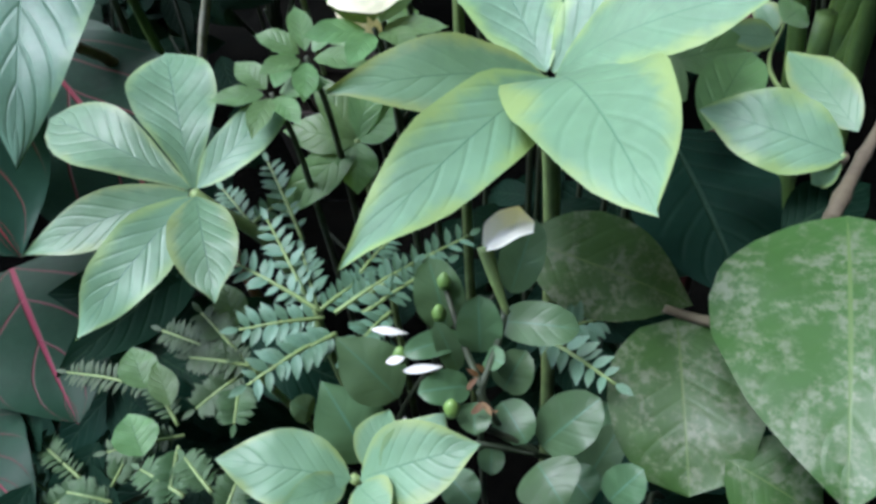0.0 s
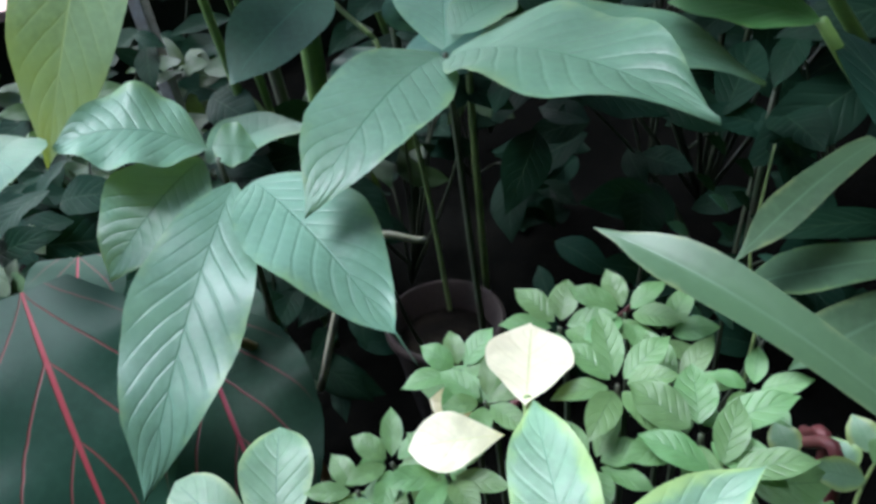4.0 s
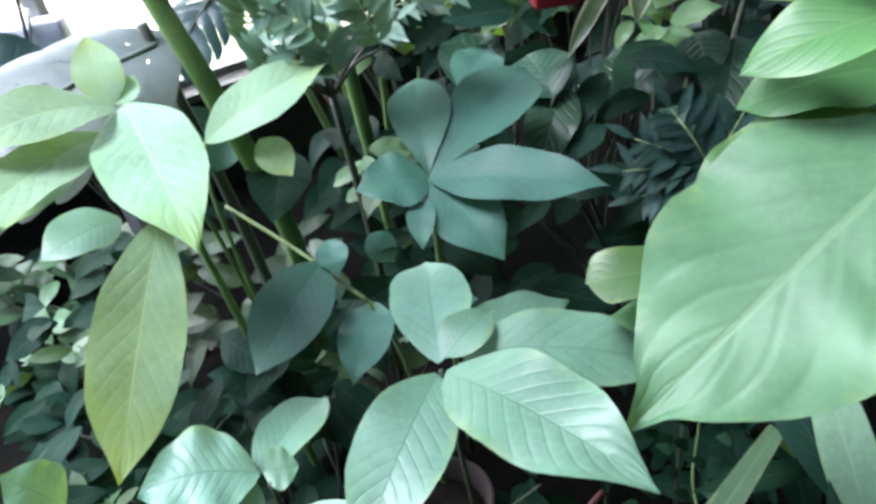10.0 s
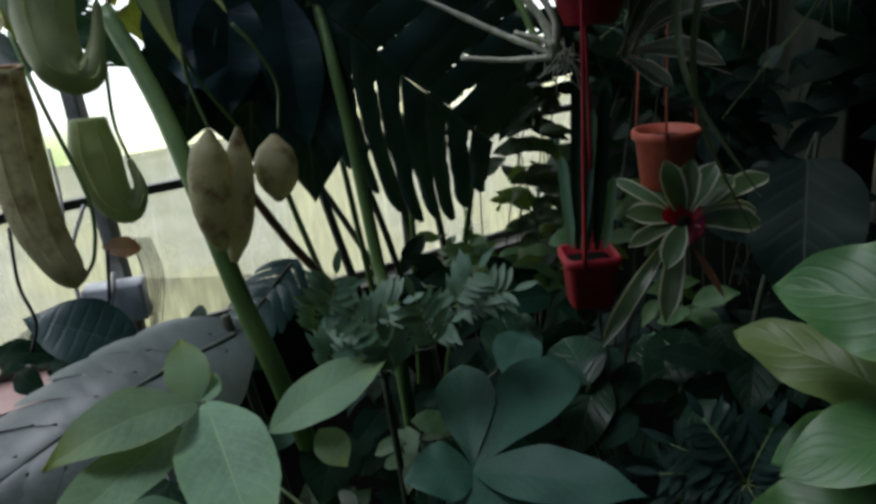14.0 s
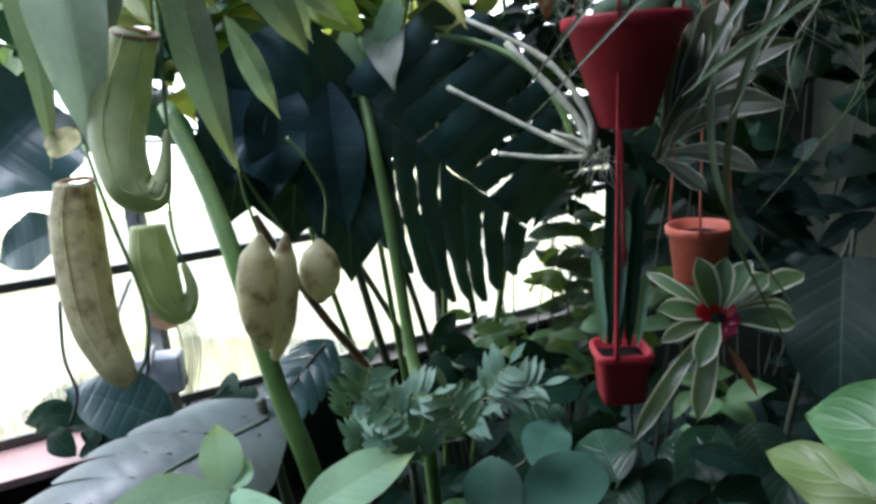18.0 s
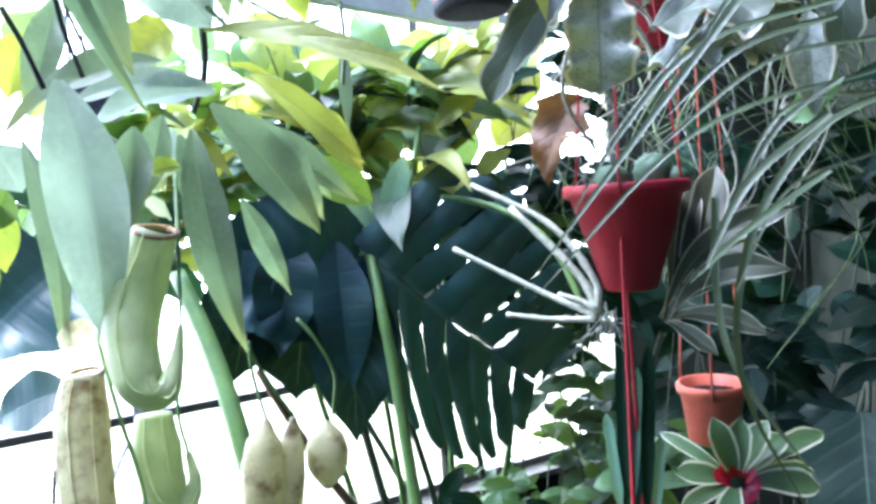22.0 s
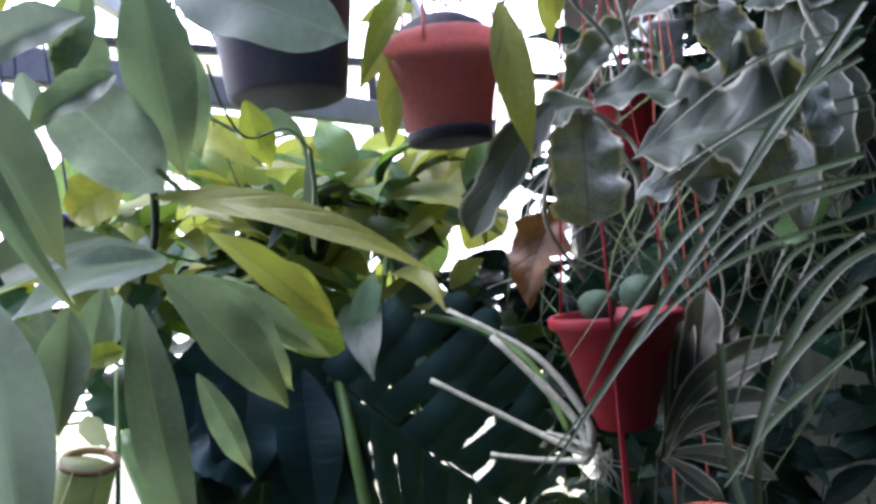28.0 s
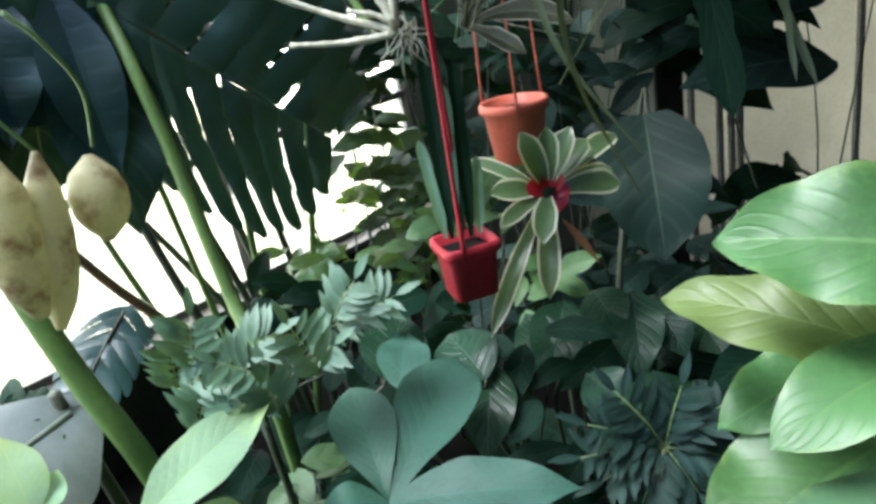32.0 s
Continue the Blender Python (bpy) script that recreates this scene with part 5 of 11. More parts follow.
leaf(waxy_shrub, (0.004, 0.137, 0.493), (0.01, 0.131, 0.498), 0.009, (-0.63, -0, 0.77), "box", "round", fold=0.2, sag=0.1)
leaf(waxy_shrub, (0.043, 0.128, 0.401), (0.06, 0.145, 0.427), 0.017, (-0.39, -0.63, 0.68), "box", "round", fold=0.2, sag=0.1)
leaf(waxy_shrub, (0.035, 0.13, 0.418), (0.045, 0.117, 0.416), 0.019, (-0.13, -0.24, 0.96), "box", "round", fold=0.2, sag=0.1)
leaf(waxy_shrub, (-0.022, 0.119, 0.425), (-0.035, 0.113, 0.43), 0.019, (0.45, -0.12, 0.88), "box", "round", fold=0.2, sag=0.1)
leaf(waxy_shrub, (-0.014, 0.133, 0.41), (-0.002, 0.12, 0.408), 0.017, (-0.07, -0.19, 0.98), "box", "round", fold=0.2, sag=0.1)
leaf(waxy_shrub, (0.059, 0.161, 0.417), (0.047, 0.145, 0.414), 0.015, (-0.01, -0.2, 0.98), "box", "round", fold=0.2, sag=0.1)
leaf(waxy_shrub, (-0.075, 0.163, 0.413), (-0.083, 0.162, 0.424), 0.013, (0.73, -0.46, 0.51), "box", "round", fold=0.2, sag=0.1)
stem(waxy_shrub, [(0.002, 0.124, 0.495), (-0.004, 0.144, 0.493), (-0.011, 0.173, 0.493)], 0.0013, 0.0010, STEM_DARK, "twig", sides=6)
stem(waxy_shrub, [(0.002, 0.124, 0.495), (0.011, 0.151, 0.499), (0.005, 0.161, 0.515)], 0.0013, 0.0010, STEM_DARK, "twig", sides=6)
stem(waxy_shrub, [(0.001, 0.123, 0.494), (0.013, 0.122, 0.459), (0.034, 0.125, 0.434)], 0.0013, 0.0010, STEM_DARK, "twig", sides=6)
stem(waxy_shrub, [(0.001, 0.117, 0.482), (0.021, 0.117, 0.461), (-0.001, 0.122, 0.46)], 0.0013, 0.0010, STEM_DARK, "twig", sides=6)
stem(waxy_shrub, [(0.002, 0.124, 0.495), (0.001, 0.126, 0.449), (0.002, 0.133, 0.375)], 0.0013, 0.0010, STEM_DARK, "twig", sides=6)
stem(waxy_shrub, [(0.002, 0.133, 0.375), (0.012, 0.172, 0.03)], 0.0020, 0.0030, STEM_DARK, "stem")
flower = blade_into(bmesh.new(), (0.005, 0.163, 0.52), (0.022, 0.168, 0.527), 0.011, (-0.24, -0.43, 0.87), "tongue", 0.25, 0.9, 0.05, nu=10, nv=8)
part("withered_flower", flower, LEAF["petal"], waxy_shrub, "white withered flower curled open")
stem(waxy_shrub, [(0.012, 0.151, 0.499), (0.008, 0.157, 0.511), (0.005, 0.164, 0.52)], 0.0012, 0.0028, PETIOLE, "flower_stalk")
leaf(waxy_shrub, (-0.024, 0.128, 0.5), (-0.01, 0.126, 0.505), 0.003, (-0.32, -0.44, 0.84), "petal", "lance", name='dead_petal')
leaf(waxy_shrub, (-0.036, 0.147, 0.498), (-0.023, 0.146, 0.496), 0.003, (0.09, -0.48, 0.87), "petal", "lance", name='dead_petal')
leaf(waxy_shrub, (-0.031, 0.122, 0.462), (-0.026, 0.129, 0.468), 0.004, (-0.06, -0.63, 0.77), "petal", "lance", name='dead_petal')
leaf(waxy_shrub, (-0.03, 0.133, 0.498), (-0.023, 0.134, 0.499), 0.003, (-0.01, -0.47, 0.88), "petal", "lance", name='dead_petal')
part("bud", lathe(bmesh.new(), [(0.0006, -0.004), (0.0024, -0.002), (0.0028, 0.001), (0.0012, 0.0045)], 10, (-0.008, 0.115, 0.497)), STEM, waxy_shrub)
part("bud", lathe(bmesh.new(), [(0.0006, -0.004), (0.0024, -0.002), (0.0028, 0.001), (0.0012, 0.0045)], 10, (-0.01, 0.167, 0.498)), STEM, waxy_shrub)
part("bud", lathe(bmesh.new(), [(0.0006, -0.004), (0.0024, -0.002), (0.0028, 0.001), (0.0012, 0.0045)], 10, (-0.012, 0.154, 0.496)), STEM, waxy_shrub)
part("bud", lathe(bmesh.new(), [(0.0006, -0.004), (0.0024, -0.002), (0.0028, 0.001), (0.0012, 0.0045)], 10, (-0.026, 0.14, 0.491)), STEM, waxy_shrub)
leaf(waxy_shrub, (0.002, 0.119, 0.494), (0.005, 0.113, 0.495), 0.002, (-0.16, 0.04, 0.99), "dry", "lance", name='dry_bract')
leaf(waxy_shrub, (-0.003, 0.122, 0.497), (0.001, 0.123, 0.503), 0.002, (-0.62, -0.59, 0.52), "dry", "lance", name='dry_bract')
leaf(waxy_shrub, (0.001, 0.125, 0.5), (-0.003, 0.125, 0.505), 0.002, (0.67, -0.47, 0.57), "dry", "lance", name='dry_bract')
leaf(waxy_shrub, (-0.001, 0.116, 0.492), (0.002, 0.117, 0.498), 0.002, (-0.63, -0.65, 0.42), "dry", "lance", name='dry_bract')
leaf(waxy_shrub, (0.003, 0.126, 0.501), (-0, 0.126, 0.506), 0.002, (0.71, -0.61, 0.36), "dry", "lance", name='dry_bract')
leaf(waxy_shrub, (0.006, 0.117, 0.492), (0.006, 0.114, 0.495), 0.002, (-0.1, 0.57, 0.82), "dry", "lance", name='dry_bract')
leaf(waxy_shrub, (-0.002, 0.116, 0.492), (0.003, 0.116, 0.497), 0.002, (-0.72, -0.36, 0.59), "dry", "lance", name='dry_bract')

# ---- low bed: mottled broad leaves ----
mottled_plant = thing("mottled_leaf_plant", (0.165, 0.303, 0.03), "plant with large glossy mottled grey-green leaves", "plant")
leaf(mottled_plant, (0.133, 0.177, 0.514), (0.103, 0.079, 0.495), 0.083, (-0.25, -0.11, 0.96), "mottled", "ovate", sag=0.08, wave=0.02, ripple=0.018)
leaf(mottled_plant, (0.083, 0.174, 0.461), (0.077, 0.108, 0.44), 0.057, (-0.19, -0.28, 0.94), "mottled", "round", sag=0.06)
leaf(mottled_plant, (0.023, 0.215, 0.468), (0.093, 0.184, 0.456), 0.046, (-0.09, -0.52, 0.85), "mottled", "ovate")
leaf(mottled_plant, (0.119, 0.334, 0.428), (0.141, 0.218, 0.403), 0.077, (-0.24, -0.25, 0.94), "dark", "ovate")
leaf(mottled_plant, (0.09, 0.118, 0.45), (0.121, 0.097, 0.443), 0.038, (-0.03, -0.36, 0.93), "mottled", "ovate")
leaf(mottled_plant, (0.145, 0.227, 0.451), (0.187, 0.244, 0.464), 0.031, (-0.14, -0.35, 0.92), "dark", "ovate")
stem(mottled_plant, [(0.078, 0.177, 0.464), (0.09, 0.171, 0.464), (0.099, 0.16, 0.474)], 0.0018, 0.0024, TWIG, "twig")
stem(mottled_plant, [(0.176, 0.241, 0.502), (0.16, 0.221, 0.499), (0.135, 0.187, 0.503)], 0.0022, 0.0030, TWIG, "branch", nodes=5)
stem(mottled_plant, [(0.135, 0.187, 0.503), (0.156, 0.218, 0.402), (0.165, 0.303, 0.03)], 0.0030, 0.0040, TWIG, "branch")
olive_shrub = thing("olive_shrub", (0.244, 0.338, 0.03), "shrub with oval olive green leaves on woody twigs", "plant")
leaf(olive_shrub, (0.165, 0.238, 0.487), (0.109, 0.27, 0.492), 0.038, (-0.23, -0.54, 0.81), "pale", "ovate")
leaf(olive_shrub, (0.182, 0.262, 0.481), (0.169, 0.325, 0.484), 0.026, (-0.44, -0.13, 0.89), "pale", "ovate")
leaf(olive_shrub, (0.121, 0.286, 0.466), (0.163, 0.352, 0.468), 0.033, (0.07, -0.09, 0.99), "small", "ovate")
leaf(olive_shrub, (0.125, 0.331, 0.452), (0.09, 0.365, 0.457), 0.035, (-0.31, -0.46, 0.83), "small", "ovate")
leaf(olive_shrub, (0.123, 0.365, 0.455), (0.171, 0.372, 0.459), 0.030, (0.02, -0.56, 0.83), "small", "ovate")
leaf(olive_shrub, (0.186, 0.375, 0.46), (0.153, 0.377, 0.464), 0.020, (0.05, -0.64, 0.77), "pale", "ovate")
leaf(olive_shrub, (0.164, 0.237, 0.485), (0.159, 0.244, 0.466), 0.013, (-0.94, -0.33, 0.13), "pale", "ovate")
leaf(olive_shrub, (0.19, 0.382, 0.467), (0.203, 0.389, 0.472), 0.023, (-0.1, -0.49, 0.86), "small", "ovate")
stem(olive_shrub, [(0.164, 0.238, 0.487), (0.173, 0.343, 0.459), (0.2, 0.4, 0.455)], 0.0015, 0.0010, PETIOLE, "twig")
stem(olive_shrub, [(0.164, 0.238, 0.487), (0.204, 0.298, 0.387), (0.244, 0.338, 0.03)], 0.0025, 0.0040, TWIG, "stem")
pale_sprig = thing("young_plant", (-0.044, 0.188, 0.03), "young plant with pale oval leaves edged yellow", "plant")
leaf(pale_sprig, (-0.045, 0.108, 0.463), (-0.091, 0.111, 0.475), 0.027, (0.22, -0.3, 0.93), "pale", "ovate")
leaf(pale_sprig, (-0.042, 0.108, 0.463), (0.001, 0.11, 0.482), 0.029, (-0.37, -0.37, 0.85), "pale", "ovate")
leaf(pale_sprig, (-0.041, 0.113, 0.46), (-0.033, 0.136, 0.461), 0.017, (0.19, -0.08, 0.98), "pale", "ovate")
leaf(pale_sprig, (-0.047, 0.107, 0.462), (-0.066, 0.095, 0.473), 0.013, (0.52, -0.09, 0.85), "pale", "ovate")
leaf(pale_sprig, (-0.042, 0.104, 0.466), (-0.029, 0.09, 0.472), 0.017, (-0.3, 0.14, 0.94), "pale", "ovate")
leaf(pale_sprig, (-0.031, 0.103, 0.464), (-0.011, 0.123, 0.481), 0.023, (-0.15, -0.55, 0.82), "sea", "ovate")
stem(pale_sprig, [(-0.044, 0.108, 0.463), (-0.044, 0.138, 0.363), (-0.044, 0.188, 0.03)], 0.0020, 0.0030, PETIOLE, "stem")
finger_seedling = thing("finger_leaf_plant", (-0.064, 0.37, 0.03), "small light green finger-leaved seedling", "plant")
leaf(finger_seedling, (-0.064, 0.33, 0.435), (-0.108, 0.334, 0.442), 0.025, (0.08, -0.51, 0.86), "small", "lance")
leaf(finger_seedling, (-0.064, 0.33, 0.435), (-0.089, 0.36, 0.464), 0.020, (0.17, -0.6, 0.78), "small", "lance")
leaf(finger_seedling, (-0.064, 0.33, 0.435), (-0.112, 0.296, 0.408), 0.025, (-0.03, -0.61, 0.79), "small", "lance")
leaf(finger_seedling, (-0.064, 0.33, 0.435), (-0.065, 0.306, 0.414), 0.025, (0.09, -0.67, 0.74), "small", "lance")
leaf(finger_seedling, (-0.064, 0.33, 0.435), (-0.037, 0.345, 0.447), 0.023, (-0.03, -0.59, 0.81), "small", "lance")
leaf(finger_seedling, (-0.064, 0.33, 0.435), (-0.049, 0.367, 0.468), 0.020, (0.04, -0.67, 0.74), "small", "lance")
leaf(finger_seedling, (-0.051, 0.404, 0.461), (-0.085, 0.413, 0.458), 0.021, (-0.22, -0.53, 0.82), "small", "ovate")
leaf(finger_seedling, (-0.051, 0.404, 0.461), (-0.074, 0.424, 0.467), 0.025, (-0.14, -0.42, 0.9), "small", "ovate")
leaf(finger_seedling, (-0.051, 0.404, 0.461), (-0.027, 0.424, 0.464), 0.021, (0.26, -0.45, 0.85), "small", "ovate")
leaf(finger_seedling, (-0.051, 0.404, 0.461), (-0.092, 0.41, 0.456), 0.018, (-0.19, -0.56, 0.8), "small", "ovate")
stem(finger_seedling, [(-0.064, 0.33, 0.436), (-0.064, 0.35, 0.336), (-0.064, 0.37, 0.03)], 0.0020, 0.0030, PETIOLE, "stem")

# ---- low bed: dark leaves with red veins ----
red_veined_plant = thing("red_veined_plant", (-0.227, 0.481, 0.03), "plant with very dark glossy leaves and crimson veins", "plant")
leaf(red_veined_plant, (-0.348, 0.509, 0.405), (-0.191, 0.333, 0.329), 0.154, (0.202, -0.228, 0.952), "redvein", "bluff", sag=0.06, fold=0.05, wave=0.04, nu=32, nv=14)
leaf(red_veined_plant, (-0.368, 0.383, 0.543), (-0.253, 0.266, 0.414), 0.140, (0.447, -0.425, 0.787), "redvein", "bluff", sag=0.08, fold=0.05, wave=0.04, nu=32, nv=14)
leaf(red_veined_plant, (-0.445, 0.51, 0.473), (-0.377, 0.402, 0.439), 0.083, (0.26, -0.13, 0.96), "redvein", "heart", fold=0.06)
leaf(red_veined_plant, (-0.336, 0.339, 0.325), (-0.252, 0.22, 0.307), 0.160, (0.15, -0.04, 0.99), "redvein", "heart", fold=0.04)
leaf(red_veined_plant, (-0.418, 0.581, 0.36), (-0.305, 0.444, 0.31), 0.163, (0.14, -0.23, 0.96), "redvein", "heart", fold=0.04)
leaf(red_veined_plant, (-0.338, 0.219, 0.298), (-0.264, 0.163, 0.297), 0.069, (0.03, 0.02, 1), "redvein", "heart")
stem(red_veined_plant, [(-0.29, 0.457, 0.442), (-0.27, 0.507, 0.342), (-0.227, 0.481, 0.03)], 0.0040, 0.0060, STEM_RUST, "petiole")
stem(red_veined_plant, [(-0.362, 0.35, 0.501), (-0.342, 0.4, 0.401), (-0.227, 0.481, 0.03)], 0.0040, 0.0060, STEM_RUST, "petiole")

# ---- ribbed-leaf plants ----
ribbed_low = thing("ribbed_leaf_plant", (-0.318, 0.561, 0.03), "plant with large drooping ribbed leaves", "plant")
leaf(ribbed_low, (-0.238, 0.506, 0.566), (-0.086, 0.395, 0.497), 0.091, (0.219, -0.281, 0.934), "herring", "tailed", sag=0.1, wave=0.045, ripple=0.07, nu=84, nv=16)
leaf(ribbed_low, (-0.254, 0.502, 0.566), (-0.243, 0.29, 0.459), 0.082, (0.302, -0.418, 0.857), "herring", "acute", sag=0.08, wave=0.04, ripple=0.07, nu=84, nv=16)
leaf(ribbed_low, (-0.293, 0.538, 0.575), (-0.397, 0.491, 0.6), 0.094, (0.317, -0.195, 0.928), "herring", "acute", sag=0.12, side=-0.06, wave=0.05, ripple=0.07, nu=84, nv=16)
leaf(ribbed_low, (-0.302, 0.539, 0.565), (-0.35, 0.441, 0.508), 0.086, (0.164, -0.553, 0.817), "herring", "acute", sag=0.1, wave=0.04, ripple=0.07, nu=84, nv=16)
leaf(ribbed_low, (-0.309, 0.554, 0.552), (-0.274, 0.697, 0.517), 0.065, (0.201, 0.19, 0.961), "herring", "acute", sag=0.1, ripple=0.07, nu=60, nv=12)
leaf(ribbed_low, (-0.29, 0.541, 0.576), (-0.258, 0.556, 0.566), 0.047, (0.415, -0.28, 0.865), "herring", "ovate", sag=0.08)
leaf(ribbed_low, (-0.386, 0.459, 0.625), (-0.339, 0.359, 0.627), 0.057, (0.186, 0.11, 0.976), "herring", "acute", sag=0.1, ripple=0.07, nu=60, nv=12)
leaf(ribbed_low, (-0.439, 0.455, 0.63), (-0.464, 0.441, 0.697), 0.058, (0.938, -0.07, 0.339), "herring", "acute", sag=0.1, ripple=0.07, nu=60, nv=12)
stem(ribbed_low, [(-0.28, 0.53, 0.571), (-0.285, 0.545, 0.4), (-0.318, 0.561, 0.03)], 0.0024, 0.0045, STEM_DARK, "stem")
ribbed_mid = thing("ribbed_leaf_plant", (-0.091, 0.722, 0.03), "plant with broad drooping ribbed blue-green leaves", "plant")
leaf(ribbed_mid, (-0.115, 0.639, 0.614), (-0.166, 0.44, 0.581), 0.095, (0.149, -0.199, 0.969), "herring", "acute", sag=0.1, wave=0.04, ripple=0.07, nu=84, nv=16)
leaf(ribbed_mid, (-0.106, 0.641, 0.614), (0.092, 0.484, 0.636), 0.112, (-0.203, -0.12, 0.972), "herring", "acute", sag=0.09, wave=0.05, ripple=0.07, nu=84, nv=16)
leaf(ribbed_mid, (-0.097, 0.674, 0.611), (0.152, 0.682, 0.572), 0.102, (0.158, -0.15, 0.976), "herring", "acute", sag=0.1, wave=0.03, ripple=0.07, nu=84, nv=16)
leaf(ribbed_mid, (-0.115, 0.657, 0.613), (-0.156, 0.843, 0.613), 0.096, (0.011, 0.005, 1), "herring", "acute", sag=0.1, ripple=0.07, nu=60, nv=12)
leaf(ribbed_mid, (-0.107, 0.651, 0.626), (-0.06, 0.716, 0.636), 0.056, (0.053, -0.187, 0.981), "herring", "ovate", sag=0.1)
leaf(ribbed_mid, (-0.108, 0.693, 0.59), (0.026, 0.825, 0.555), 0.073, (0.224, 0.032, 0.974), "herring", "acute", sag=0.08, ripple=0.07, nu=60, nv=12)
leaf(ribbed_mid, (-0.2, 0.81, 0.553), (-0.093, 0.853, 0.54), 0.066, (0.185, -0.156, 0.97), "teal", "acute", sag=0.08)
stem(ribbed_mid, [(-0.112, 0.645, 0.614), (-0.108, 0.665, 0.4), (-0.1, 0.70, 0.03)], 0.0024, 0.0045, STEM_DARK, "stem")
lime_plant = thing("ribbed_leaf_plant", (-0.388, 0.853, 0.03), "plant with lime green ribbed leaves paling at the tips", "plant")
leaf(lime_plant, (-0.464, 0.813, 0.87), (-0.325, 0.632, 0.79), 0.108, (0.155, -0.298, 0.942), "lime", "acute", sag=0.06, wave=0.04, ripple=0.07, nu=84, nv=16)
leaf(lime_plant, (-0.378, 0.672, 0.806), (-0.463, 0.54, 0.549), 0.094, (0.348, -0.876, 0.334), "lime", "acute", sag=0.06, wave=0.035, ripple=0.07, nu=84, nv=16)
leaf(lime_plant, (-0.416, 0.87, 0.789), (-0.272, 0.985, 0.838), 0.074, (0.156, -0.546, 0.823), "lime", "acute", sag=0.08, wave=0.04, ripple=0.07, nu=84, nv=16)
leaf(lime_plant, (-0.473, 0.808, 0.871), (-0.554, 0.639, 0.894), 0.084, (0.426, -0.082, 0.901), "lime", "acute", sag=0.12, wave=0.04, ripple=0.07, nu=84, nv=16)
leaf(lime_plant, (-0.481, 0.789, 0.847), (-0.52, 0.544, 0.846), 0.070, (0.43, -0.069, 0.9), "lime", "acute", sag=0.08, wave=0.04, ripple=0.07, nu=84, nv=16)
leaf(lime_plant, (-0.51, 0.774, 0.833), (-0.518, 0.628, 0.825), 0.053, (0.387, -0.074, 0.919), "lime", "acute", sag=0.08, wave=0.04, ripple=0.07, nu=60, nv=12)
leaf(lime_plant, (-0.493, 0.763, 0.751), (-0.544, 0.676, 0.754), 0.072, (0.34, -0.171, 0.924), "herring", "acute", sag=0.08, ripple=0.07, nu=60, nv=12)
leaf(lime_plant, (-0.475, 0.806, 0.872), (-0.505, 0.854, 0.939), 0.055, (0.43, -0.638, 0.639), "lime", "acute", sag=0.05)
leaf(lime_plant, (-0.472, 0.809, 0.874), (-0.462, 0.85, 0.891), 0.038, (0.404, -0.442, 0.801), "lime", "ovate", sag=0.05)
stem(lime_plant, [(-0.464, 0.813, 0.87), (-0.45, 0.84, 0.6), (-0.4, 0.86, 0.03)], 0.0040, 0.0070, STEM, "stem")
stem(lime_plant, [(-0.378, 0.672, 0.806), (-0.43, 0.83, 0.72), (-0.405, 0.86, 0.4)], 0.0025, 0.0035, STEM, "petiole")
stem(lime_plant, [(-0.416, 0.87, 0.789), (-0.425, 0.86, 0.7), (-0.405, 0.86, 0.4)], 0.0025, 0.0035, STEM, "petiole")
five_finger = thing("five_leaf_plant", (-0.169, 1.005, 0.03), "plant with five broad dull green leaflets", "plant")
leaf(five_finger, (-0.158, 0.957, 0.67), (-0.194, 1.14, 0.744), 0.093, (0.069, -0.363, 0.929), "teal", "obovate", sag=0.06)
leaf(five_finger, (-0.158, 0.957, 0.67), (-0.024, 1.184, 0.726), 0.116, (0.107, -0.299, 0.948), "teal", "spoon", sag=0.06)
leaf(five_finger, (-0.158, 0.957, 0.67), (0.083, 0.903, 0.677), 0.089, (-0.106, -0.352, 0.93), "teal", "acute", sag=0.06, wave=0.03, ripple=0.05, nu=70, nv=12)
leaf(five_finger, (-0.158, 0.957, 0.67), (-0.053, 0.849, 0.606), 0.097, (0.111, -0.424, 0.899), "teal", "acute", sag=0.06, wave=0.03, ripple=0.05, nu=70, nv=12)
leaf(five_finger, (-0.158, 0.957, 0.67), (-0.249, 0.908, 0.686), 0.097, (0.303, -0.271, 0.914), "teal", "ovate", sag=0.06)
leaf(five_finger, (-0.167, 0.925, 0.661), (-0.155, 0.835, 0.637), 0.038, (0.062, -0.25, 0.966), "teal", "acute", sag=0.06)
leaf(five_finger, (-0.125, 1.188, 0.694), (-0.095, 1.325, 0.717), 0.088, (0.2, -0.21, 0.96), "teal", "ovate")
stem(five_finger, [(-0.158, 0.957, 0.67), (-0.169, 0.985, 0.42), (-0.169, 1.005, 0.03)], 0.0040, 0.0060, PETIOLE, "stem")
oval_shrub = thing("oval_leaf_shrub", (-0.187, 0.817, 0.03), "shrub with dark oval hanging leaves", "plant")
leaf(oval_shrub, (-0.295, 0.844, 0.617), (-0.352, 0.687, 0.563), 0.098, (0.228, -0.39, 0.892), "teal", "acute", sag=0.06)
leaf(oval_shrub, (-0.236, 0.847, 0.543), (-0.239, 0.701, 0.533), 0.071, (0.183, -0.071, 0.981), "teal", "acute", sag=0.06)
leaf(oval_shrub, (-0.374, 1.007, 0.706), (-0.371, 0.892, 0.65), 0.091, (0.237, -0.423, 0.875), "dark", "ovate")
leaf(oval_shrub, (-0.359, 0.901, 0.774), (-0.317, 0.877, 0.731), 0.049, (0.371, -0.609, 0.701), "lime", "acute")
leaf(oval_shrub, (-0.287, 0.863, 0.64), (-0.271, 0.824, 0.61), 0.043, (0.229, -0.531, 0.816), "teal", "ovate")
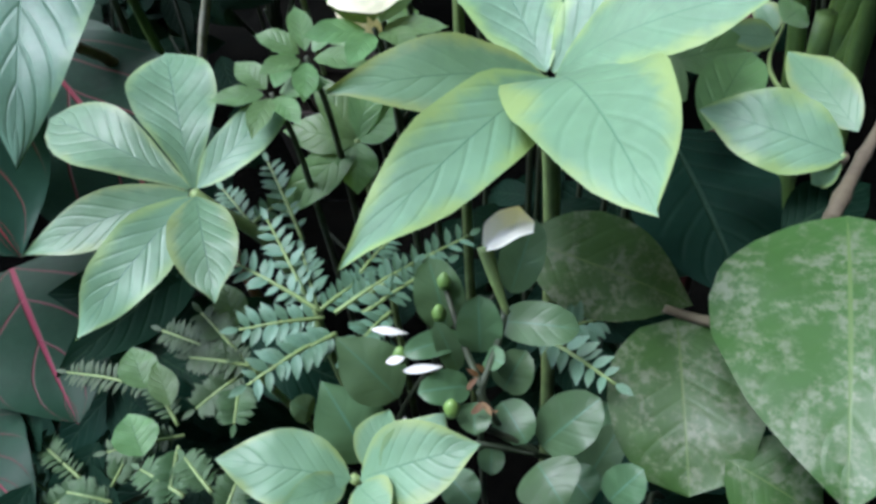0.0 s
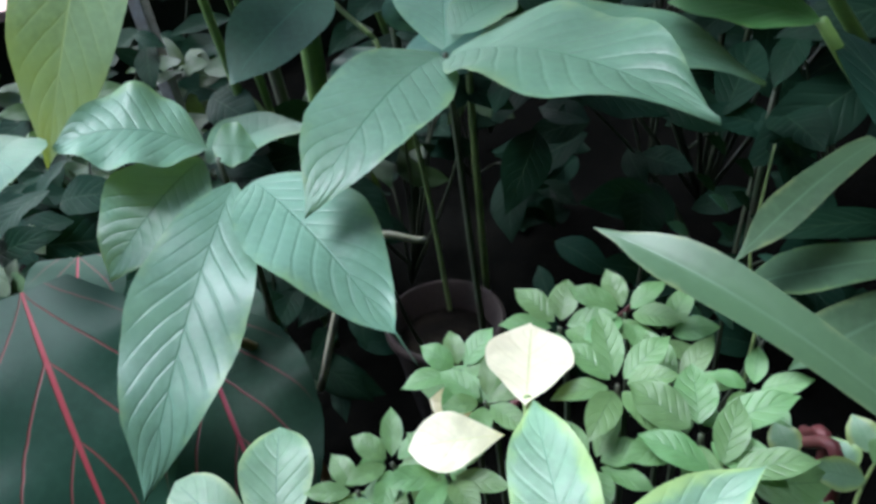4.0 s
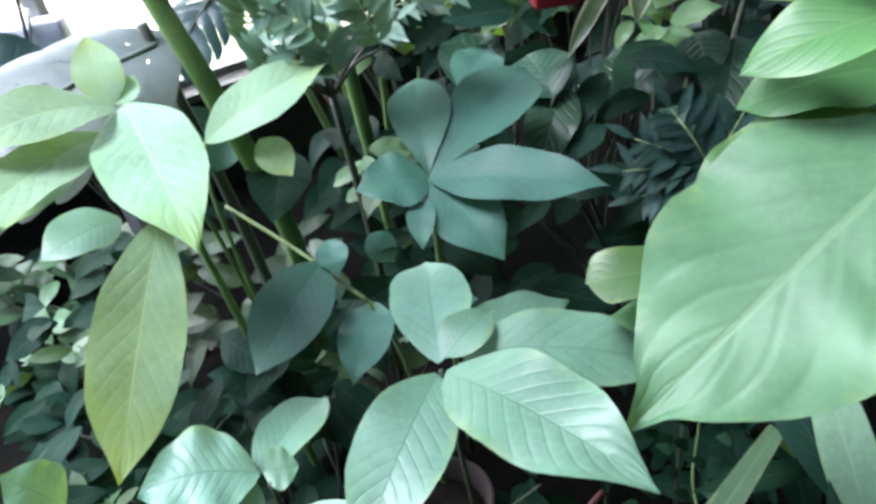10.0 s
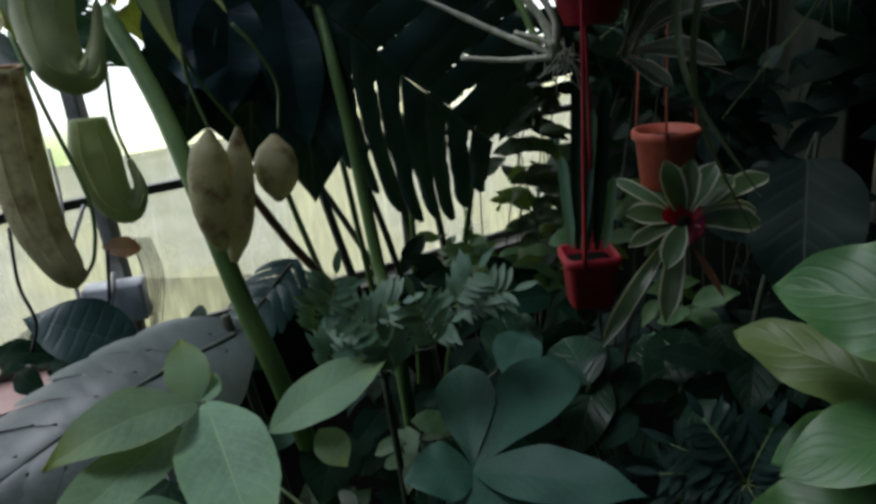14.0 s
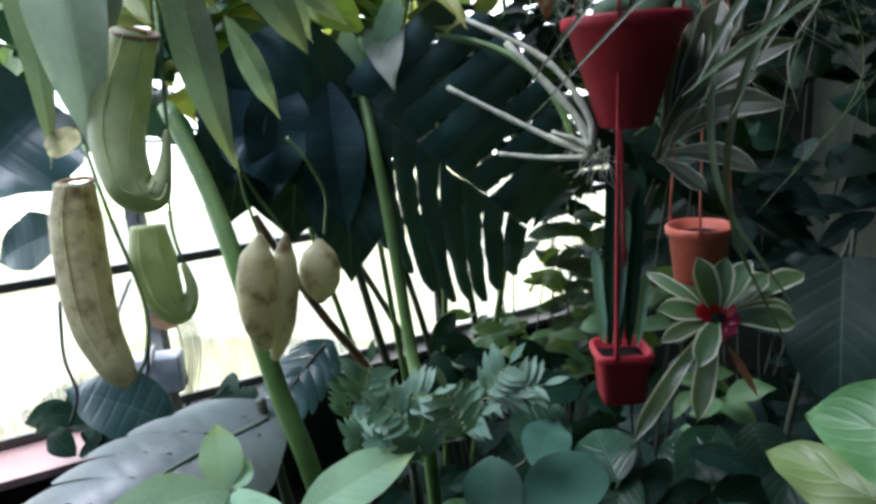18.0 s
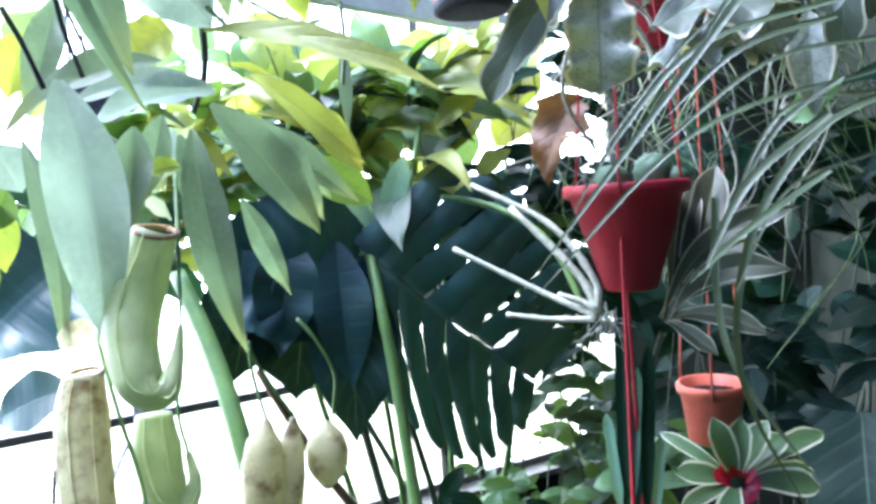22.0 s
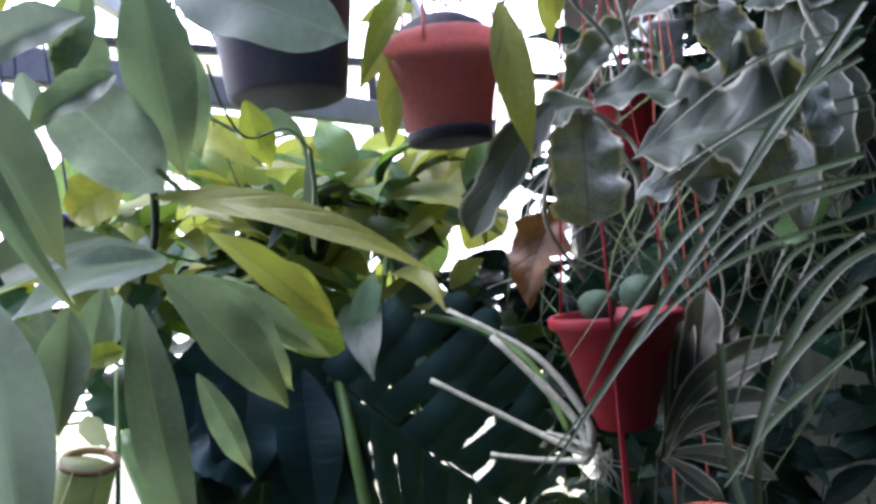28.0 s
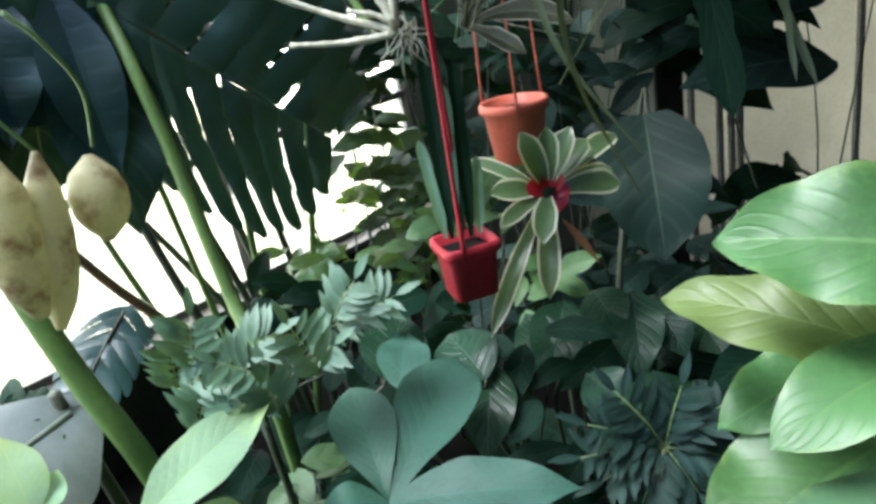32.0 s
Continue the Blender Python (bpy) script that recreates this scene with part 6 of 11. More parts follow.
leaf(oval_shrub, (-0.438, 0.966, 0.742), (-0.447, 0.925, 0.718), 0.051, (0.275, -0.519, 0.81), "teal", "acute")
leaf(oval_shrub, (-0.277, 0.999, 0.553), (-0.239, 0.983, 0.51), 0.053, (0.457, -0.624, 0.634), "teal", "ovate")
stem(oval_shrub, [(-0.435, 0.898, 0.679), (-0.336, 0.859, 0.63), (-0.239, 0.826, 0.561)], 0.0022, 0.0030, PETIOLE, "twig")
stem(oval_shrub, [(-0.239, 0.826, 0.561), (-0.215, 0.86, 0.4), (-0.187, 0.85, 0.03)], 0.0030, 0.0040, PETIOLE, "stem")

# ---- strap leaves and broad leaves ----
strap_plant = thing("strap_leaf_plant", (0.33, 0.42, 0.05), "clump of long grey-green strap leaves", "plant")
leaf(strap_plant, (0.204, 0.341, 0.524), (0.024, 0.42, 0.598), 0.032, (0.17, -0.44, 0.88), "strap", "strap", sag=0.1, fold=0.25)
leaf(strap_plant, (0.253, 0.623, 0.514), (0.227, 0.622, 0.554), 0.024, (0.53, -0.78, 0.34), "strap", "strap")
leaf(strap_plant, (0.227, 0.621, 0.552), (0.11, 0.466, 0.543), 0.026, (0.12, -0.15, 0.98), "strap", "strap")
leaf(strap_plant, (0.288, 0.574, 0.479), (0.115, 0.488, 0.503), 0.036, (0.25, -0.23, 0.94), "strap", "strap")
leaf(strap_plant, (0.265, 0.534, 0.472), (0.152, 0.445, 0.474), 0.046, (0.14, -0.16, 0.98), "strap", "strap")
leaf(strap_plant, (0.296, 0.529, 0.503), (0.197, 0.739, 0.603), 0.048, (-0.16, -0.49, 0.86), "dark", "lance")
leaf(strap_plant, (0.285, 0.462, 0.507), (0.26, 0.706, 0.637), 0.048, (-0.2, -0.47, 0.86), "lime", "lance")
leaf(strap_plant, (0.246, 0.37, 0.48), (0.247, 0.542, 0.58), 0.042, (-0.19, -0.49, 0.85), "dark", "lance")
leaf(strap_plant, (0.184, 0.348, 0.539), (0.199, 0.396, 0.557), 0.037, (-0.15, -0.3, 0.94), "dark", "lance")
leaf(strap_plant, (0.277, 0.641, 0.465), (0.147, 0.604, 0.468), 0.031, (0.13, -0.37, 0.92), "dark", "lance")
stem(strap_plant, [(0.28, 0.5, 0.4), (0.3, 0.49, 0.2), (0.33, 0.42, 0.05)], 0.0080, 0.0140, STEM, "sheath")
stem(strap_plant, [(0.3, 0.36, 0.42), (0.32, 0.35, 0.21), (0.33, 0.42, 0.05)], 0.0080, 0.0140, STEM, "sheath")
stem(strap_plant, [(0.36, 0.6, 0.5), (0.38, 0.59, 0.25), (0.33, 0.42, 0.05)], 0.0080, 0.0140, STEM, "sheath")
broad_plant = thing("broad_leaf_plant", (0.42, 0.72, 0.03), "plant with huge glossy wavy-edged green leaves", "plant")
leaf(broad_plant, (0.263, 0.572, 0.895), (0.061, 0.427, 0.778), 0.172, (-0.157, -0.479, 0.864), "waxy", "paddle", sag=0.05, fold=0.1, wave=0.05, curl=0.03, teeth=0.02, ripple=0.05, pleats=6, nu=72, nv=24)
leaf(broad_plant, (0.319, 0.713, 0.82), (0.129, 0.665, 0.764), 0.150, (-0.166, -0.399, 0.902), "calla", "bluff", sag=0.08, wave=0.05, nu=48, nv=20)
leaf(broad_plant, (0.345, 0.795, 0.852), (0.183, 0.754, 0.84), 0.087, (0.031, -0.394, 0.918), "calla", "bluff", sag=0.1, wave=0.05, nu=40, nv=16)
leaf(broad_plant, (0.163, 0.714, 0.68), (0.043, 0.68, 0.699), 0.062, (0.229, -0.293, 0.928), "calla", "tongue", sag=0.1, wave=0.04)
leaf(broad_plant, (0.187, 0.698, 0.618), (0.067, 0.704, 0.634), 0.062, (0.108, -0.346, 0.932), "calla", "acute", sag=0.06)
leaf(broad_plant, (0.332, 0.613, 1.04), (0.16, 0.707, 1.058), 0.117, (-0.226, -0.567, 0.792), "calla", "bluff", sag=0.08, fold=0.2, wave=0.04, nu=48, nv=20)
leaf(broad_plant, (0.298, 0.657, 0.948), (0.149, 0.79, 0.974), 0.083, (-0.247, -0.45, 0.858), "sunlit", "bluff", sag=0.08, wave=0.06, nu=40, nv=16)
leaf(broad_plant, (0.29, 0.628, 0.972), (0.144, 0.599, 0.942), 0.075, (0.032, -0.245, 0.969), "calla", "bluff", sag=0.08, wave=0.05, nu=48, nv=20)
stem(broad_plant, [(0.263, 0.572, 0.895), (0.422, 0.665, 0.499), (0.42, 0.72, 0.03)], 0.0050, 0.0100, STEM, "petiole")
stem(broad_plant, [(0.319, 0.713, 0.82), (0.42, 0.746, 0.475), (0.42, 0.72, 0.03)], 0.0050, 0.0100, STEM, "petiole")
stem(broad_plant, [(0.332, 0.613, 1.04), (0.426, 0.696, 0.585), (0.42, 0.72, 0.03)], 0.0050, 0.0100, STEM, "petiole")
stem(broad_plant, [(0.29, 0.628, 0.972), (0.416, 0.701, 0.566), (0.42, 0.72, 0.03)], 0.0050, 0.0100, STEM, "petiole")
stem(broad_plant, [(0.298, 0.657, 0.948), (0.409, 0.719, 0.539), (0.42, 0.72, 0.03)], 0.0050, 0.0100, STEM, "petiole")
stem(broad_plant, [(0.345, 0.795, 0.852), (0.433, 0.787, 0.491), (0.42, 0.72, 0.03)], 0.0050, 0.0100, STEM, "petiole")
stem(broad_plant, [(0.163, 0.714, 0.68), (0.342, 0.747, 0.405), (0.42, 0.72, 0.03)], 0.0050, 0.0100, STEM, "petiole")
stem(broad_plant, [(0.187, 0.698, 0.618), (0.353, 0.739, 0.374), (0.42, 0.72, 0.03)], 0.0050, 0.0100, STEM, "petiole")

# ---- pitcher vine ----
pitcher_vine = thing("pitcher_vine", (-0.38, 0.753, 2.3), "climbing pitcher plant with hanging green pitchers", "pitcher plant")
stem(pitcher_vine, [(-0.379, 0.725, 2.35), (-0.379, 0.725, 1.809), (-0.389, 0.753, 1.688), (-0.402, 0.78, 1.58), (-0.421, 0.78, 1.529)], 0.0060, 0.0030, STEM_DARK, "stem")
leaf(pitcher_vine, (-0.424, 0.593, 1.535), (-0.405, 0.59, 1.316), 0.058, (0.632, -0.772, 0.064), "vine_pale", "drape", fold=0.5, wave=0.07, sag=0.07, side=0.03, twist=0.3, teeth=0.0, nu=36, nv=12)
leaf(pitcher_vine, (-0.385, 0.764, 1.547), (-0.464, 0.659, 1.502), 0.042, (0.51, -0.631, 0.584), "vine_pale", "drape", fold=0.5, wave=0.07, sag=0.1, twist=0.5, teeth=0.0, nu=36, nv=12)
leaf(pitcher_vine, (-0.387, 0.762, 1.55), (-0.515, 0.702, 1.534), 0.033, (0.261, -0.729, 0.633), "vine_pale", "drape", fold=0.5, wave=0.07, sag=0.12, twist=-0.4, teeth=0.0, nu=36, nv=12)
leaf(pitcher_vine, (-0.391, 0.763, 1.534), (-0.325, 0.862, 1.393), 0.052, (0.785, -0.616, -0.063), "pitcher", "drape", fold=0.5, wave=0.07, sag=0.08, twist=0.3, teeth=0.0, nu=36, nv=12)
leaf(pitcher_vine, (-0.41, 0.756, 1.51), (-0.368, 0.752, 1.278), 0.043, (0.504, -0.857, 0.106), "pitcher", "drape", fold=0.5, wave=0.07, sag=0.07, side=-0.03, twist=0.25, teeth=0.0, nu=36, nv=12)
leaf(pitcher_vine, (-0.498, 0.631, 1.497), (-0.468, 0.615, 1.307), 0.024, (0.655, -0.737, 0.165), "pitcher", "drape", fold=0.5, wave=0.07, sag=0.07, side=0.05, twist=-0.3, teeth=0.0, nu=36, nv=12)
leaf(pitcher_vine, (-0.443, 0.71, 1.511), (-0.454, 0.699, 1.408), 0.040, (0.563, -0.826, 0.03), "pitcher", "drape", fold=0.5, wave=0.07, sag=0.07, twist=0.6, teeth=0.0, nu=36, nv=12)
leaf(pitcher_vine, (-0.374, 0.733, 1.598), (-0.135, 0.715, 1.51), 0.029, (0.156, -0.793, 0.589), "yellow", "drape", fold=0.3, wave=0.05, sag=0.06, side=0.03, twist=0.35)
leaf(pitcher_vine, (-0.374, 0.822, 1.571), (-0.28, 0.887, 1.464), 0.035, (0.69, -0.701, 0.18), "yellow", "drape", fold=0.5, wave=0.07, sag=0.1, curl=0.12, twist=0.7, teeth=0.0, nu=36, nv=12)
leaf(pitcher_vine, (-0.4, 0.826, 1.438), (-0.37, 0.871, 1.323), 0.028, (0.571, -0.805, -0.16), "pitcher", "drape", fold=0.5, wave=0.07, sag=0.07, twist=0.8, teeth=0.0, nu=36, nv=12)
leaf(pitcher_vine, (-0.434, 0.855, 1.534), (-0.315, 0.972, 1.428), 0.045, (0.765, -0.62, 0.173), "pitcher", "drape", fold=0.5, wave=0.07, sag=0.07, twist=0.2, teeth=0.0, nu=36, nv=12)
leaf(pitcher_vine, (-0.42, 0.743, 1.473), (-0.439, 0.707, 1.463), 0.023, (0.726, -0.524, 0.446), "yellow", "drape", fold=0.5, wave=0.07, sag=0.07, teeth=0.0, nu=36, nv=12)
leaf(pitcher_vine, (-0.442, 0.757, 1.527), (-0.467, 0.75, 1.443), 0.032, (0.498, -0.864, -0.079), "pitcher", "drape", fold=0.5, wave=0.07, sag=0.07, twist=-0.6, teeth=0.0, nu=36, nv=12)
leaf(pitcher_vine, (-0.43, 0.837, 1.513), (-0.383, 0.911, 1.464), 0.043, (0.884, -0.397, 0.246), "pitcher", "drape", fold=0.5, wave=0.07, sag=0.07, teeth=0.0, nu=36, nv=12)
leaf(pitcher_vine, (-0.453, 0.801, 1.512), (-0.432, 0.842, 1.351), 0.040, (0.562, -0.816, -0.135), "pitcher", "drape", fold=0.5, wave=0.07, sag=0.07, twist=0.5, teeth=0.0, nu=36, nv=12)
leaf(pitcher_vine, (-0.526, 0.736, 1.516), (-0.513, 0.755, 1.394), 0.045, (0.648, -0.76, -0.05), "pitcher", "drape", fold=0.5, wave=0.07, sag=0.07, twist=0.3, teeth=0.0, nu=36, nv=12)
leaf(pitcher_vine, (-0.313, 0.694, 1.755), (-0.186, 0.705, 1.694), 0.070, (0.15, -0.979, 0.136), "vine_pale", "bluff", fold=0.2, wave=0.07, sag=0.08)
leaf(pitcher_vine, (-0.42, 0.687, 1.685), (-0.37, 0.744, 1.603), 0.072, (0.625, -0.767, -0.144), "vine_pale", "bluff", fold=0.12, wave=0.07, sag=0.05, twist=0.3)
leaf(pitcher_vine, (-0.362, 0.716, 1.782), (-0.368, 0.776, 1.616), 0.058, (0.47, -0.824, -0.317), "pitcher", "drape", fold=0.5, wave=0.07, sag=0.07, twist=0.2, teeth=0.0, nu=36, nv=12)
leaf(pitcher_vine, (-0.41, 0.57, 1.665), (-0.364, 0.621, 1.503), 0.017, (0.623, -0.779, -0.067), "pitcher", "drape", fold=0.5, wave=0.07, sag=0.07, side=-0.05, twist=0.5, teeth=0.0, nu=36, nv=12)
leaf(pitcher_vine, (-0.39, 0.684, 1.737), (-0.459, 0.621, 1.675), 0.035, (0.513, -0.816, 0.266), "vine_pale", "drape", fold=0.5, wave=0.07, sag=0.14, twist=-0.3, teeth=0.0, nu=36, nv=12)
leaf(pitcher_vine, (-0.383, 0.707, 1.697), (-0.435, 0.665, 1.648), 0.032, (0.501, -0.842, 0.201), "pitcher", "drape", fold=0.5, wave=0.07, sag=0.07, twist=0.5, teeth=0.0, nu=36, nv=12)
leaf(pitcher_vine, (-0.409, 0.715, 1.779), (-0.448, 0.727, 1.698), 0.035, (0.466, -0.816, -0.342), "pitcher", "drape", fold=0.5, wave=0.07, sag=0.07, twist=0.3, teeth=0.0, nu=36, nv=12)
leaf(pitcher_vine, (-0.404, 0.707, 1.568), (-0.474, 0.582, 1.494), 0.035, (0.436, -0.627, 0.646), "pitcher", "drape", fold=0.5, wave=0.07, sag=0.12, twist=0.4, teeth=0.0, nu=36, nv=12)
leaf(pitcher_vine, (-0.344, 0.878, 1.544), (-0.29, 0.922, 1.46), 0.040, (0.674, -0.737, 0.041), "yellow", "drape", fold=0.5, wave=0.07, sag=0.07, curl=0.1, twist=0.6, teeth=0.0, nu=36, nv=12)
leaf(pitcher_vine, (-0.395, 0.81, 1.531), (-0.326, 0.885, 1.406), 0.052, (0.719, -0.695, -0.022), "pitcher", "drape", fold=0.5, wave=0.07, sag=0.07, twist=0.2, teeth=0.0, nu=36, nv=12)
leaf(pitcher_vine, (-0.399, 0.91, 1.524), (-0.355, 0.983, 1.435), 0.037, (0.784, -0.61, -0.118), "pitcher", "drape", fold=0.5, wave=0.07, sag=0.07, twist=0.4, teeth=0.0, nu=36, nv=12)
leaf(pitcher_vine, (-0.477, 0.665, 1.624), (-0.492, 0.633, 1.513), 0.032, (0.661, -0.74, 0.125), "pitcher", "drape", fold=0.5, wave=0.07, sag=0.07, twist=0.3, teeth=0.0, nu=36, nv=12)
leaf(pitcher_vine, (-0.565, 0.699, 1.698), (-0.522, 0.742, 1.683), 0.040, (0.72, -0.603, 0.344), "pitcher", "drape", fold=0.5, wave=0.07, sag=0.07, teeth=0.0, nu=36, nv=12)
leaf(pitcher_vine, (-0.578, 0.74, 1.622), (-0.602, 0.731, 1.556), 0.052, (0.568, -0.818, -0.094), "yellow", "drape", fold=0.5, wave=0.07, sag=0.07, teeth=0.0, nu=36, nv=12)
leaf(pitcher_vine, (-0.454, 0.807, 1.628), (-0.505, 0.804, 1.597), 0.054, (0.085, -0.995, -0.047), "yellow", "bluff", fold=0.3, wave=0.07, sag=0.07)
leaf(pitcher_vine, (-0.384, 0.779, 1.764), (-0.376, 0.825, 1.641), 0.056, (0.473, -0.835, -0.282), "pitcher", "drape", fold=0.3, wave=0.06, sag=0.06, teeth=0.0, nu=36, nv=12)
leaf(pitcher_vine, (-0.434, 0.597, 1.68), (-0.38, 0.627, 1.539), 0.051, (0.605, -0.794, 0.062), "pitcher", "drape", fold=0.4, wave=0.05, sag=0.1, teeth=0.0, nu=36, nv=12)
leaf(pitcher_vine, (-0.417, 0.73, 1.744), (-0.444, 0.732, 1.694), 0.045, (0.511, -0.803, -0.306), "pitcher", "bluff", fold=0.3, wave=0.06, sag=0.06, teeth=0.0)
leaf(pitcher_vine, (-0.438, 0.67, 1.696), (-0.439, 0.685, 1.653), 0.021, (0.628, -0.73, -0.271), "vine_pale", "drape", fold=0.6, wave=0.06, sag=0.06, teeth=0.0)
leaf(pitcher_vine, (-0.5, 0.7, 1.809), (-0.504, 0.722, 1.763), 0.042, (0.616, -0.688, -0.383), "yellow", "bluff", fold=0.3, sag=0.06, teeth=0.0)
leaf(pitcher_vine, (-0.36, 0.87, 1.673), (-0.301, 0.931, 1.655), 0.040, (0.656, -0.465, 0.595), "pitcher", "drape", fold=0.5, sag=0.25, teeth=0.0)
leaf(pitcher_vine, (-0.337, 0.85, 1.701), (-0.332, 0.891, 1.638), 0.034, (0.439, -0.772, -0.46), "yellow", "drape", fold=0.4, sag=0.06, teeth=0.0)
stem(pitcher_vine, [(-0.445, 0.652, 1.723), (-0.463, 0.657, 1.676), (-0.472, 0.664, 1.633), (-0.465, 0.683, 1.576)], 0.0014, 0.0020, STEM_DARK, "twig", sides=6)
stem(pitcher_vine, [(-0.337, 0.775, 1.718), (-0.333, 0.788, 1.684), (-0.326, 0.822, 1.658), (-0.297, 0.853, 1.669), (-0.284, 0.884, 1.65)], 0.0016, 0.0012, PETIOLE, "tendril", sides=6)
stem(pitcher_vine, [(-0.286, 0.883, 1.65), (-0.287, 0.891, 1.61), (-0.295, 0.894, 1.562)], 0.0028, 0.0024, PETIOLE, "tendril", sides=6)
stem(pitcher_vine, [(-0.377, 0.734, 1.629), (-0.355, 0.741, 1.604), (-0.339, 0.74, 1.588)], 0.0030, 0.0020, PETIOLE, "petiole", sides=6)
stem(pitcher_vine, [(-0.409, 0.527, 1.573), (-0.405, 0.539, 1.549), (-0.401, 0.55, 1.519)], 0.0022, 0.0022, STEM_DARK, "twig", sides=6)
stem(pitcher_vine, [(-0.394, 0.562, 1.588), (-0.395, 0.57, 1.562), (-0.392, 0.581, 1.531)], 0.0022, 0.0020, STEM_DARK, "twig", sides=6)
leaf(pitcher_vine, (-0.655, 0.75, 1.455), (-0.652, 0.757, 1.376), 0.043, (0.7, -0.713, -0.04), "yellow", "drape", fold=0.3, sag=0.08, teeth=0.0)
leaf(pitcher_vine, (-0.685, 0.752, 1.409), (-0.685, 0.75, 1.329), 0.044, (0.71, -0.704, 0.01), "yellow", "drape", fold=0.3, sag=0.08, teeth=0.0)
leaf(pitcher_vine, (-0.643, 0.76, 1.466), (-0.663, 0.745, 1.42), 0.044, (0.614, -0.789, -0.014), "sunlit", "drape", fold=0.3, sag=0.08, teeth=0.0)
leaf(pitcher_vine, (-0.609, 0.715, 1.509), (-0.598, 0.734, 1.46), 0.055, (0.741, -0.666, -0.085), "vine_pale", "drape", fold=0.3, sag=0.1, teeth=0.0)
leaf(pitcher_vine, (-0.528, 0.782, 1.518), (-0.518, 0.789, 1.418), 0.041, (0.59, -0.807, -0.003), "pitcher", "drape", fold=0.5, sag=0.1, teeth=0.0)
leaf(pitcher_vine, (-0.471, 0.82, 1.521), (-0.499, 0.811, 1.459), 0.034, (0.505, -0.856, -0.11), "vine_pale", "drape", fold=0.4, sag=0.1, teeth=0.0)
leaf(pitcher_vine, (-0.396, 0.979, 1.476), (-0.322, 1.063, 1.428), 0.059, (0.784, -0.603, 0.145), "sunlit", "bluff", fold=0.3, sag=0.1, teeth=0.0)
pitcher(pitcher_vine, [(-0.368, 0.618, 1.41), (-0.381, 0.608, 1.368), (-0.381, 0.591, 1.329), (-0.367, 0.579, 1.295), (-0.35, 0.582, 1.287), (-0.344, 0.591, 1.305), (-0.343, 0.602, 1.335)], [0.0171, 0.0221, 0.0211, 0.0181, 0.0120, 0.0060, 0.0025], PITCHER, 0.0164, ((-0.363, 0.632, 1.423), (-0.37, 0.611, 1.43), 0.028, (0.76, -0.06, 0.64)), [(-0.343, 0.602, 1.335), (-0.35, 0.616, 1.366), (-0.362, 0.639, 1.402), (-0.382, 0.676, 1.462)], "plump green pitcher with a brown lip", True)
pitcher(pitcher_vine, [(-0.452, 0.62, 1.293), (-0.453, 0.614, 1.26), (-0.446, 0.603, 1.213), (-0.435, 0.593, 1.171), (-0.416, 0.587, 1.136), (-0.405, 0.588, 1.124)], [0.0164, 0.0219, 0.0219, 0.0197, 0.0142, 0.0077], PITCHER_OLD, 0.0146, ((-0.455, 0.623, 1.318), (-0.459, 0.615, 1.339), 0.034, (0.92, -0.39, 0.02)), [(-0.405, 0.588, 1.124), (-0.396, 0.599, 1.144), (-0.401, 0.615, 1.188), (-0.439, 0.639, 1.263), (-0.47, 0.662, 1.322)], "long yellowing pitcher with a dark lip", True)
pitcher(pitcher_vine, [(-0.418, 0.662, 1.246), (-0.416, 0.658, 1.216), (-0.407, 0.654, 1.179), (-0.393, 0.655, 1.165), (-0.385, 0.665, 1.181), (-0.394, 0.672, 1.206)], [0.0154, 0.0213, 0.0177, 0.0118, 0.0059, 0.0030], PITCHER, 0.0000, None, [(-0.394, 0.672, 1.206), (-0.409, 0.685, 1.241), (-0.409, 0.695, 1.304)], "half-hidden green pitcher", True)
pitcher(pitcher_vine, [(-0.338, 0.72, 1.222), (-0.342, 0.713, 1.187), (-0.342, 0.706, 1.143), (-0.338, 0.701, 1.108)], [0.0025, 0.0165, 0.0201, 0.0194, 0.0144, 0.0050], PITCHER_OLD, 0.0000, None, [(-0.338, 0.72, 1.222), (-0.35, 0.724, 1.263), (-0.349, 0.719, 1.298)], "withered flat pitcher", False)
pitcher(pitcher_vine, [(-0.321, 0.744, 1.218), (-0.326, 0.736, 1.173), (-0.331, 0.726, 1.124), (-0.338, 0.719, 1.09)], [0.0022, 0.0128, 0.0168, 0.0161, 0.0116, 0.0039], PITCHER_OLD, 0.0000, None, [(-0.321, 0.744, 1.218), (-0.344, 0.735, 1.261), (-0.349, 0.718, 1.292)], "withered narrow pitcher", False)
pitcher(pitcher_vine, [(-0.296, 0.769, 1.205), (-0.297, 0.765, 1.182), (-0.297, 0.761, 1.156), (-0.298, 0.758, 1.139)], [0.0030, 0.0170, 0.0219, 0.0206, 0.0133, 0.0033], PITCHER_OLD, 0.0000, None, [(-0.291, 0.771, 1.21), (-0.285, 0.77, 1.252), (-0.298, 0.762, 1.289), (-0.316, 0.761, 1.312)], "short ripening pitcher", False)

# ---- slotted-leaf plants ----
slotted_plant = thing("slotted_leaf_plant", (-0.52, 1.98, 0.03), "tall plant with dark green slotted leaves on thick green stalks", "plant")
slotted_leaf(slotted_plant, (-0.466, 1.473, 1.326), (-0.18, 1.614, 1.037), 0.569, (0.278, -0.943, -0.185), "monstera", lobes=8, droop=0.3, seed=3, lags=(0.14, 0.72), gaps=(0.72, 0.86), bulge=0.012, solid=1)
leaf(slotted_plant, (-0.479, 1.479, 1.32), (-0.778, 1.362, 1.314), 0.298, (0.363, -0.93, 0.065), "monstera", "bluff", sag=0.12, fold=0.25, wave=0.13, ripple=0.22, pleats=6, teeth=0.1, nu=72, nv=24)
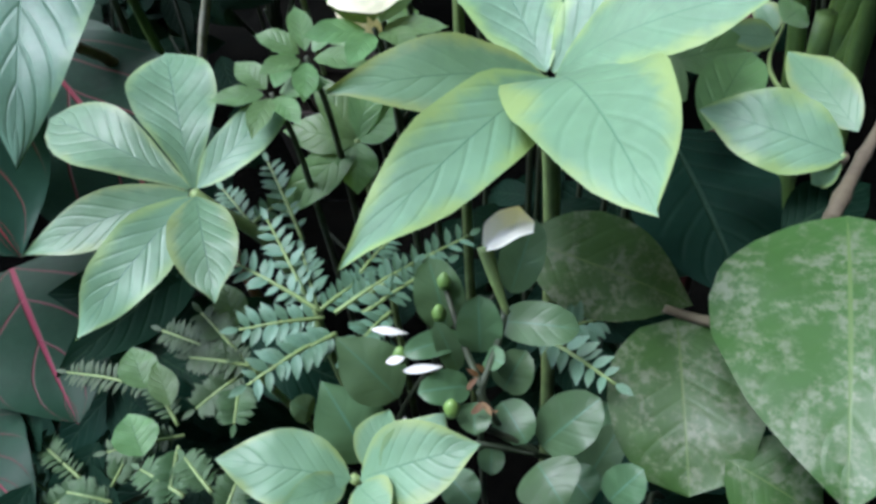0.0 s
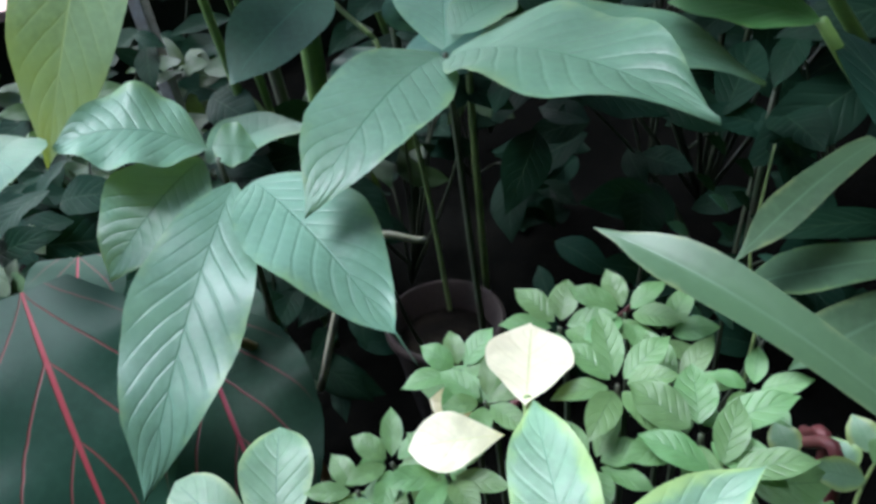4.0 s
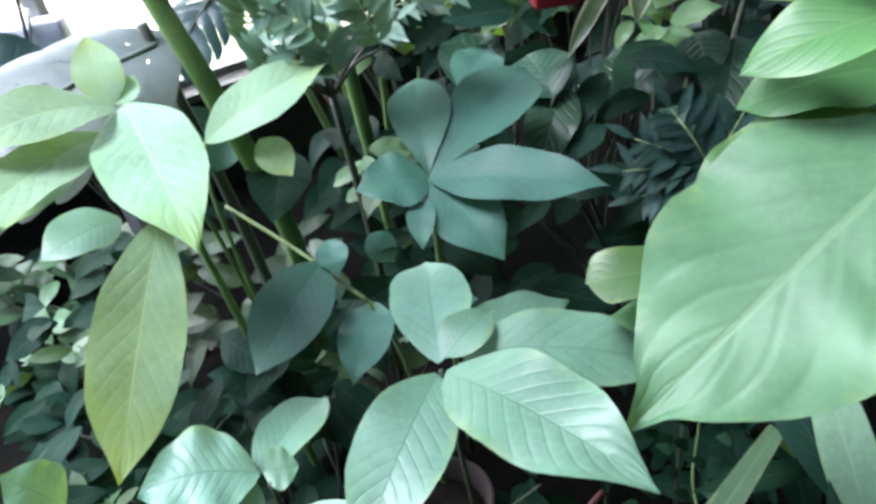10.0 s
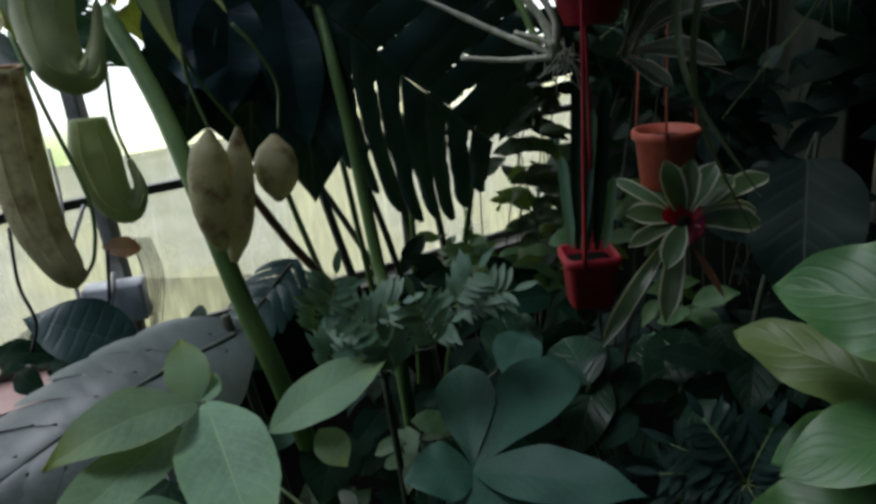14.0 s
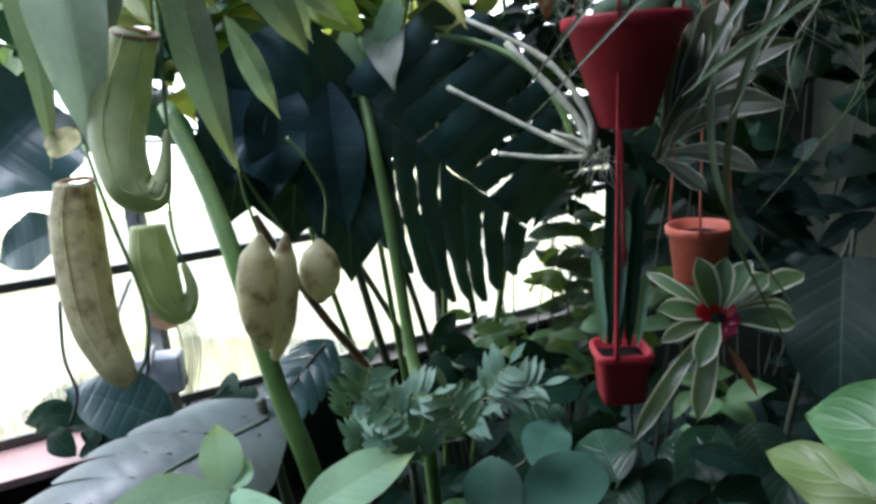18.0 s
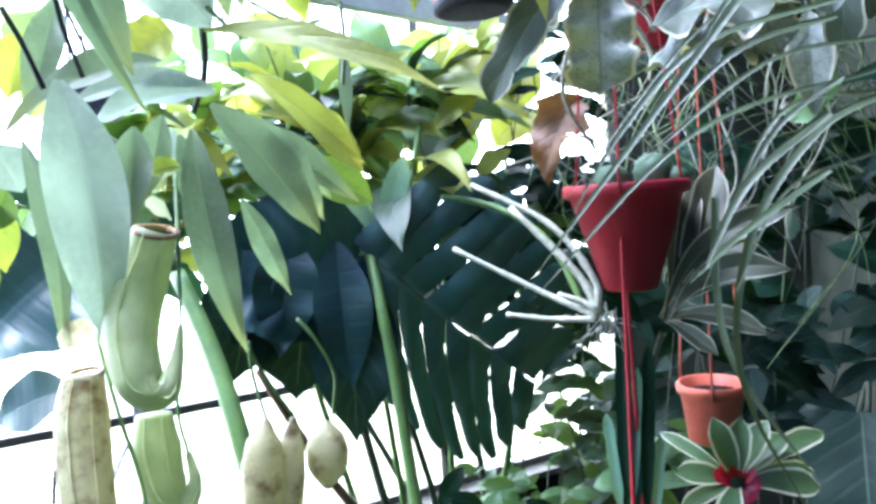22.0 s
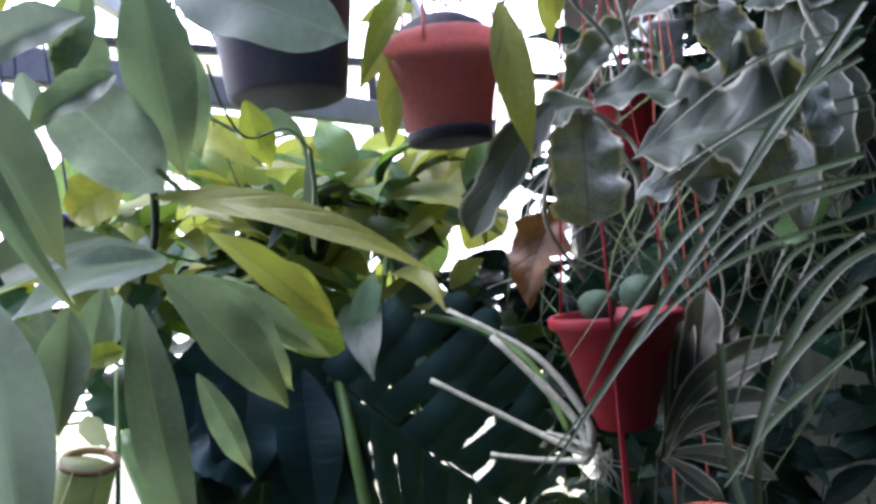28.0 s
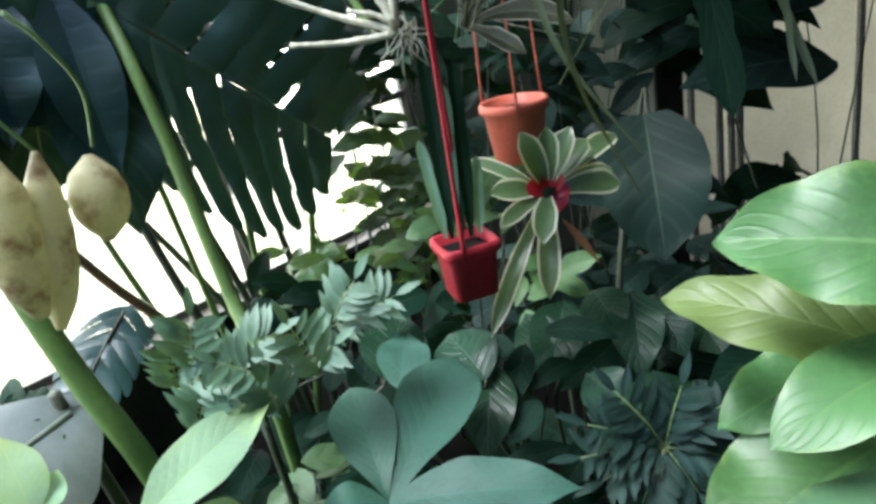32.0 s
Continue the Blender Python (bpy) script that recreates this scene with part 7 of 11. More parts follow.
leaf(slotted_plant, (-0.523, 1.425, 1.364), (-0.509, 1.418, 1.063), 0.112, (0.355, -0.934, 0.04), "monstera", "drape", sag=0.08, fold=0.4, wave=0.06, teeth=0.03, nu=40, nv=16)
leaf(slotted_plant, (-0.606, 1.402, 1.381), (-0.642, 1.38, 1.142), 0.124, (0.42, -0.907, 0.022), "monstera", "drape", sag=0.1, fold=0.4, wave=0.06, teeth=0.03, nu=40, nv=16)
leaf(slotted_plant, (-0.685, 1.375, 1.41), (-0.727, 1.364, 1.17), 0.125, (0.466, -0.884, -0.039), "monstera", "drape", sag=0.1, fold=0.4, wave=0.06, teeth=0.03, nu=40, nv=16)
leaf(slotted_plant, (-0.504, 1.459, 1.306), (-0.517, 1.435, 0.952), 0.172, (0.339, -0.939, 0.05), "shield", "drape", sag=0.08, fold=0.35, wave=0.06, nu=40, nv=16)
leaf(slotted_plant, (-0.598, 1.455, 1.318), (-0.644, 1.443, 1.041), 0.224, (0.389, -0.921, -0.026), "shield", "drape", sag=0.08, fold=0.3, wave=0.06, nu=40, nv=16)
leaf(slotted_plant, (-0.697, 1.432, 1.337), (-0.755, 1.398, 1.09), 0.178, (0.458, -0.889, 0.012), "shield", "drape", sag=0.08, fold=0.3, wave=0.06, nu=40, nv=16)
leaf(slotted_plant, (-0.48, 1.469, 1.344), (-0.498, 1.484, 1.47), 0.050, (0.329, -0.931, 0.158), "lime", "acute", sag=0.06)
leaf(slotted_plant, (-0.502, 1.462, 1.34), (-0.545, 1.468, 1.417), 0.051, (0.332, -0.904, 0.269), "lime", "acute", sag=0.06)
leaf(slotted_plant, (-0.459, 1.476, 1.337), (-0.435, 1.506, 1.442), 0.051, (0.275, -0.94, 0.202), "lime", "acute", sag=0.06)
leaf(slotted_plant, (-0.492, 1.464, 1.328), (-0.45, 1.501, 1.392), 0.051, (0.324, -0.895, 0.307), "lime", "acute", sag=0.06)
leaf(slotted_plant, (-0.485, 1.467, 1.344), (-0.538, 1.471, 1.376), 0.051, (0.169, -0.911, 0.376), "lime", "acute", sag=0.06)
leaf(slotted_plant, (-0.433, 1.486, 1.397), (-0.389, 1.514, 1.53), 0.051, (0.239, -0.963, 0.124), "lime", "acute", sag=0.06)
leaf(slotted_plant, (-0.449, 1.479, 1.33), (-0.473, 1.494, 1.445), 0.050, (0.311, -0.932, 0.186), "lime", "acute", sag=0.06)
stem(slotted_plant, [(-0.466, 1.462, 1.326), (-0.432, 1.402, 1.237), (-0.409, 1.383, 1.099), (-0.377, 1.351, 0.849), (-0.343, 1.302, 0.671), (-0.393, 1.552, 0.04)], 0.0105, 0.0140, STEM, "stalk")
stem(slotted_plant, [(-0.465, 1.473, 1.32), (-0.417, 1.511, 1.395), (-0.389, 1.548, 1.486), (-0.374, 1.594, 1.593)], 0.0060, 0.0072, STEM, "stalk")
leaf(slotted_plant, (-1.105, 1.384, 1.353), (-1.256, 1.226, 1.153), 0.296, (0.39, -0.84, 0.37), "monstera", "heart", sag=0.1, fold=0.3, wave=0.1, ripple=0.06, teeth=0.1)
leaf(slotted_plant, (-1.111, 1.359, 1.095), (-1.263, 1.317, 1.035), 0.136, (0.01, -0.83, 0.56), "monstera", "ovate")
stem(slotted_plant, [(-0.68, 1.897, 0.894), (-0.575, 1.855, 0.498), (-0.52, 1.98, 0.04)], 0.0120, 0.0150, STEM_DARK, "stalk")
stem(slotted_plant, [(-0.853, 1.69, 1.048), (-0.732, 1.745, 0.783), (-0.606, 1.807, 0.537), (-0.5, 1.97, 0.04)], 0.0112, 0.0140, STEM_RUST, "stalk")
stem(slotted_plant, [(-0.05, 1.418, 1.213), (-0.111, 1.47, 1.334), (-0.227, 1.52, 1.41), (-0.38, 1.53, 1.43), (-0.466, 1.48, 1.33)], 0.0064, 0.0080, STEM, "stalk")
slotted_low = thing("slotted_leaf_plant", (-0.46, 1.02, 0.03), "slotted plant with a dusty grey leaf on a bright green stalk", "plant")
stem(slotted_low, [(-0.62, 1.03, 1.344), (-0.55, 0.991, 1.229), (-0.495, 0.95, 1.113), (-0.452, 0.935, 0.95), (-0.418, 0.94, 0.81), (-0.40, 1.0, 0.5), (-0.46, 1.02, 0.03)], 0.0130, 0.0170, STEM, "stalk")
slotted_leaf(slotted_low, (-0.496, 0.974, 0.883), (-0.688, 0.699, 0.823), 0.217, (0.32, -0.41, 0.86), "grey_slot", seed=11, droop=0.3, gaps=(0.95, 0.995), lobes=7, bulge=0.0012)
stem(slotted_low, [(-0.508, 0.98, 0.911), (-0.5, 1.05, 0.5), (-0.46, 1.02, 0.03)], 0.0080, 0.0120, STEM_DARK, "stalk")
leaf(slotted_low, (-0.777, 1.143, 0.767), (-0.944, 1.081, 0.864), 0.130, (0.56, -0.47, 0.68), "monstera", "ovate")
slotted_leaf(slotted_low, (-0.526, 1.285, 0.875), (-0.575, 1.146, 0.802), 0.123, (0.24, -0.51, 0.83), "monstera", seed=14)

# ---- feather-leaved shrub ----
feather_shrub = thing("feather_leaf_shrub", (-0.318, 1.123, 0.03), "grey-green shrub with feathered leaves", "plant")
pinnate(feather_shrub, (-0.383, 1.003, 0.87), (-0.31, 1.002, 0.883), 6, 0.042, 0.0125, "fern", (-0.14, -0.63, 0.77), 80)
stem(feather_shrub, [(-0.383, 1.003, 0.87), (-0.351, 1.048, 0.82), (-0.318, 1.103, 0.74)], 0.0020, 0.0030, STEM_DARK, "twig", sides=6)
pinnate(feather_shrub, (-0.366, 0.982, 0.815), (-0.343, 0.983, 0.87), 6, 0.042, 0.0125, "fern", (-0.16, -0.98, 0.08), 81)
stem(feather_shrub, [(-0.366, 0.982, 0.815), (-0.342, 1.038, 0.792), (-0.318, 1.103, 0.74)], 0.0020, 0.0030, STEM_DARK, "twig", sides=6)
pinnate(feather_shrub, (-0.402, 1.061, 0.839), (-0.394, 1.061, 0.904), 6, 0.042, 0.0125, "fern", (0.25, -0.97, -0.03), 82)
stem(feather_shrub, [(-0.402, 1.061, 0.839), (-0.36, 1.077, 0.804), (-0.318, 1.103, 0.74)], 0.0020, 0.0030, STEM_DARK, "twig", sides=6)
pinnate(feather_shrub, (-0.358, 1.009, 0.885), (-0.342, 1.013, 0.959), 6, 0.042, 0.0125, "fern", (0.11, -0.99, 0.03), 83)
stem(feather_shrub, [(-0.358, 1.009, 0.885), (-0.338, 1.051, 0.828), (-0.318, 1.103, 0.74)], 0.0020, 0.0030, STEM_DARK, "twig", sides=6)
pinnate(feather_shrub, (-0.334, 1.026, 0.807), (-0.28, 1.023, 0.829), 6, 0.042, 0.0125, "fern", (-0.31, -0.64, 0.71), 84)
stem(feather_shrub, [(-0.334, 1.026, 0.807), (-0.326, 1.059, 0.788), (-0.318, 1.103, 0.74)], 0.0020, 0.0030, STEM_DARK, "twig", sides=6)
pinnate(feather_shrub, (-0.348, 1.064, 0.799), (-0.347, 1.051, 0.823), 6, 0.042, 0.0125, "fern", (0.82, -0.48, -0.31), 85)
stem(feather_shrub, [(-0.348, 1.064, 0.799), (-0.333, 1.079, 0.784), (-0.318, 1.103, 0.74)], 0.0020, 0.0030, STEM_DARK, "twig", sides=6)
pinnate(feather_shrub, (-0.32, 1.037, 0.877), (-0.256, 1.038, 0.902), 6, 0.042, 0.0125, "fern", (-0.26, -0.69, 0.67), 86)
stem(feather_shrub, [(-0.32, 1.037, 0.877), (-0.319, 1.065, 0.823), (-0.318, 1.103, 0.74)], 0.0020, 0.0030, STEM_DARK, "twig", sides=6)
pinnate(feather_shrub, (-0.269, 1, 0.812), (-0.276, 0.992, 0.861), 6, 0.042, 0.0125, "fern", (0.53, -0.85, -0.07), 87)
stem(feather_shrub, [(-0.269, 1, 0.812), (-0.294, 1.046, 0.791), (-0.318, 1.103, 0.74)], 0.0020, 0.0030, STEM_DARK, "twig", sides=6)
pinnate(feather_shrub, (-0.326, 1.098, 0.817), (-0.379, 1.083, 0.879), 6, 0.042, 0.0125, "fern", (0.67, -0.6, 0.43), 88)
stem(feather_shrub, [(-0.326, 1.098, 0.817), (-0.322, 1.095, 0.793), (-0.318, 1.103, 0.74)], 0.0020, 0.0030, STEM_DARK, "twig", sides=6)
pinnate(feather_shrub, (-0.307, 1.095, 0.798), (-0.344, 1.072, 0.819), 6, 0.042, 0.0125, "fern", (0.63, -0.41, 0.66), 89)
stem(feather_shrub, [(-0.307, 1.095, 0.798), (-0.312, 1.094, 0.784), (-0.318, 1.103, 0.74)], 0.0020, 0.0030, STEM_DARK, "twig", sides=6)
pinnate(feather_shrub, (-0.268, 1.007, 0.852), (-0.321, 0.99, 0.903), 6, 0.042, 0.0125, "fern", (0.67, -0.56, 0.49), 90)
stem(feather_shrub, [(-0.268, 1.007, 0.852), (-0.293, 1.05, 0.811), (-0.318, 1.103, 0.74)], 0.0020, 0.0030, STEM_DARK, "twig", sides=6)
pinnate(feather_shrub, (-0.224, 1.062, 0.84), (-0.189, 1.055, 0.862), 6, 0.042, 0.0125, "fern", (-0.49, -0.64, 0.59), 91)
stem(feather_shrub, [(-0.224, 1.062, 0.84), (-0.271, 1.078, 0.805), (-0.318, 1.103, 0.74)], 0.0020, 0.0030, STEM_DARK, "twig", sides=6)
pinnate(feather_shrub, (-0.233, 1.093, 0.858), (-0.144, 1.096, 0.873), 6, 0.042, 0.0125, "fern", (-0.1, -0.65, 0.75), 92)
stem(feather_shrub, [(-0.233, 1.093, 0.858), (-0.275, 1.093, 0.814), (-0.318, 1.103, 0.74)], 0.0020, 0.0030, STEM_DARK, "twig", sides=6)
pinnate(feather_shrub, (-0.21, 1.032, 0.833), (-0.235, 1.029, 0.914), 6, 0.042, 0.0125, "fern", (0.51, -0.85, 0.13), 93)
stem(feather_shrub, [(-0.21, 1.032, 0.833), (-0.264, 1.062, 0.801), (-0.318, 1.103, 0.74)], 0.0020, 0.0030, STEM_DARK, "twig", sides=6)
pinnate(feather_shrub, (-0.186, 1.115, 0.855), (-0.098, 1.122, 0.883), 6, 0.042, 0.0125, "fern", (-0.17, -0.68, 0.72), 94)
stem(feather_shrub, [(-0.186, 1.115, 0.855), (-0.252, 1.104, 0.812), (-0.318, 1.103, 0.74)], 0.0020, 0.0030, STEM_DARK, "twig", sides=6)
pinnate(feather_shrub, (-0.186, 1.08, 0.883), (-0.146, 1.083, 0.935), 6, 0.042, 0.0125, "fern", (-0.37, -0.87, 0.33), 95)
stem(feather_shrub, [(-0.186, 1.08, 0.883), (-0.252, 1.086, 0.826), (-0.318, 1.103, 0.74)], 0.0020, 0.0030, STEM_DARK, "twig", sides=6)
stem(feather_shrub, [(-0.318, 1.103, 0.74), (-0.308, 1.113, 0.415), (-0.318, 1.123, 0.03)], 0.0060, 0.0090, STEM_DARK, "stem")

# ---- hanging pots ----
pot("hanging_pot", (0.029, 1.262, 1.262), 0.093, 0.042, 0.168, RED_PLASTIC, "large red hanging pot with a rolled rim", strips=3, strip_top=(0.03, 1.27, 2.2), group="hanging pots", strip_material=RED_PLASTIC)
pot("hanging_pot", (0.02, 1.235, 0.812), 0.042, 0.035, 0.092, RED_PLASTIC, "small square red hanging pot with a cactus", square=0.9, turn=0.2, strips=2, strip_from=-1.75, strip_wide=1.7, strip_top=(0.018, 1.20, 1.42), group="hanging pots")
clay_pot = pot("hanging_pot", (-0.166, 1.09, 1.682), 0.076, 0.053, 0.125, CLAY_PLASTIC, "faded pink terracotta plastic hanging pot with a netted dark mound", strips=3, strip_top=(-0.166, 1.09, 2.2), group="hanging pots")
part("base_ring", lathe(bmesh.new(), [(0.044, -0.006), (0.0545, -0.004), (0.0555, 0.006), (0.0545, 0.009)], 36, (-0.166, 1.09, 1.682)), NETTING, clay_pot, "dark base ring")
pot("hanging_pot", (-0.333, 0.966, 1.728), 0.088, 0.068, 0.16, PURPLE_PLASTIC, "dark violet plastic hanging pot", strips=3, strip_top=(-0.333, 0.966, 2.2), group="hanging pots")
pot("hanging_pot", (0.171, 1.474, 0.945), 0.058, 0.045, 0.11, ORANGE_POT, "orange clay coloured pot behind a striped plant", strips=3, strip_top=(0.171, 1.474, 2.2), group="hanging pots")
pot("hanging_pot", (0.118, 1.61, 1.694), 0.062, 0.045, 0.125, RED_PLASTIC, "red hanging pot of an edged-leaf succulent", strips=3, strip_top=(0.118, 1.610, 2.2), group="hanging pots")
pot("hanging_pot", (0.225, 1.818, 1.913), 0.044, 0.04, 0.095, WHITE_PLASTIC, "white square plastic pot", square=0.9, turn=0.3, strips=4, strip_top=(0.225, 1.818, 2.25), group="hanging pots")
pot("hanging_pot", (-0.746, 1.058, 1.583), 0.042, 0.034, 0.06, PURPLE_PLASTIC, "small dark blue hanging pot", strips=3, strip_top=(-0.746, 1.058, 2.2), group="hanging pots")
column_cactus = thing("leaf_cactus", (0.02, 1.24, 0.885), "leaf cactus with flat dark green upright stems in the square pot", "cactus")
leaf(column_cactus, (0.002, 1.233, 0.907), (0.011, 1.302, 1.212), 0.024, (-0.02, -0.97, 0.22), "dark", "tongue", sag=0.02, fold=0.3, teeth=0.12, name='flat_stem')
leaf(column_cactus, (0.033, 1.24, 0.903), (0.053, 1.303, 1.163), 0.022, (-0.06, -0.97, 0.24), "dark", "tongue", sag=0.02, fold=0.3, teeth=0.12, name='flat_stem')
leaf(column_cactus, (0.018, 1.236, 0.904), (0.021, 1.277, 1.085), 0.020, (-0.03, -0.97, 0.22), "dark", "tongue", sag=0.02, fold=0.3, teeth=0.12, name='flat_stem')
leaf(column_cactus, (0.047, 1.244, 0.903), (0.062, 1.273, 1.019), 0.017, (-0.08, -0.96, 0.26), "herring", "tongue", sag=0.02, fold=0.3, teeth=0.12, name='flat_stem')
leaf(column_cactus, (-0.007, 1.231, 0.91), (-0.021, 1.261, 1.062), 0.017, (0.02, -0.98, 0.19), "herring", "tongue", sag=0.02, fold=0.3, teeth=0.12, name='flat_stem')
leaf(column_cactus, (0.009, 1.235, 0.909), (0.033, 1.29, 1.129), 0.018, (-0.05, -0.97, 0.25), "herring", "tongue", sag=0.02, fold=0.3, teeth=0.12, name='flat_stem')

# ---- striped bromeliad ----
bromeliad = thing("bromeliad", (0.187, 1.45, 0.8), "bromeliad with white-edged leaves and a crimson heart", "bromeliad")
leaf(bromeliad, (0.193, 1.389, 0.898), (0.155, 1.372, 1.02), 0.042, (-0.05, -0.88, 0.47), "bromeliad", "obstrap", sag=0.1, fold=0.3)
leaf(bromeliad, (0.193, 1.389, 0.898), (0.203, 1.38, 1.018), 0.041, (-0.13, -0.83, 0.54), "bromeliad", "obstrap", sag=0.1, fold=0.3)
leaf(bromeliad, (0.193, 1.389, 0.898), (0.285, 1.43, 0.97), 0.047, (0.03, -0.57, 0.82), "bromeliad", "obstrap", sag=0.1, fold=0.3)
leaf(bromeliad, (0.193, 1.389, 0.898), (0.369, 1.518, 0.945), 0.043, (0.18, -0.55, 0.82), "bromeliad", "obstrap", sag=0.1, fold=0.3)
leaf(bromeliad, (0.193, 1.389, 0.898), (0.329, 1.396, 0.888), 0.051, (0.08, -0.73, 0.68), "bromeliad", "obstrap", sag=0.1, fold=0.3)
leaf(bromeliad, (0.193, 1.389, 0.898), (0.328, 1.432, 0.903), 0.038, (0.18, -0.66, 0.72), "bromeliad", "obstrap", sag=0.1, fold=0.3)
leaf(bromeliad, (0.193, 1.389, 0.898), (0.149, 1.27, 0.852), 0.042, (0.04, -0.37, 0.93), "bromeliad", "obstrap", sag=0.1, fold=0.3)
leaf(bromeliad, (0.193, 1.389, 0.898), (0.085, 1.353, 0.928), 0.043, (0.4, -0.67, 0.63), "bromeliad", "obstrap", sag=0.1, fold=0.3)
leaf(bromeliad, (0.193, 1.389, 0.898), (0.088, 1.308, 0.881), 0.031, (0.27, -0.51, 0.81), "bromeliad", "obstrap", sag=0.1, fold=0.3)
leaf(bromeliad, (0.193, 1.389, 0.898), (0.07, 1.437, 0.972), 0.025, (0.04, -0.8, 0.59), "bromeliad", "obstrap", sag=0.1, fold=0.3)
leaf(bromeliad, (0.193, 1.389, 0.898), (0.147, 1.262, 0.756), 0.039, (-0.11, -0.72, 0.68), "bromeliad", "obstrap", sag=0.1, fold=0.3)
leaf(bromeliad, (0.193, 1.389, 0.898), (0.04, 1.257, 0.711), 0.031, (-0.14, -0.75, 0.65), "bromeliad", "obstrap", sag=0.1, fold=0.3)
leaf(bromeliad, (0.193, 1.389, 0.898), (0.25, 1.40, 1.005), 0.043, (-0.07, -0.59, 0.81), "bromeliad", "obstrap", sag=0.1, fold=0.3)
leaf(bromeliad, (0.192, 1.384, 0.897), (0.23, 1.373, 0.904), 0.026, (-0.32, -0.73, 0.6), "crimson", "tongue")
leaf(bromeliad, (0.192, 1.384, 0.897), (0.22, 1.363, 0.879), 0.026, (-0.14, -0.76, 0.64), "crimson", "tongue")
leaf(bromeliad, (0.192, 1.384, 0.897), (0.196, 1.354, 0.867), 0.026, (-0.13, -0.72, 0.69), "crimson", "tongue")
leaf(bromeliad, (0.192, 1.384, 0.897), (0.169, 1.35, 0.873), 0.026, (0.03, -0.59, 0.81), "crimson", "tongue")
leaf(bromeliad, (0.192, 1.384, 0.897), (0.151, 1.352, 0.895), 0.026, (0.37, -0.53, 0.76), "crimson", "tongue")
leaf(bromeliad, (0.192, 1.384, 0.897), (0.151, 1.361, 0.923), 0.026, (0.62, -0.67, 0.4), "crimson", "tongue")
leaf(bromeliad, (0.192, 1.384, 0.897), (0.169, 1.371, 0.943), 0.026, (0.36, -0.93, -0.08), "crimson", "tongue")
leaf(bromeliad, (0.192, 1.384, 0.897), (0.196, 1.378, 0.946), 0.026, (-0.25, -0.96, -0.09), "crimson", "tongue")
leaf(bromeliad, (0.192, 1.384, 0.897), (0.22, 1.379, 0.93), 0.026, (-0.49, -0.82, 0.29), "crimson", "tongue")
leaf(bromeliad, (0.209, 1.369, 0.854), (0.259, 1.333, 0.768), 0.014, (0.03, -0.92, 0.4), "dry", "lance")
stem(bromeliad, [(0.187, 1.377, 0.913), (0.187, 1.43, 0.86), (0.187, 1.45, 0.8)], 0.0200, 0.0120, STEM_DARK, "stem")

# ---- orchid and edged-leaf succulents ----
orchid = thing("orchid", (-0.014, 1.255, 1.22), "orchid with bare pale jointed canes and a tuft of white roots", "orchid")
stem(orchid, [(-0.025, 1.25, 1.222), (-0.12, 1.303, 1.261), (-0.268, 1.336, 1.338)], 0.0055, 0.0038, CANE, "cane", nodes=4)
stem(orchid, [(-0.03, 1.248, 1.218), (-0.102, 1.272, 1.217), (-0.175, 1.286, 1.225)], 0.0050, 0.0035, CANE, "cane", nodes=4)
stem(orchid, [(-0.025, 1.251, 1.231), (-0.053, 1.27, 1.289), (-0.159, 1.307, 1.404)], 0.0070, 0.0049, CANE, "cane", nodes=4)
stem(orchid, [(-0.025, 1.25, 1.227), (-0.027, 1.255, 1.28), (-0.094, 1.288, 1.372), (-0.23, 1.345, 1.449)], 0.0060, 0.0042, CANE, "cane", nodes=4)
stem(orchid, [(-0.021, 1.251, 1.227), (-0.046, 1.257, 1.245), (-0.086, 1.269, 1.258)], 0.0050, 0.0035, CANE, "cane", nodes=4)
stem(orchid, [(-0.015, 1.25, 1.222), (-0.01, 1.235, 1.225), (-0.012, 1.24, 1.246)], 0.0012, 0.0008, CANE, "root", sides=5)
stem(orchid, [(-0.018, 1.25, 1.215), (0.019, 1.235, 1.21), (0.032, 1.24, 1.204)], 0.0012, 0.0008, CANE, "root", sides=5)
stem(orchid, [(-0.008, 1.25, 1.213), (0.005, 1.235, 1.199), (0.011, 1.24, 1.167)], 0.0012, 0.0008, CANE, "root", sides=5)
stem(orchid, [(-0.007, 1.25, 1.211), (-0.024, 1.235, 1.203), (-0.053, 1.24, 1.189)], 0.0012, 0.0008, CANE, "root", sides=5)
stem(orchid, [(-0.002, 1.25, 1.219), (-0, 1.235, 1.231), (-0.009, 1.24, 1.224)], 0.0012, 0.0008, CANE, "root", sides=5)
stem(orchid, [(-0.014, 1.25, 1.226), (-0.021, 1.235, 1.204), (-0.025, 1.24, 1.16)], 0.0012, 0.0008, CANE, "root", sides=5)
stem(orchid, [(-0.021, 1.25, 1.214), (-0.001, 1.235, 1.198), (-0.003, 1.24, 1.183)], 0.0012, 0.0008, CANE, "root", sides=5)
stem(orchid, [(-0.011, 1.25, 1.218), (-0.025, 1.235, 1.202), (-0.032, 1.24, 1.181)], 0.0012, 0.0008, CANE, "root", sides=5)
stem(orchid, [(-0.007, 1.25, 1.229), (-0.021, 1.235, 1.22), (-0.051, 1.24, 1.187)], 0.0012, 0.0008, CANE, "root", sides=5)
stem(orchid, [(-0.002, 1.25, 1.229), (0.001, 1.235, 1.213), (-0.014, 1.24, 1.192)], 0.0012, 0.0008, CANE, "root", sides=5)
stem(orchid, [(-0.003, 1.25, 1.221), (-0.011, 1.235, 1.192), (-0.009, 1.24, 1.18)], 0.0012, 0.0008, CANE, "root", sides=5)
stem(orchid, [(-0.022, 1.25, 1.226), (-0.007, 1.235, 1.19), (0.012, 1.24, 1.168)], 0.0012, 0.0008, CANE, "root", sides=5)
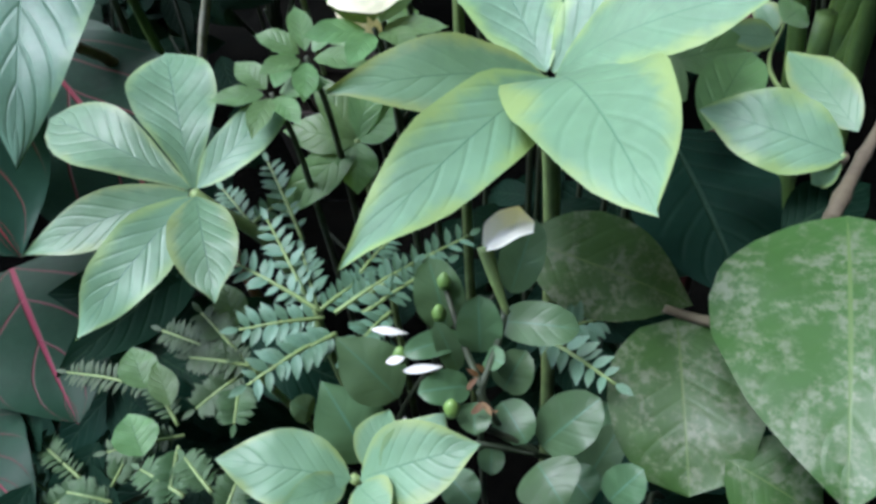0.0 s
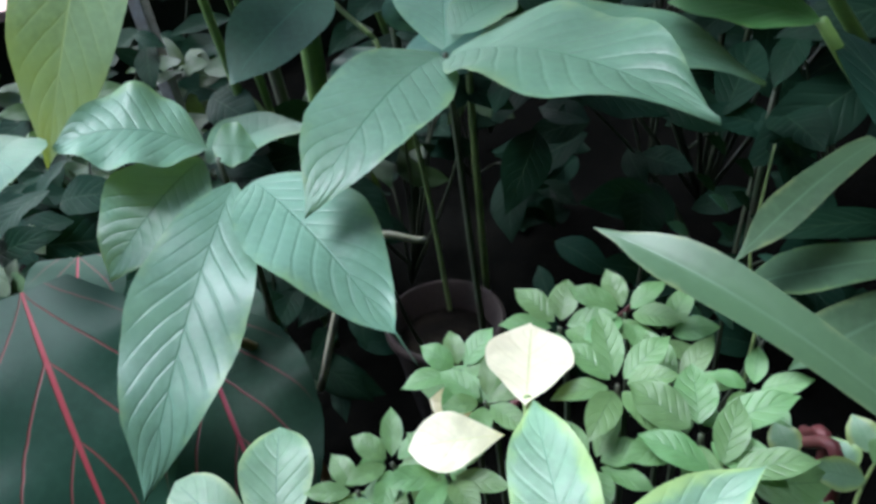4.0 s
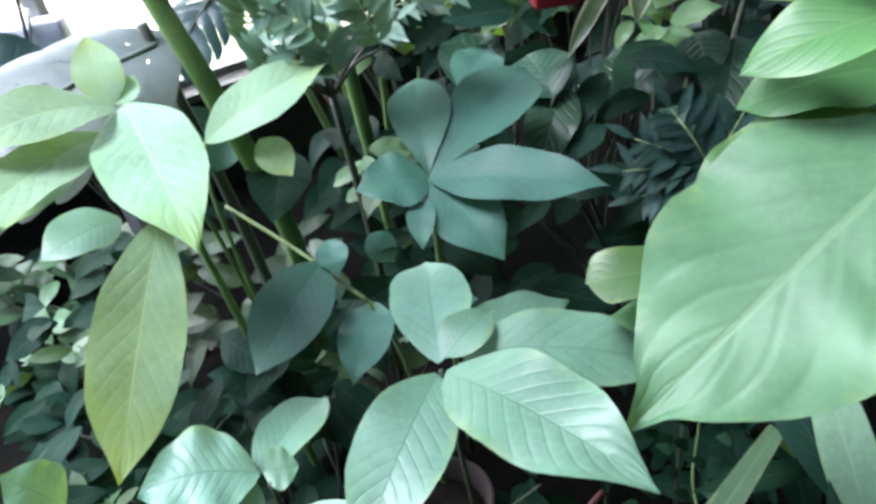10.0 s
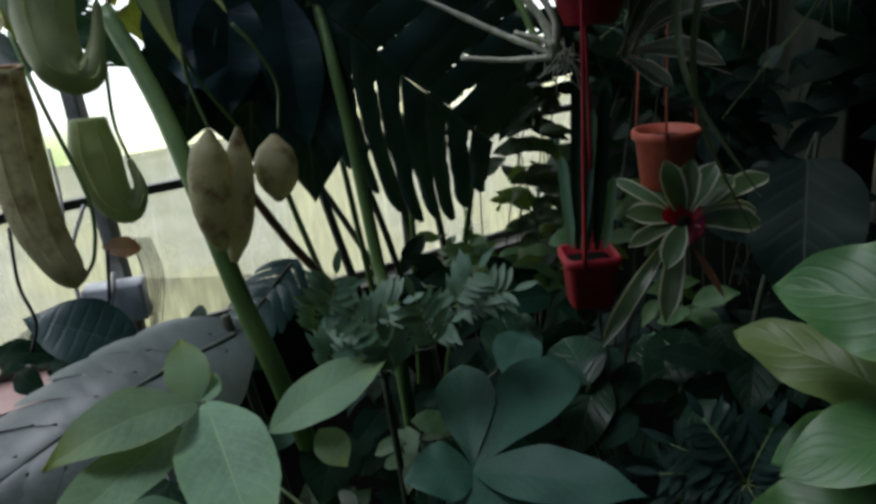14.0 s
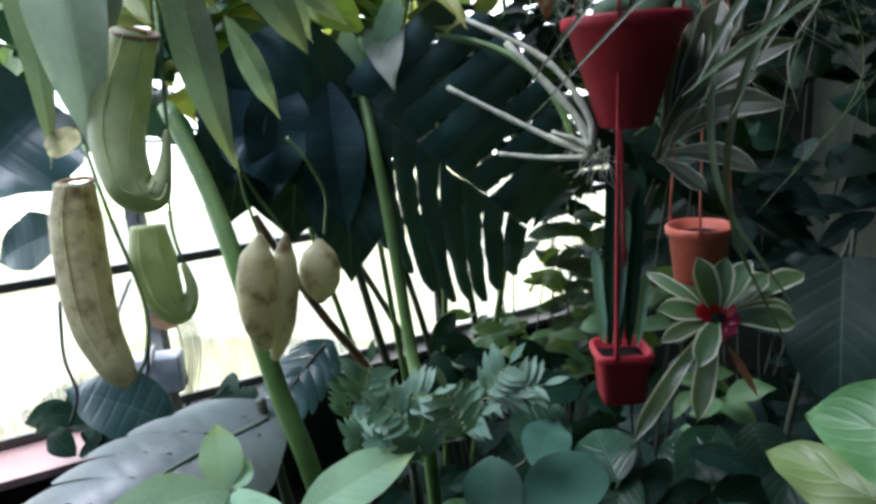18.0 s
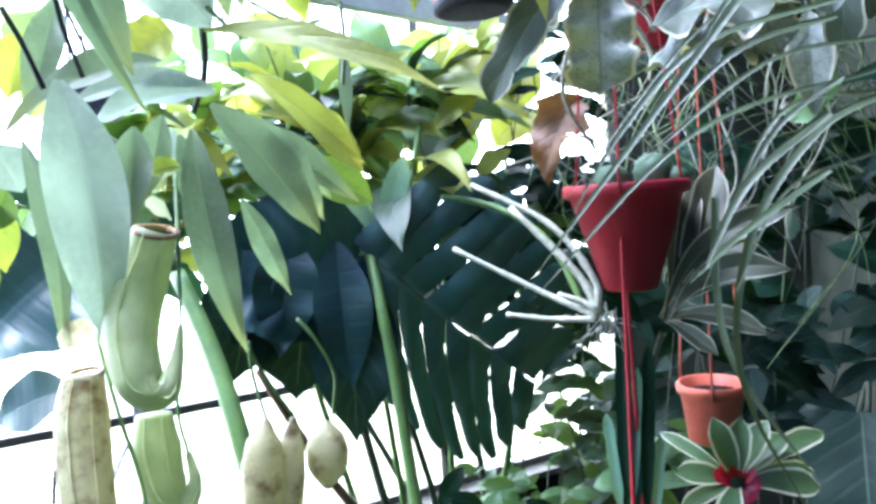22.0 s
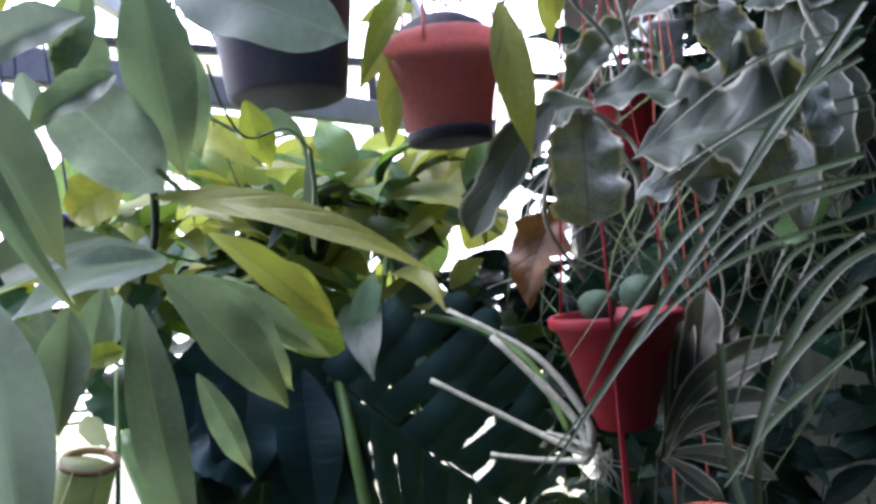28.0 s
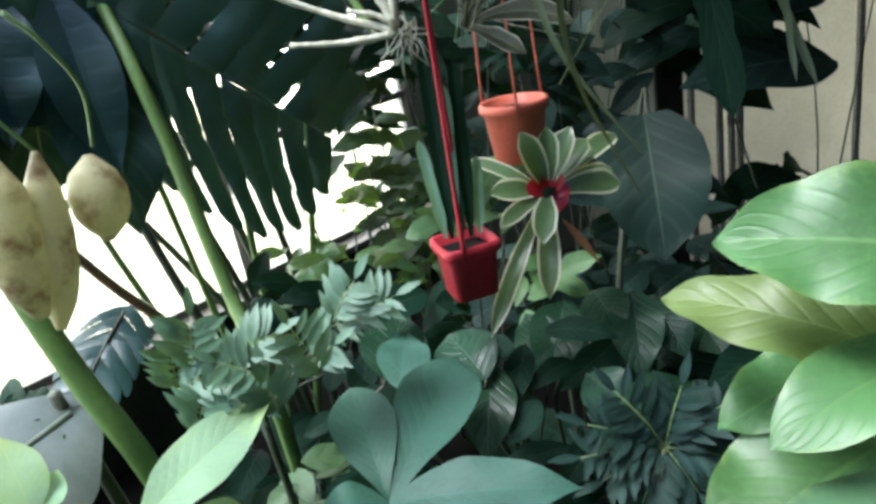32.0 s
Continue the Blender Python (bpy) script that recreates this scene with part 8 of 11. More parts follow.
stem(orchid, [(-0.002, 1.25, 1.211), (-0.006, 1.235, 1.217), (-0.015, 1.24, 1.241)], 0.0012, 0.0008, CANE, "root", sides=5)
stem(orchid, [(-0.002, 1.25, 1.23), (-0.005, 1.235, 1.219), (-0.008, 1.24, 1.184)], 0.0012, 0.0008, CANE, "root", sides=5)
stem(orchid, [(-0.009, 1.25, 1.211), (-0.02, 1.235, 1.213), (-0.017, 1.24, 1.217)], 0.0012, 0.0008, CANE, "root", sides=5)
stem(orchid, [(-0.023, 1.25, 1.227), (-0.037, 1.235, 1.223), (-0.042, 1.24, 1.196)], 0.0012, 0.0008, CANE, "root", sides=5)
stem(orchid, [(-0.012, 1.25, 1.22), (0.004, 1.235, 1.206), (0.014, 1.24, 1.186)], 0.0012, 0.0008, CANE, "root", sides=5)
stem(orchid, [(-0, 1.25, 1.22), (-0.021, 1.235, 1.211), (-0.039, 1.24, 1.19)], 0.0012, 0.0008, CANE, "root", sides=5)
stem(orchid, [(0, 1.25, 1.22), (0.003, 1.235, 1.218), (0.003, 1.24, 1.236)], 0.0012, 0.0008, CANE, "root", sides=5)
stem(orchid, [(-0.023, 1.25, 1.222), (-0.038, 1.235, 1.216), (-0.058, 1.24, 1.228)], 0.0012, 0.0008, CANE, "root", sides=5)
stem(orchid, [(-0.007, 1.25, 1.217), (-0.015, 1.235, 1.203), (-0.032, 1.24, 1.176)], 0.0012, 0.0008, CANE, "root", sides=5)
stem(orchid, [(-0.007, 1.25, 1.229), (-0.002, 1.235, 1.223), (0.015, 1.24, 1.217)], 0.0012, 0.0008, CANE, "root", sides=5)
edged_succulent = thing("edged_leaf_succulent", (0.083, 1.297, 1.205), "succulent rosette with grey-green leaves edged in cream", "plant")
leaf(edged_succulent, (0.083, 1.297, 1.205), (0.179, 1.355, 1.452), 0.059, (-0.193, -0.935, 0.297), "edged", "obstrap", sag=0.1, fold=0.4, wave=0.07, side=-0.06, nu=28, nv=10)
leaf(edged_succulent, (0.083, 1.297, 1.205), (0.277, 1.247, 1.375), 0.045, (-0.426, -0.875, 0.23), "edged", "obstrap", sag=0.1, fold=0.4, wave=0.07, side=0.14, nu=28, nv=10)
leaf(edged_succulent, (0.083, 1.297, 1.205), (0.254, 1.217, 1.285), 0.047, (-0.518, -0.796, 0.313), "edged", "obstrap", sag=0.1, fold=0.4, wave=0.07, side=0.16, nu=28, nv=10)
leaf(edged_succulent, (0.083, 1.297, 1.205), (0.222, 1.237, 1.282), 0.036, (-0.509, -0.812, 0.287), "edged", "obstrap", sag=0.1, fold=0.4, wave=0.07, side=0.12, nu=28, nv=10)
leaf(edged_succulent, (0.083, 1.297, 1.205), (0.141, 1.343, 1.43), 0.036, (-0.187, -0.951, 0.245), "edged", "obstrap", sag=0.1, fold=0.4, wave=0.07, side=-0.05, nu=28, nv=10)
leaf(edged_succulent, (0.083, 1.297, 1.205), (0.217, 1.204, 1.193), 0.034, (-0.461, -0.728, 0.508), "edged", "obstrap", sag=0.1, fold=0.4, wave=0.07, side=0.08, nu=28, nv=10)
leaf(edged_succulent, (0.083, 1.297, 1.205), (0.221, 1.336, 1.394), 0.042, (-0.211, -0.914, 0.347), "edged", "obstrap", sag=0.1, fold=0.4, wave=0.07, side=0.05, nu=28, nv=10)
leaf(edged_succulent, (0.083, 1.297, 1.205), (0.094, 1.342, 1.409), 0.032, (-0.143, -0.965, 0.22), "edged", "obstrap", sag=0.1, fold=0.4, wave=0.07, side=-0.08, nu=28, nv=10)
leaf(edged_succulent, (0.083, 1.297, 1.205), (0.227, 1.281, 1.331), 0.037, (-0.345, -0.895, 0.283), "edged", "obstrap", sag=0.1, fold=0.4, wave=0.07, side=0.1, nu=28, nv=10)
leaf(edged_succulent, (0.083, 1.297, 1.205), (0.149, 1.224, 1.16), 0.027, (-0.35, -0.701, 0.621), "edged", "obstrap", sag=0.1, fold=0.4, wave=0.07, side=0.0, nu=28, nv=10)
crinkled_succulent = thing("crinkled_succulent", (0.003, 1.196, 1.735), "hanging succulent with large crinkled grey-edged leaves", "plant")
leaf(crinkled_succulent, (0.003, 1.149, 1.704), (0, 1.13, 1.556), 0.096, (-0.043, -0.991, 0.127), "silver", "tongue", wave=0.16, sag=0.12, teeth=0.22, fold=0.35, nu=40, nv=14)
leaf(crinkled_succulent, (0.074, 1.174, 1.644), (0.255, 1.116, 1.64), 0.151, (-0.221, -0.724, 0.654), "frosted", "tongue", wave=0.16, sag=0.12, teeth=0.22, fold=0.35, nu=40, nv=14, twist=-0.2)
leaf(crinkled_succulent, (0.063, 1.163, 1.579), (0.203, 1.137, 1.593), 0.113, (-0.187, -0.556, 0.81), "silver", "tongue", wave=0.16, sag=0.12, teeth=0.22, fold=0.35, nu=40, nv=14, twist=-0.15)
leaf(crinkled_succulent, (0.213, 1.157, 1.656), (0.23, 1.131, 1.58), 0.070, (-0.33, -0.913, 0.24), "silver", "tongue", wave=0.16, sag=0.12, teeth=0.22, fold=0.35, nu=40, nv=14)
leaf(crinkled_succulent, (0.027, 1.203, 1.73), (0.155, 1.18, 1.714), 0.068, (-0.067, -0.782, 0.62), "frosted", "tongue", wave=0.2, sag=0.12, teeth=0.22, fold=0.35, nu=40, nv=14, twist=0.3)
leaf(crinkled_succulent, (0.155, 1.227, 1.733), (0.279, 1.167, 1.666), 0.110, (-0.2, -0.885, 0.421), "frosted", "tongue", wave=0.25, sag=0.12, teeth=0.22, fold=0.35, nu=40, nv=14, twist=0.2)
leaf(crinkled_succulent, (0.023, 1.165, 1.717), (-0.075, 1.156, 1.669), 0.065, (-0.197, -0.808, 0.555), "frosted", "tongue", wave=0.16, sag=0.25, teeth=0.22, fold=0.35, nu=40, nv=14)
leaf(crinkled_succulent, (-0.033, 1.146, 1.722), (-0.154, 1.115, 1.552), 0.055, (-0.009, -0.983, 0.186), "frosted", "tongue", wave=0.16, sag=0.22, teeth=0.22, fold=0.35, nu=40, nv=14, twist=0.4)
leaf(crinkled_succulent, (0.09, 1.226, 1.847), (0.207, 1.182, 1.85), 0.054, (-0.341, -0.876, 0.341), "frosted", "tongue", wave=0.16, sag=0.2, teeth=0.22, fold=0.35, nu=40, nv=14)
leaf(crinkled_succulent, (0.179, 1.19, 1.845), (0.237, 1.186, 1.739), 0.062, (-0.272, -0.956, -0.111), "silver", "tongue", wave=0.12, sag=0.12, teeth=0.22, fold=0.35, nu=40, nv=14)
leaf(crinkled_succulent, (-0.007, 1.22, 1.754), (0.082, 1.21, 1.836), 0.051, (-0.285, -0.939, 0.193), "frosted", "tongue", wave=0.16, sag=0.12, teeth=0.22, fold=0.35, nu=40, nv=14, twist=0.3)
leaf(crinkled_succulent, (0.297, 1.333, 1.809), (0.395, 1.242, 1.813), 0.158, (-0.63, -0.664, 0.403), "frosted", "tongue", wave=0.08, sag=0.12, teeth=0.22, fold=0.35, nu=40, nv=14)
leaf(crinkled_succulent, (0.288, 1.364, 1.892), (0.412, 1.27, 1.879), 0.120, (-0.527, -0.757, 0.386), "frosted", "tongue", wave=0.08, sag=0.12, teeth=0.22, fold=0.35, nu=40, nv=14)
leaf(crinkled_succulent, (0.275, 1.116, 1.712), (0.289, 1.107, 1.619), 0.036, (-0.344, -0.938, 0.036), "silver", "tongue", wave=0.16, sag=0.12, teeth=0.22, fold=0.35, nu=40, nv=14)
leaf(crinkled_succulent, (-0.037, 1.404, 1.591), (-0.101, 1.353, 1.442), 0.092, (-0.07, -0.93, 0.35), "dry", "ovate", wave=0.26, sag=0.12, teeth=0.35, fold=0.4, twist=0.24, side=-0.05)
stem(crinkled_succulent, [(0.003, 1.196, 1.735), (-0.058, 1.247, 1.589), (-0.007, 1.317, 1.478)], 0.0040, 0.0030, CANE, "branch")
stem(crinkled_succulent, [(0.003, 1.197, 1.731), (0.065, 1.213, 1.68), (0.08, 1.198, 1.645)], 0.0040, 0.0030, CANE, "branch")
stem(crinkled_succulent, [(0.003, 1.197, 1.731), (0.07, 1.218, 1.633), (0.071, 1.202, 1.576)], 0.0040, 0.0030, CANE, "branch")
stem(crinkled_succulent, [(-0.001, 1.196, 1.731), (0.068, 1.304, 1.828), (0.115, 1.309, 1.886)], 0.0040, 0.0030, CANE, "branch")

# ---- arching grass and hanging stems ----
arching_grass = thing("arching_grass", (0.428, 1.071, 1.353), "tuft of long thin arching grass-like leaves", "plant")
part("blade", ribbon([(0.383, 1.174, 1.693), (0.141, 1.029, 1.62), (-0.053, 0.905, 1.408)], 0.0047), LEAF["grass"], arching_grass)
part("blade", ribbon([(0.327, 1.072, 1.54), (0.103, 0.981, 1.478), (-0.092, 0.905, 1.303)], 0.0068), LEAF["grass"], arching_grass)
part("blade", ribbon([(0.325, 1.074, 1.515), (0.19, 0.998, 1.485), (0.091, 0.943, 1.29)], 0.0059), LEAF["grass"], arching_grass)
part("blade", ribbon([(0.32, 1.079, 1.44), (0.202, 1.007, 1.402), (0.129, 0.95, 1.291)], 0.0049), LEAF["grass"], arching_grass)
part("blade", ribbon([(0.329, 1.07, 1.578), (0.186, 1.023, 1.553), (0.024, 0.958, 1.436)], 0.0072), LEAF["grass"], arching_grass)
part("blade", ribbon([(0.44, 1.275, 1.848), (0.314, 1.198, 1.851), (0.098, 1.159, 1.803)], 0.0060), LEAF["grass"], arching_grass)
part("blade", ribbon([(0.382, 1.175, 1.672), (0.252, 1.1, 1.648), (0.117, 1.022, 1.64)], 0.0040), LEAF["grass"], arching_grass)
part("blade", ribbon([(0.328, 1.02, 1.509), (0.24, 0.996, 1.472), (0.162, 0.968, 1.377), (0.133, 0.971, 1.257), (0.148, 0.985, 1.147), (0.218, 1.009, 1.001)], 0.0105), LEAF["grass"], arching_grass)
part("blade", ribbon([(0.131, 1.066, 1.399), (0.125, 1.053, 1.273), (0.144, 1.028, 1.177), (0.226, 1.015, 1.048)], 0.0105), LEAF["grass"], arching_grass)
part("blade", ribbon([(0.222, 0.823, 1.704), (0.062, 0.789, 1.51), (-0.073, 0.75, 1.347)], 0.0080), LEAF["grass"], arching_grass)
part("blade", ribbon([(0.218, 0.846, 1.579), (0.088, 0.815, 1.545), (0.011, 0.794, 1.471), (-0.039, 0.785, 1.398)], 0.0070), LEAF["grass"], arching_grass)
part("blade", ribbon([(0.24, 0.879, 1.67), (0.14, 0.868, 1.624), (0.042, 0.872, 1.573)], 0.0060), LEAF["grass"], arching_grass)
part("blade", ribbon([(0.19, 0.803, 1.471), (0.112, 0.766, 1.413), (0.068, 0.736, 1.341)], 0.0090), LEAF["grass"], arching_grass)
part("blade", ribbon([(0.201, 0.845, 1.421), (0.116, 0.808, 1.369), (0.059, 0.756, 1.33)], 0.0070), LEAF["grass"], arching_grass)
part("blade", ribbon([(0.26, 0.918, 1.709), (0.147, 0.909, 1.681), (0.032, 0.911, 1.605)], 0.0050), LEAF["grass"], arching_grass)
part("blade", ribbon([(0.198, 0.802, 1.554), (0.115, 0.777, 1.531), (0.047, 0.769, 1.477)], 0.0070), LEAF["grass"], arching_grass)
part("blade", ribbon([(0.231, 0.896, 1.513), (0.167, 0.885, 1.468), (0.117, 0.867, 1.394)], 0.0060), LEAF["grass"], arching_grass)
part("blade", ribbon([(0.203, 0.786, 1.664), (0.132, 0.767, 1.61), (0.076, 0.766, 1.531)], 0.0060), LEAF["grass"], arching_grass)
tangle = thing("hanging_cactus", (0.305, 1.76, 2.1), "hanging cactus with a tangle of thin grey-green stems", "cactus")
stem(tangle, [(0.383, 1.917, 2.047), (0.291, 1.807, 1.924), (0.525, 1.949, 1.818), (0.503, 1.795, 1.687)], 0.0019, 0.0008, CANE, "hanging_stem", sides=5)
stem(tangle, [(0.341, 1.982, 2.056), (0.242, 1.975, 1.946), (0.22, 1.979, 1.804), (0.289, 1.872, 1.664)], 0.0023, 0.0008, STEM_DARK, "hanging_stem", sides=5)
stem(tangle, [(0.133, 1.895, 2.095), (0.198, 1.844, 1.965), (0.27, 1.951, 1.868), (0.235, 1.87, 1.729)], 0.0028, 0.0008, PETIOLE, "hanging_stem", sides=5)
stem(tangle, [(0.079, 1.843, 1.868), (0.194, 1.898, 1.767), (0.04, 1.77, 1.646), (0.045, 1.87, 1.59)], 0.0021, 0.0008, PETIOLE, "hanging_stem", sides=5)
stem(tangle, [(0.025, 1.796, 2.047), (0.015, 1.759, 1.851), (0.021, 1.777, 1.635), (-0.129, 1.684, 1.455)], 0.0026, 0.0008, CANE, "hanging_stem", sides=5)
stem(tangle, [(0.105, 1.633, 1.938), (0.061, 1.605, 1.776), (0.035, 1.497, 1.576), (-0.1, 1.554, 1.391)], 0.0020, 0.0008, PETIOLE, "hanging_stem", sides=5)
stem(tangle, [(0.445, 1.953, 1.748), (0.422, 1.98, 1.558), (0.563, 1.935, 1.313), (0.581, 1.877, 1.156)], 0.0017, 0.0008, PETIOLE, "hanging_stem", sides=5)
stem(tangle, [(0.448, 1.58, 1.868), (0.493, 1.559, 1.722), (0.475, 1.462, 1.553), (0.328, 1.47, 1.497)], 0.0016, 0.0008, STEM_DARK, "hanging_stem", sides=5)
stem(tangle, [(0.05, 1.877, 1.952), (0.107, 1.853, 1.743), (-0.047, 1.87, 1.529), (0.027, 1.693, 1.299)], 0.0017, 0.0008, CANE, "hanging_stem", sides=5)
stem(tangle, [(0.541, 1.962, 1.678), (0.512, 1.936, 1.528), (0.611, 1.895, 1.344), (0.544, 1.943, 1.266)], 0.0012, 0.0008, PETIOLE, "hanging_stem", sides=5)
stem(tangle, [(0.33, 1.501, 1.555), (0.364, 1.53, 1.439), (0.321, 1.415, 1.309), (0.286, 1.495, 1.133)], 0.0015, 0.0008, STEM_DARK, "hanging_stem", sides=5)
stem(tangle, [(0.05, 1.468, 1.916), (-0.031, 1.474, 1.831), (0.07, 1.368, 1.675), (0.05, 1.409, 1.628)], 0.0017, 0.0008, PETIOLE, "hanging_stem", sides=5)
stem(tangle, [(0.097, 1.645, 1.938), (0.096, 1.553, 1.774), (0.142, 1.669, 1.632), (0.171, 1.494, 1.444)], 0.0022, 0.0008, CANE, "hanging_stem", sides=5)
stem(tangle, [(0.025, 1.508, 1.666), (-0.037, 1.492, 1.538), (-0.033, 1.372, 1.382), (-0.036, 1.503, 1.301)], 0.0018, 0.0008, STEM_DARK, "hanging_stem", sides=5)
stem(tangle, [(0.334, 1.957, 1.828), (0.355, 1.939, 1.732), (0.41, 2.014, 1.633), (0.224, 1.877, 1.535)], 0.0024, 0.0008, PETIOLE, "hanging_stem", sides=5)
stem(tangle, [(0.035, 1.888, 1.712), (-0.022, 1.914, 1.597), (-0.095, 1.741, 1.449), (-0.196, 1.811, 1.301)], 0.0022, 0.0008, PETIOLE, "hanging_stem", sides=5)
stem(tangle, [(0.39, 1.849, 2.042), (0.381, 1.804, 1.909), (0.334, 1.744, 1.762), (0.162, 1.683, 1.683)], 0.0027, 0.0008, CANE, "hanging_stem", sides=5)
stem(tangle, [(0.465, 1.746, 1.679), (0.428, 1.711, 1.585), (0.51, 1.793, 1.475), (0.271, 1.642, 1.412)], 0.0028, 0.0008, PETIOLE, "hanging_stem", sides=5)
stem(tangle, [(0.534, 1.84, 1.664), (0.582, 1.87, 1.504), (0.577, 1.828, 1.315), (0.381, 1.7, 1.116)], 0.0026, 0.0008, PETIOLE, "hanging_stem", sides=5)
stem(tangle, [(0.544, 2.005, 1.597), (0.475, 1.94, 1.518), (0.479, 1.894, 1.425), (0.539, 1.918, 1.4)], 0.0033, 0.0008, STEM_DARK, "hanging_stem", sides=5)
stem(tangle, [(0.379, 1.571, 1.758), (0.399, 1.505, 1.592), (0.325, 1.53, 1.427), (0.446, 1.601, 1.338)], 0.0019, 0.0008, CANE, "hanging_stem", sides=5)
stem(tangle, [(0.123, 1.518, 1.624), (0.05, 1.486, 1.499), (0.053, 1.435, 1.349), (0.264, 1.473, 1.235)], 0.0026, 0.0008, PETIOLE, "hanging_stem", sides=5)
stem(tangle, [(0.163, 1.664, 1.939), (0.087, 1.685, 1.862), (0.033, 1.646, 1.747), (0.299, 1.545, 1.595)], 0.0023, 0.0008, STEM_DARK, "hanging_stem", sides=5)
stem(tangle, [(0.021, 1.763, 1.791), (-0.113, 1.713, 1.697), (-0.103, 1.661, 1.574), (-0.017, 1.666, 1.433)], 0.0015, 0.0008, PETIOLE, "hanging_stem", sides=5)
stem(tangle, [(0.459, 1.775, 1.64), (0.37, 1.718, 1.568), (0.445, 1.69, 1.473), (0.596, 1.831, 1.37)], 0.0031, 0.0008, CANE, "hanging_stem", sides=5)
stem(tangle, [(0.003, 1.465, 1.732), (0.051, 1.482, 1.584), (-0.081, 1.322, 1.418), (0.098, 1.436, 1.263)], 0.0022, 0.0008, STEM_DARK, "hanging_stem", sides=5)
stem(tangle, [(0.436, 1.666, 1.829), (0.385, 1.646, 1.732), (0.488, 1.565, 1.591), (0.25, 1.596, 1.538)], 0.0016, 0.0008, PETIOLE, "hanging_stem", sides=5)
stem(tangle, [(0.139, 1.496, 1.925), (0.174, 1.499, 1.818), (0.045, 1.364, 1.681), (0.271, 1.448, 1.583)], 0.0027, 0.0008, PETIOLE, "hanging_stem", sides=5)
stem(tangle, [(0.367, 1.551, 1.729), (0.28, 1.44, 1.583), (0.314, 1.495, 1.428), (0.4, 1.534, 1.367)], 0.0023, 0.0008, CANE, "hanging_stem", sides=5)
stem(tangle, [(0.095, 1.819, 1.675), (0.13, 1.757, 1.483), (0.163, 1.844, 1.264), (0.083, 1.811, 1.004)], 0.0021, 0.0008, PETIOLE, "hanging_stem", sides=5)
stem(tangle, [(0.59, 1.925, 1.595), (0.547, 1.908, 1.522), (0.622, 1.939, 1.427), (0.669, 1.975, 1.395)], 0.0024, 0.0008, PETIOLE, "hanging_stem", sides=5)
stem(tangle, [(0.603, 2.06, 1.997), (0.681, 2.082, 1.845), (0.689, 2.006, 1.656), (0.356, 1.871, 1.57)], 0.0024, 0.0008, STEM_DARK, "hanging_stem", sides=5)
stem(tangle, [(0.422, 1.596, 1.799), (0.401, 1.58, 1.735), (0.304, 1.562, 1.669), (0.317, 1.606, 1.657)], 0.0024, 0.0008, CANE, "hanging_stem", sides=5)
stem(tangle, [(0.46, 1.595, 1.733), (0.44, 1.586, 1.65), (0.524, 1.614, 1.547), (0.489, 1.536, 1.499)], 0.0020, 0.0008, PETIOLE, "hanging_stem", sides=5)
stem(tangle, [(0.293, 1.764, 1.913), (0.175, 1.754, 1.808), (0.311, 1.774, 1.654), (0.393, 1.811, 1.509)], 0.0020, 0.0008, STEM_DARK, "hanging_stem", sides=5)
stem(tangle, [(0.252, 1.827, 2.064), (0.275, 1.872, 1.939), (0.145, 1.707, 1.751), (0.327, 1.766, 1.574)], 0.0013, 0.0008, PETIOLE, "hanging_stem", sides=5)
stem(tangle, [(0.208, 1.702, 1.654), (0.175, 1.685, 1.536), (0.224, 1.693, 1.392), (0.332, 1.64, 1.248)], 0.0018, 0.0008, CANE, "hanging_stem", sides=5)
stem(tangle, [(0.511, 1.977, 1.685), (0.617, 2.029, 1.579), (0.359, 1.868, 1.469), (0.574, 1.998, 1.421)], 0.0018, 0.0008, STEM_DARK, "hanging_stem", sides=5)
stem(tangle, [(0.366, 1.627, 1.844), (0.365, 1.632, 1.763), (0.29, 1.602, 1.668), (0.276, 1.525, 1.572)], 0.0016, 0.0008, PETIOLE, "hanging_stem", sides=5)
stem(tangle, [(0.097, 1.804, 2.055), (-0.008, 1.805, 1.952), (0.119, 1.683, 1.764), (0.176, 1.745, 1.66)], 0.0023, 0.0008, PETIOLE, "hanging_stem", sides=5)
stem(tangle, [(0.589, 1.876, 1.856), (0.534, 1.813, 1.706), (0.646, 1.862, 1.536), (0.519, 1.736, 1.418)], 0.0029, 0.0008, CANE, "hanging_stem", sides=5)
stem(tangle, [(0.006, 1.641, 1.748), (0.023, 1.632, 1.654), (-0.112, 1.573, 1.554), (-0.145, 1.514, 1.443)], 0.0019, 0.0008, PETIOLE, "hanging_stem", sides=5)
stem(tangle, [(0.119, 1.564, 1.96), (0.147, 1.595, 1.891), (0.039, 1.442, 1.772), (0.118, 1.496, 1.753)], 0.0029, 0.0008, PETIOLE, "hanging_stem", sides=5)
stem(tangle, [(0.114, 1.704, 1.723), (0.046, 1.678, 1.648), (-0.005, 1.59, 1.552), (0.132, 1.655, 1.448)], 0.0027, 0.0008, STEM_DARK, "hanging_stem", sides=5)
stem(tangle, [(0.006, 1.59, 1.882), (-0.035, 1.589, 1.729), (-0.128, 1.505, 1.54), (0.137, 1.554, 1.331)], 0.0016, 0.0008, CANE, "hanging_stem", sides=5)
stem(tangle, [(0.63, 2.057, 2.056), (0.679, 2.04, 1.872), (0.494, 1.942, 1.673), (0.663, 1.96, 1.481)], 0.0030, 0.0008, PETIOLE, "hanging_stem", sides=5)
stem(tangle, [(0.027, 1.487, 1.851), (0.088, 1.511, 1.76), (-0.063, 1.394, 1.648), (-0.129, 1.381, 1.561)], 0.0017, 0.0008, STEM_DARK, "hanging_stem", sides=5)
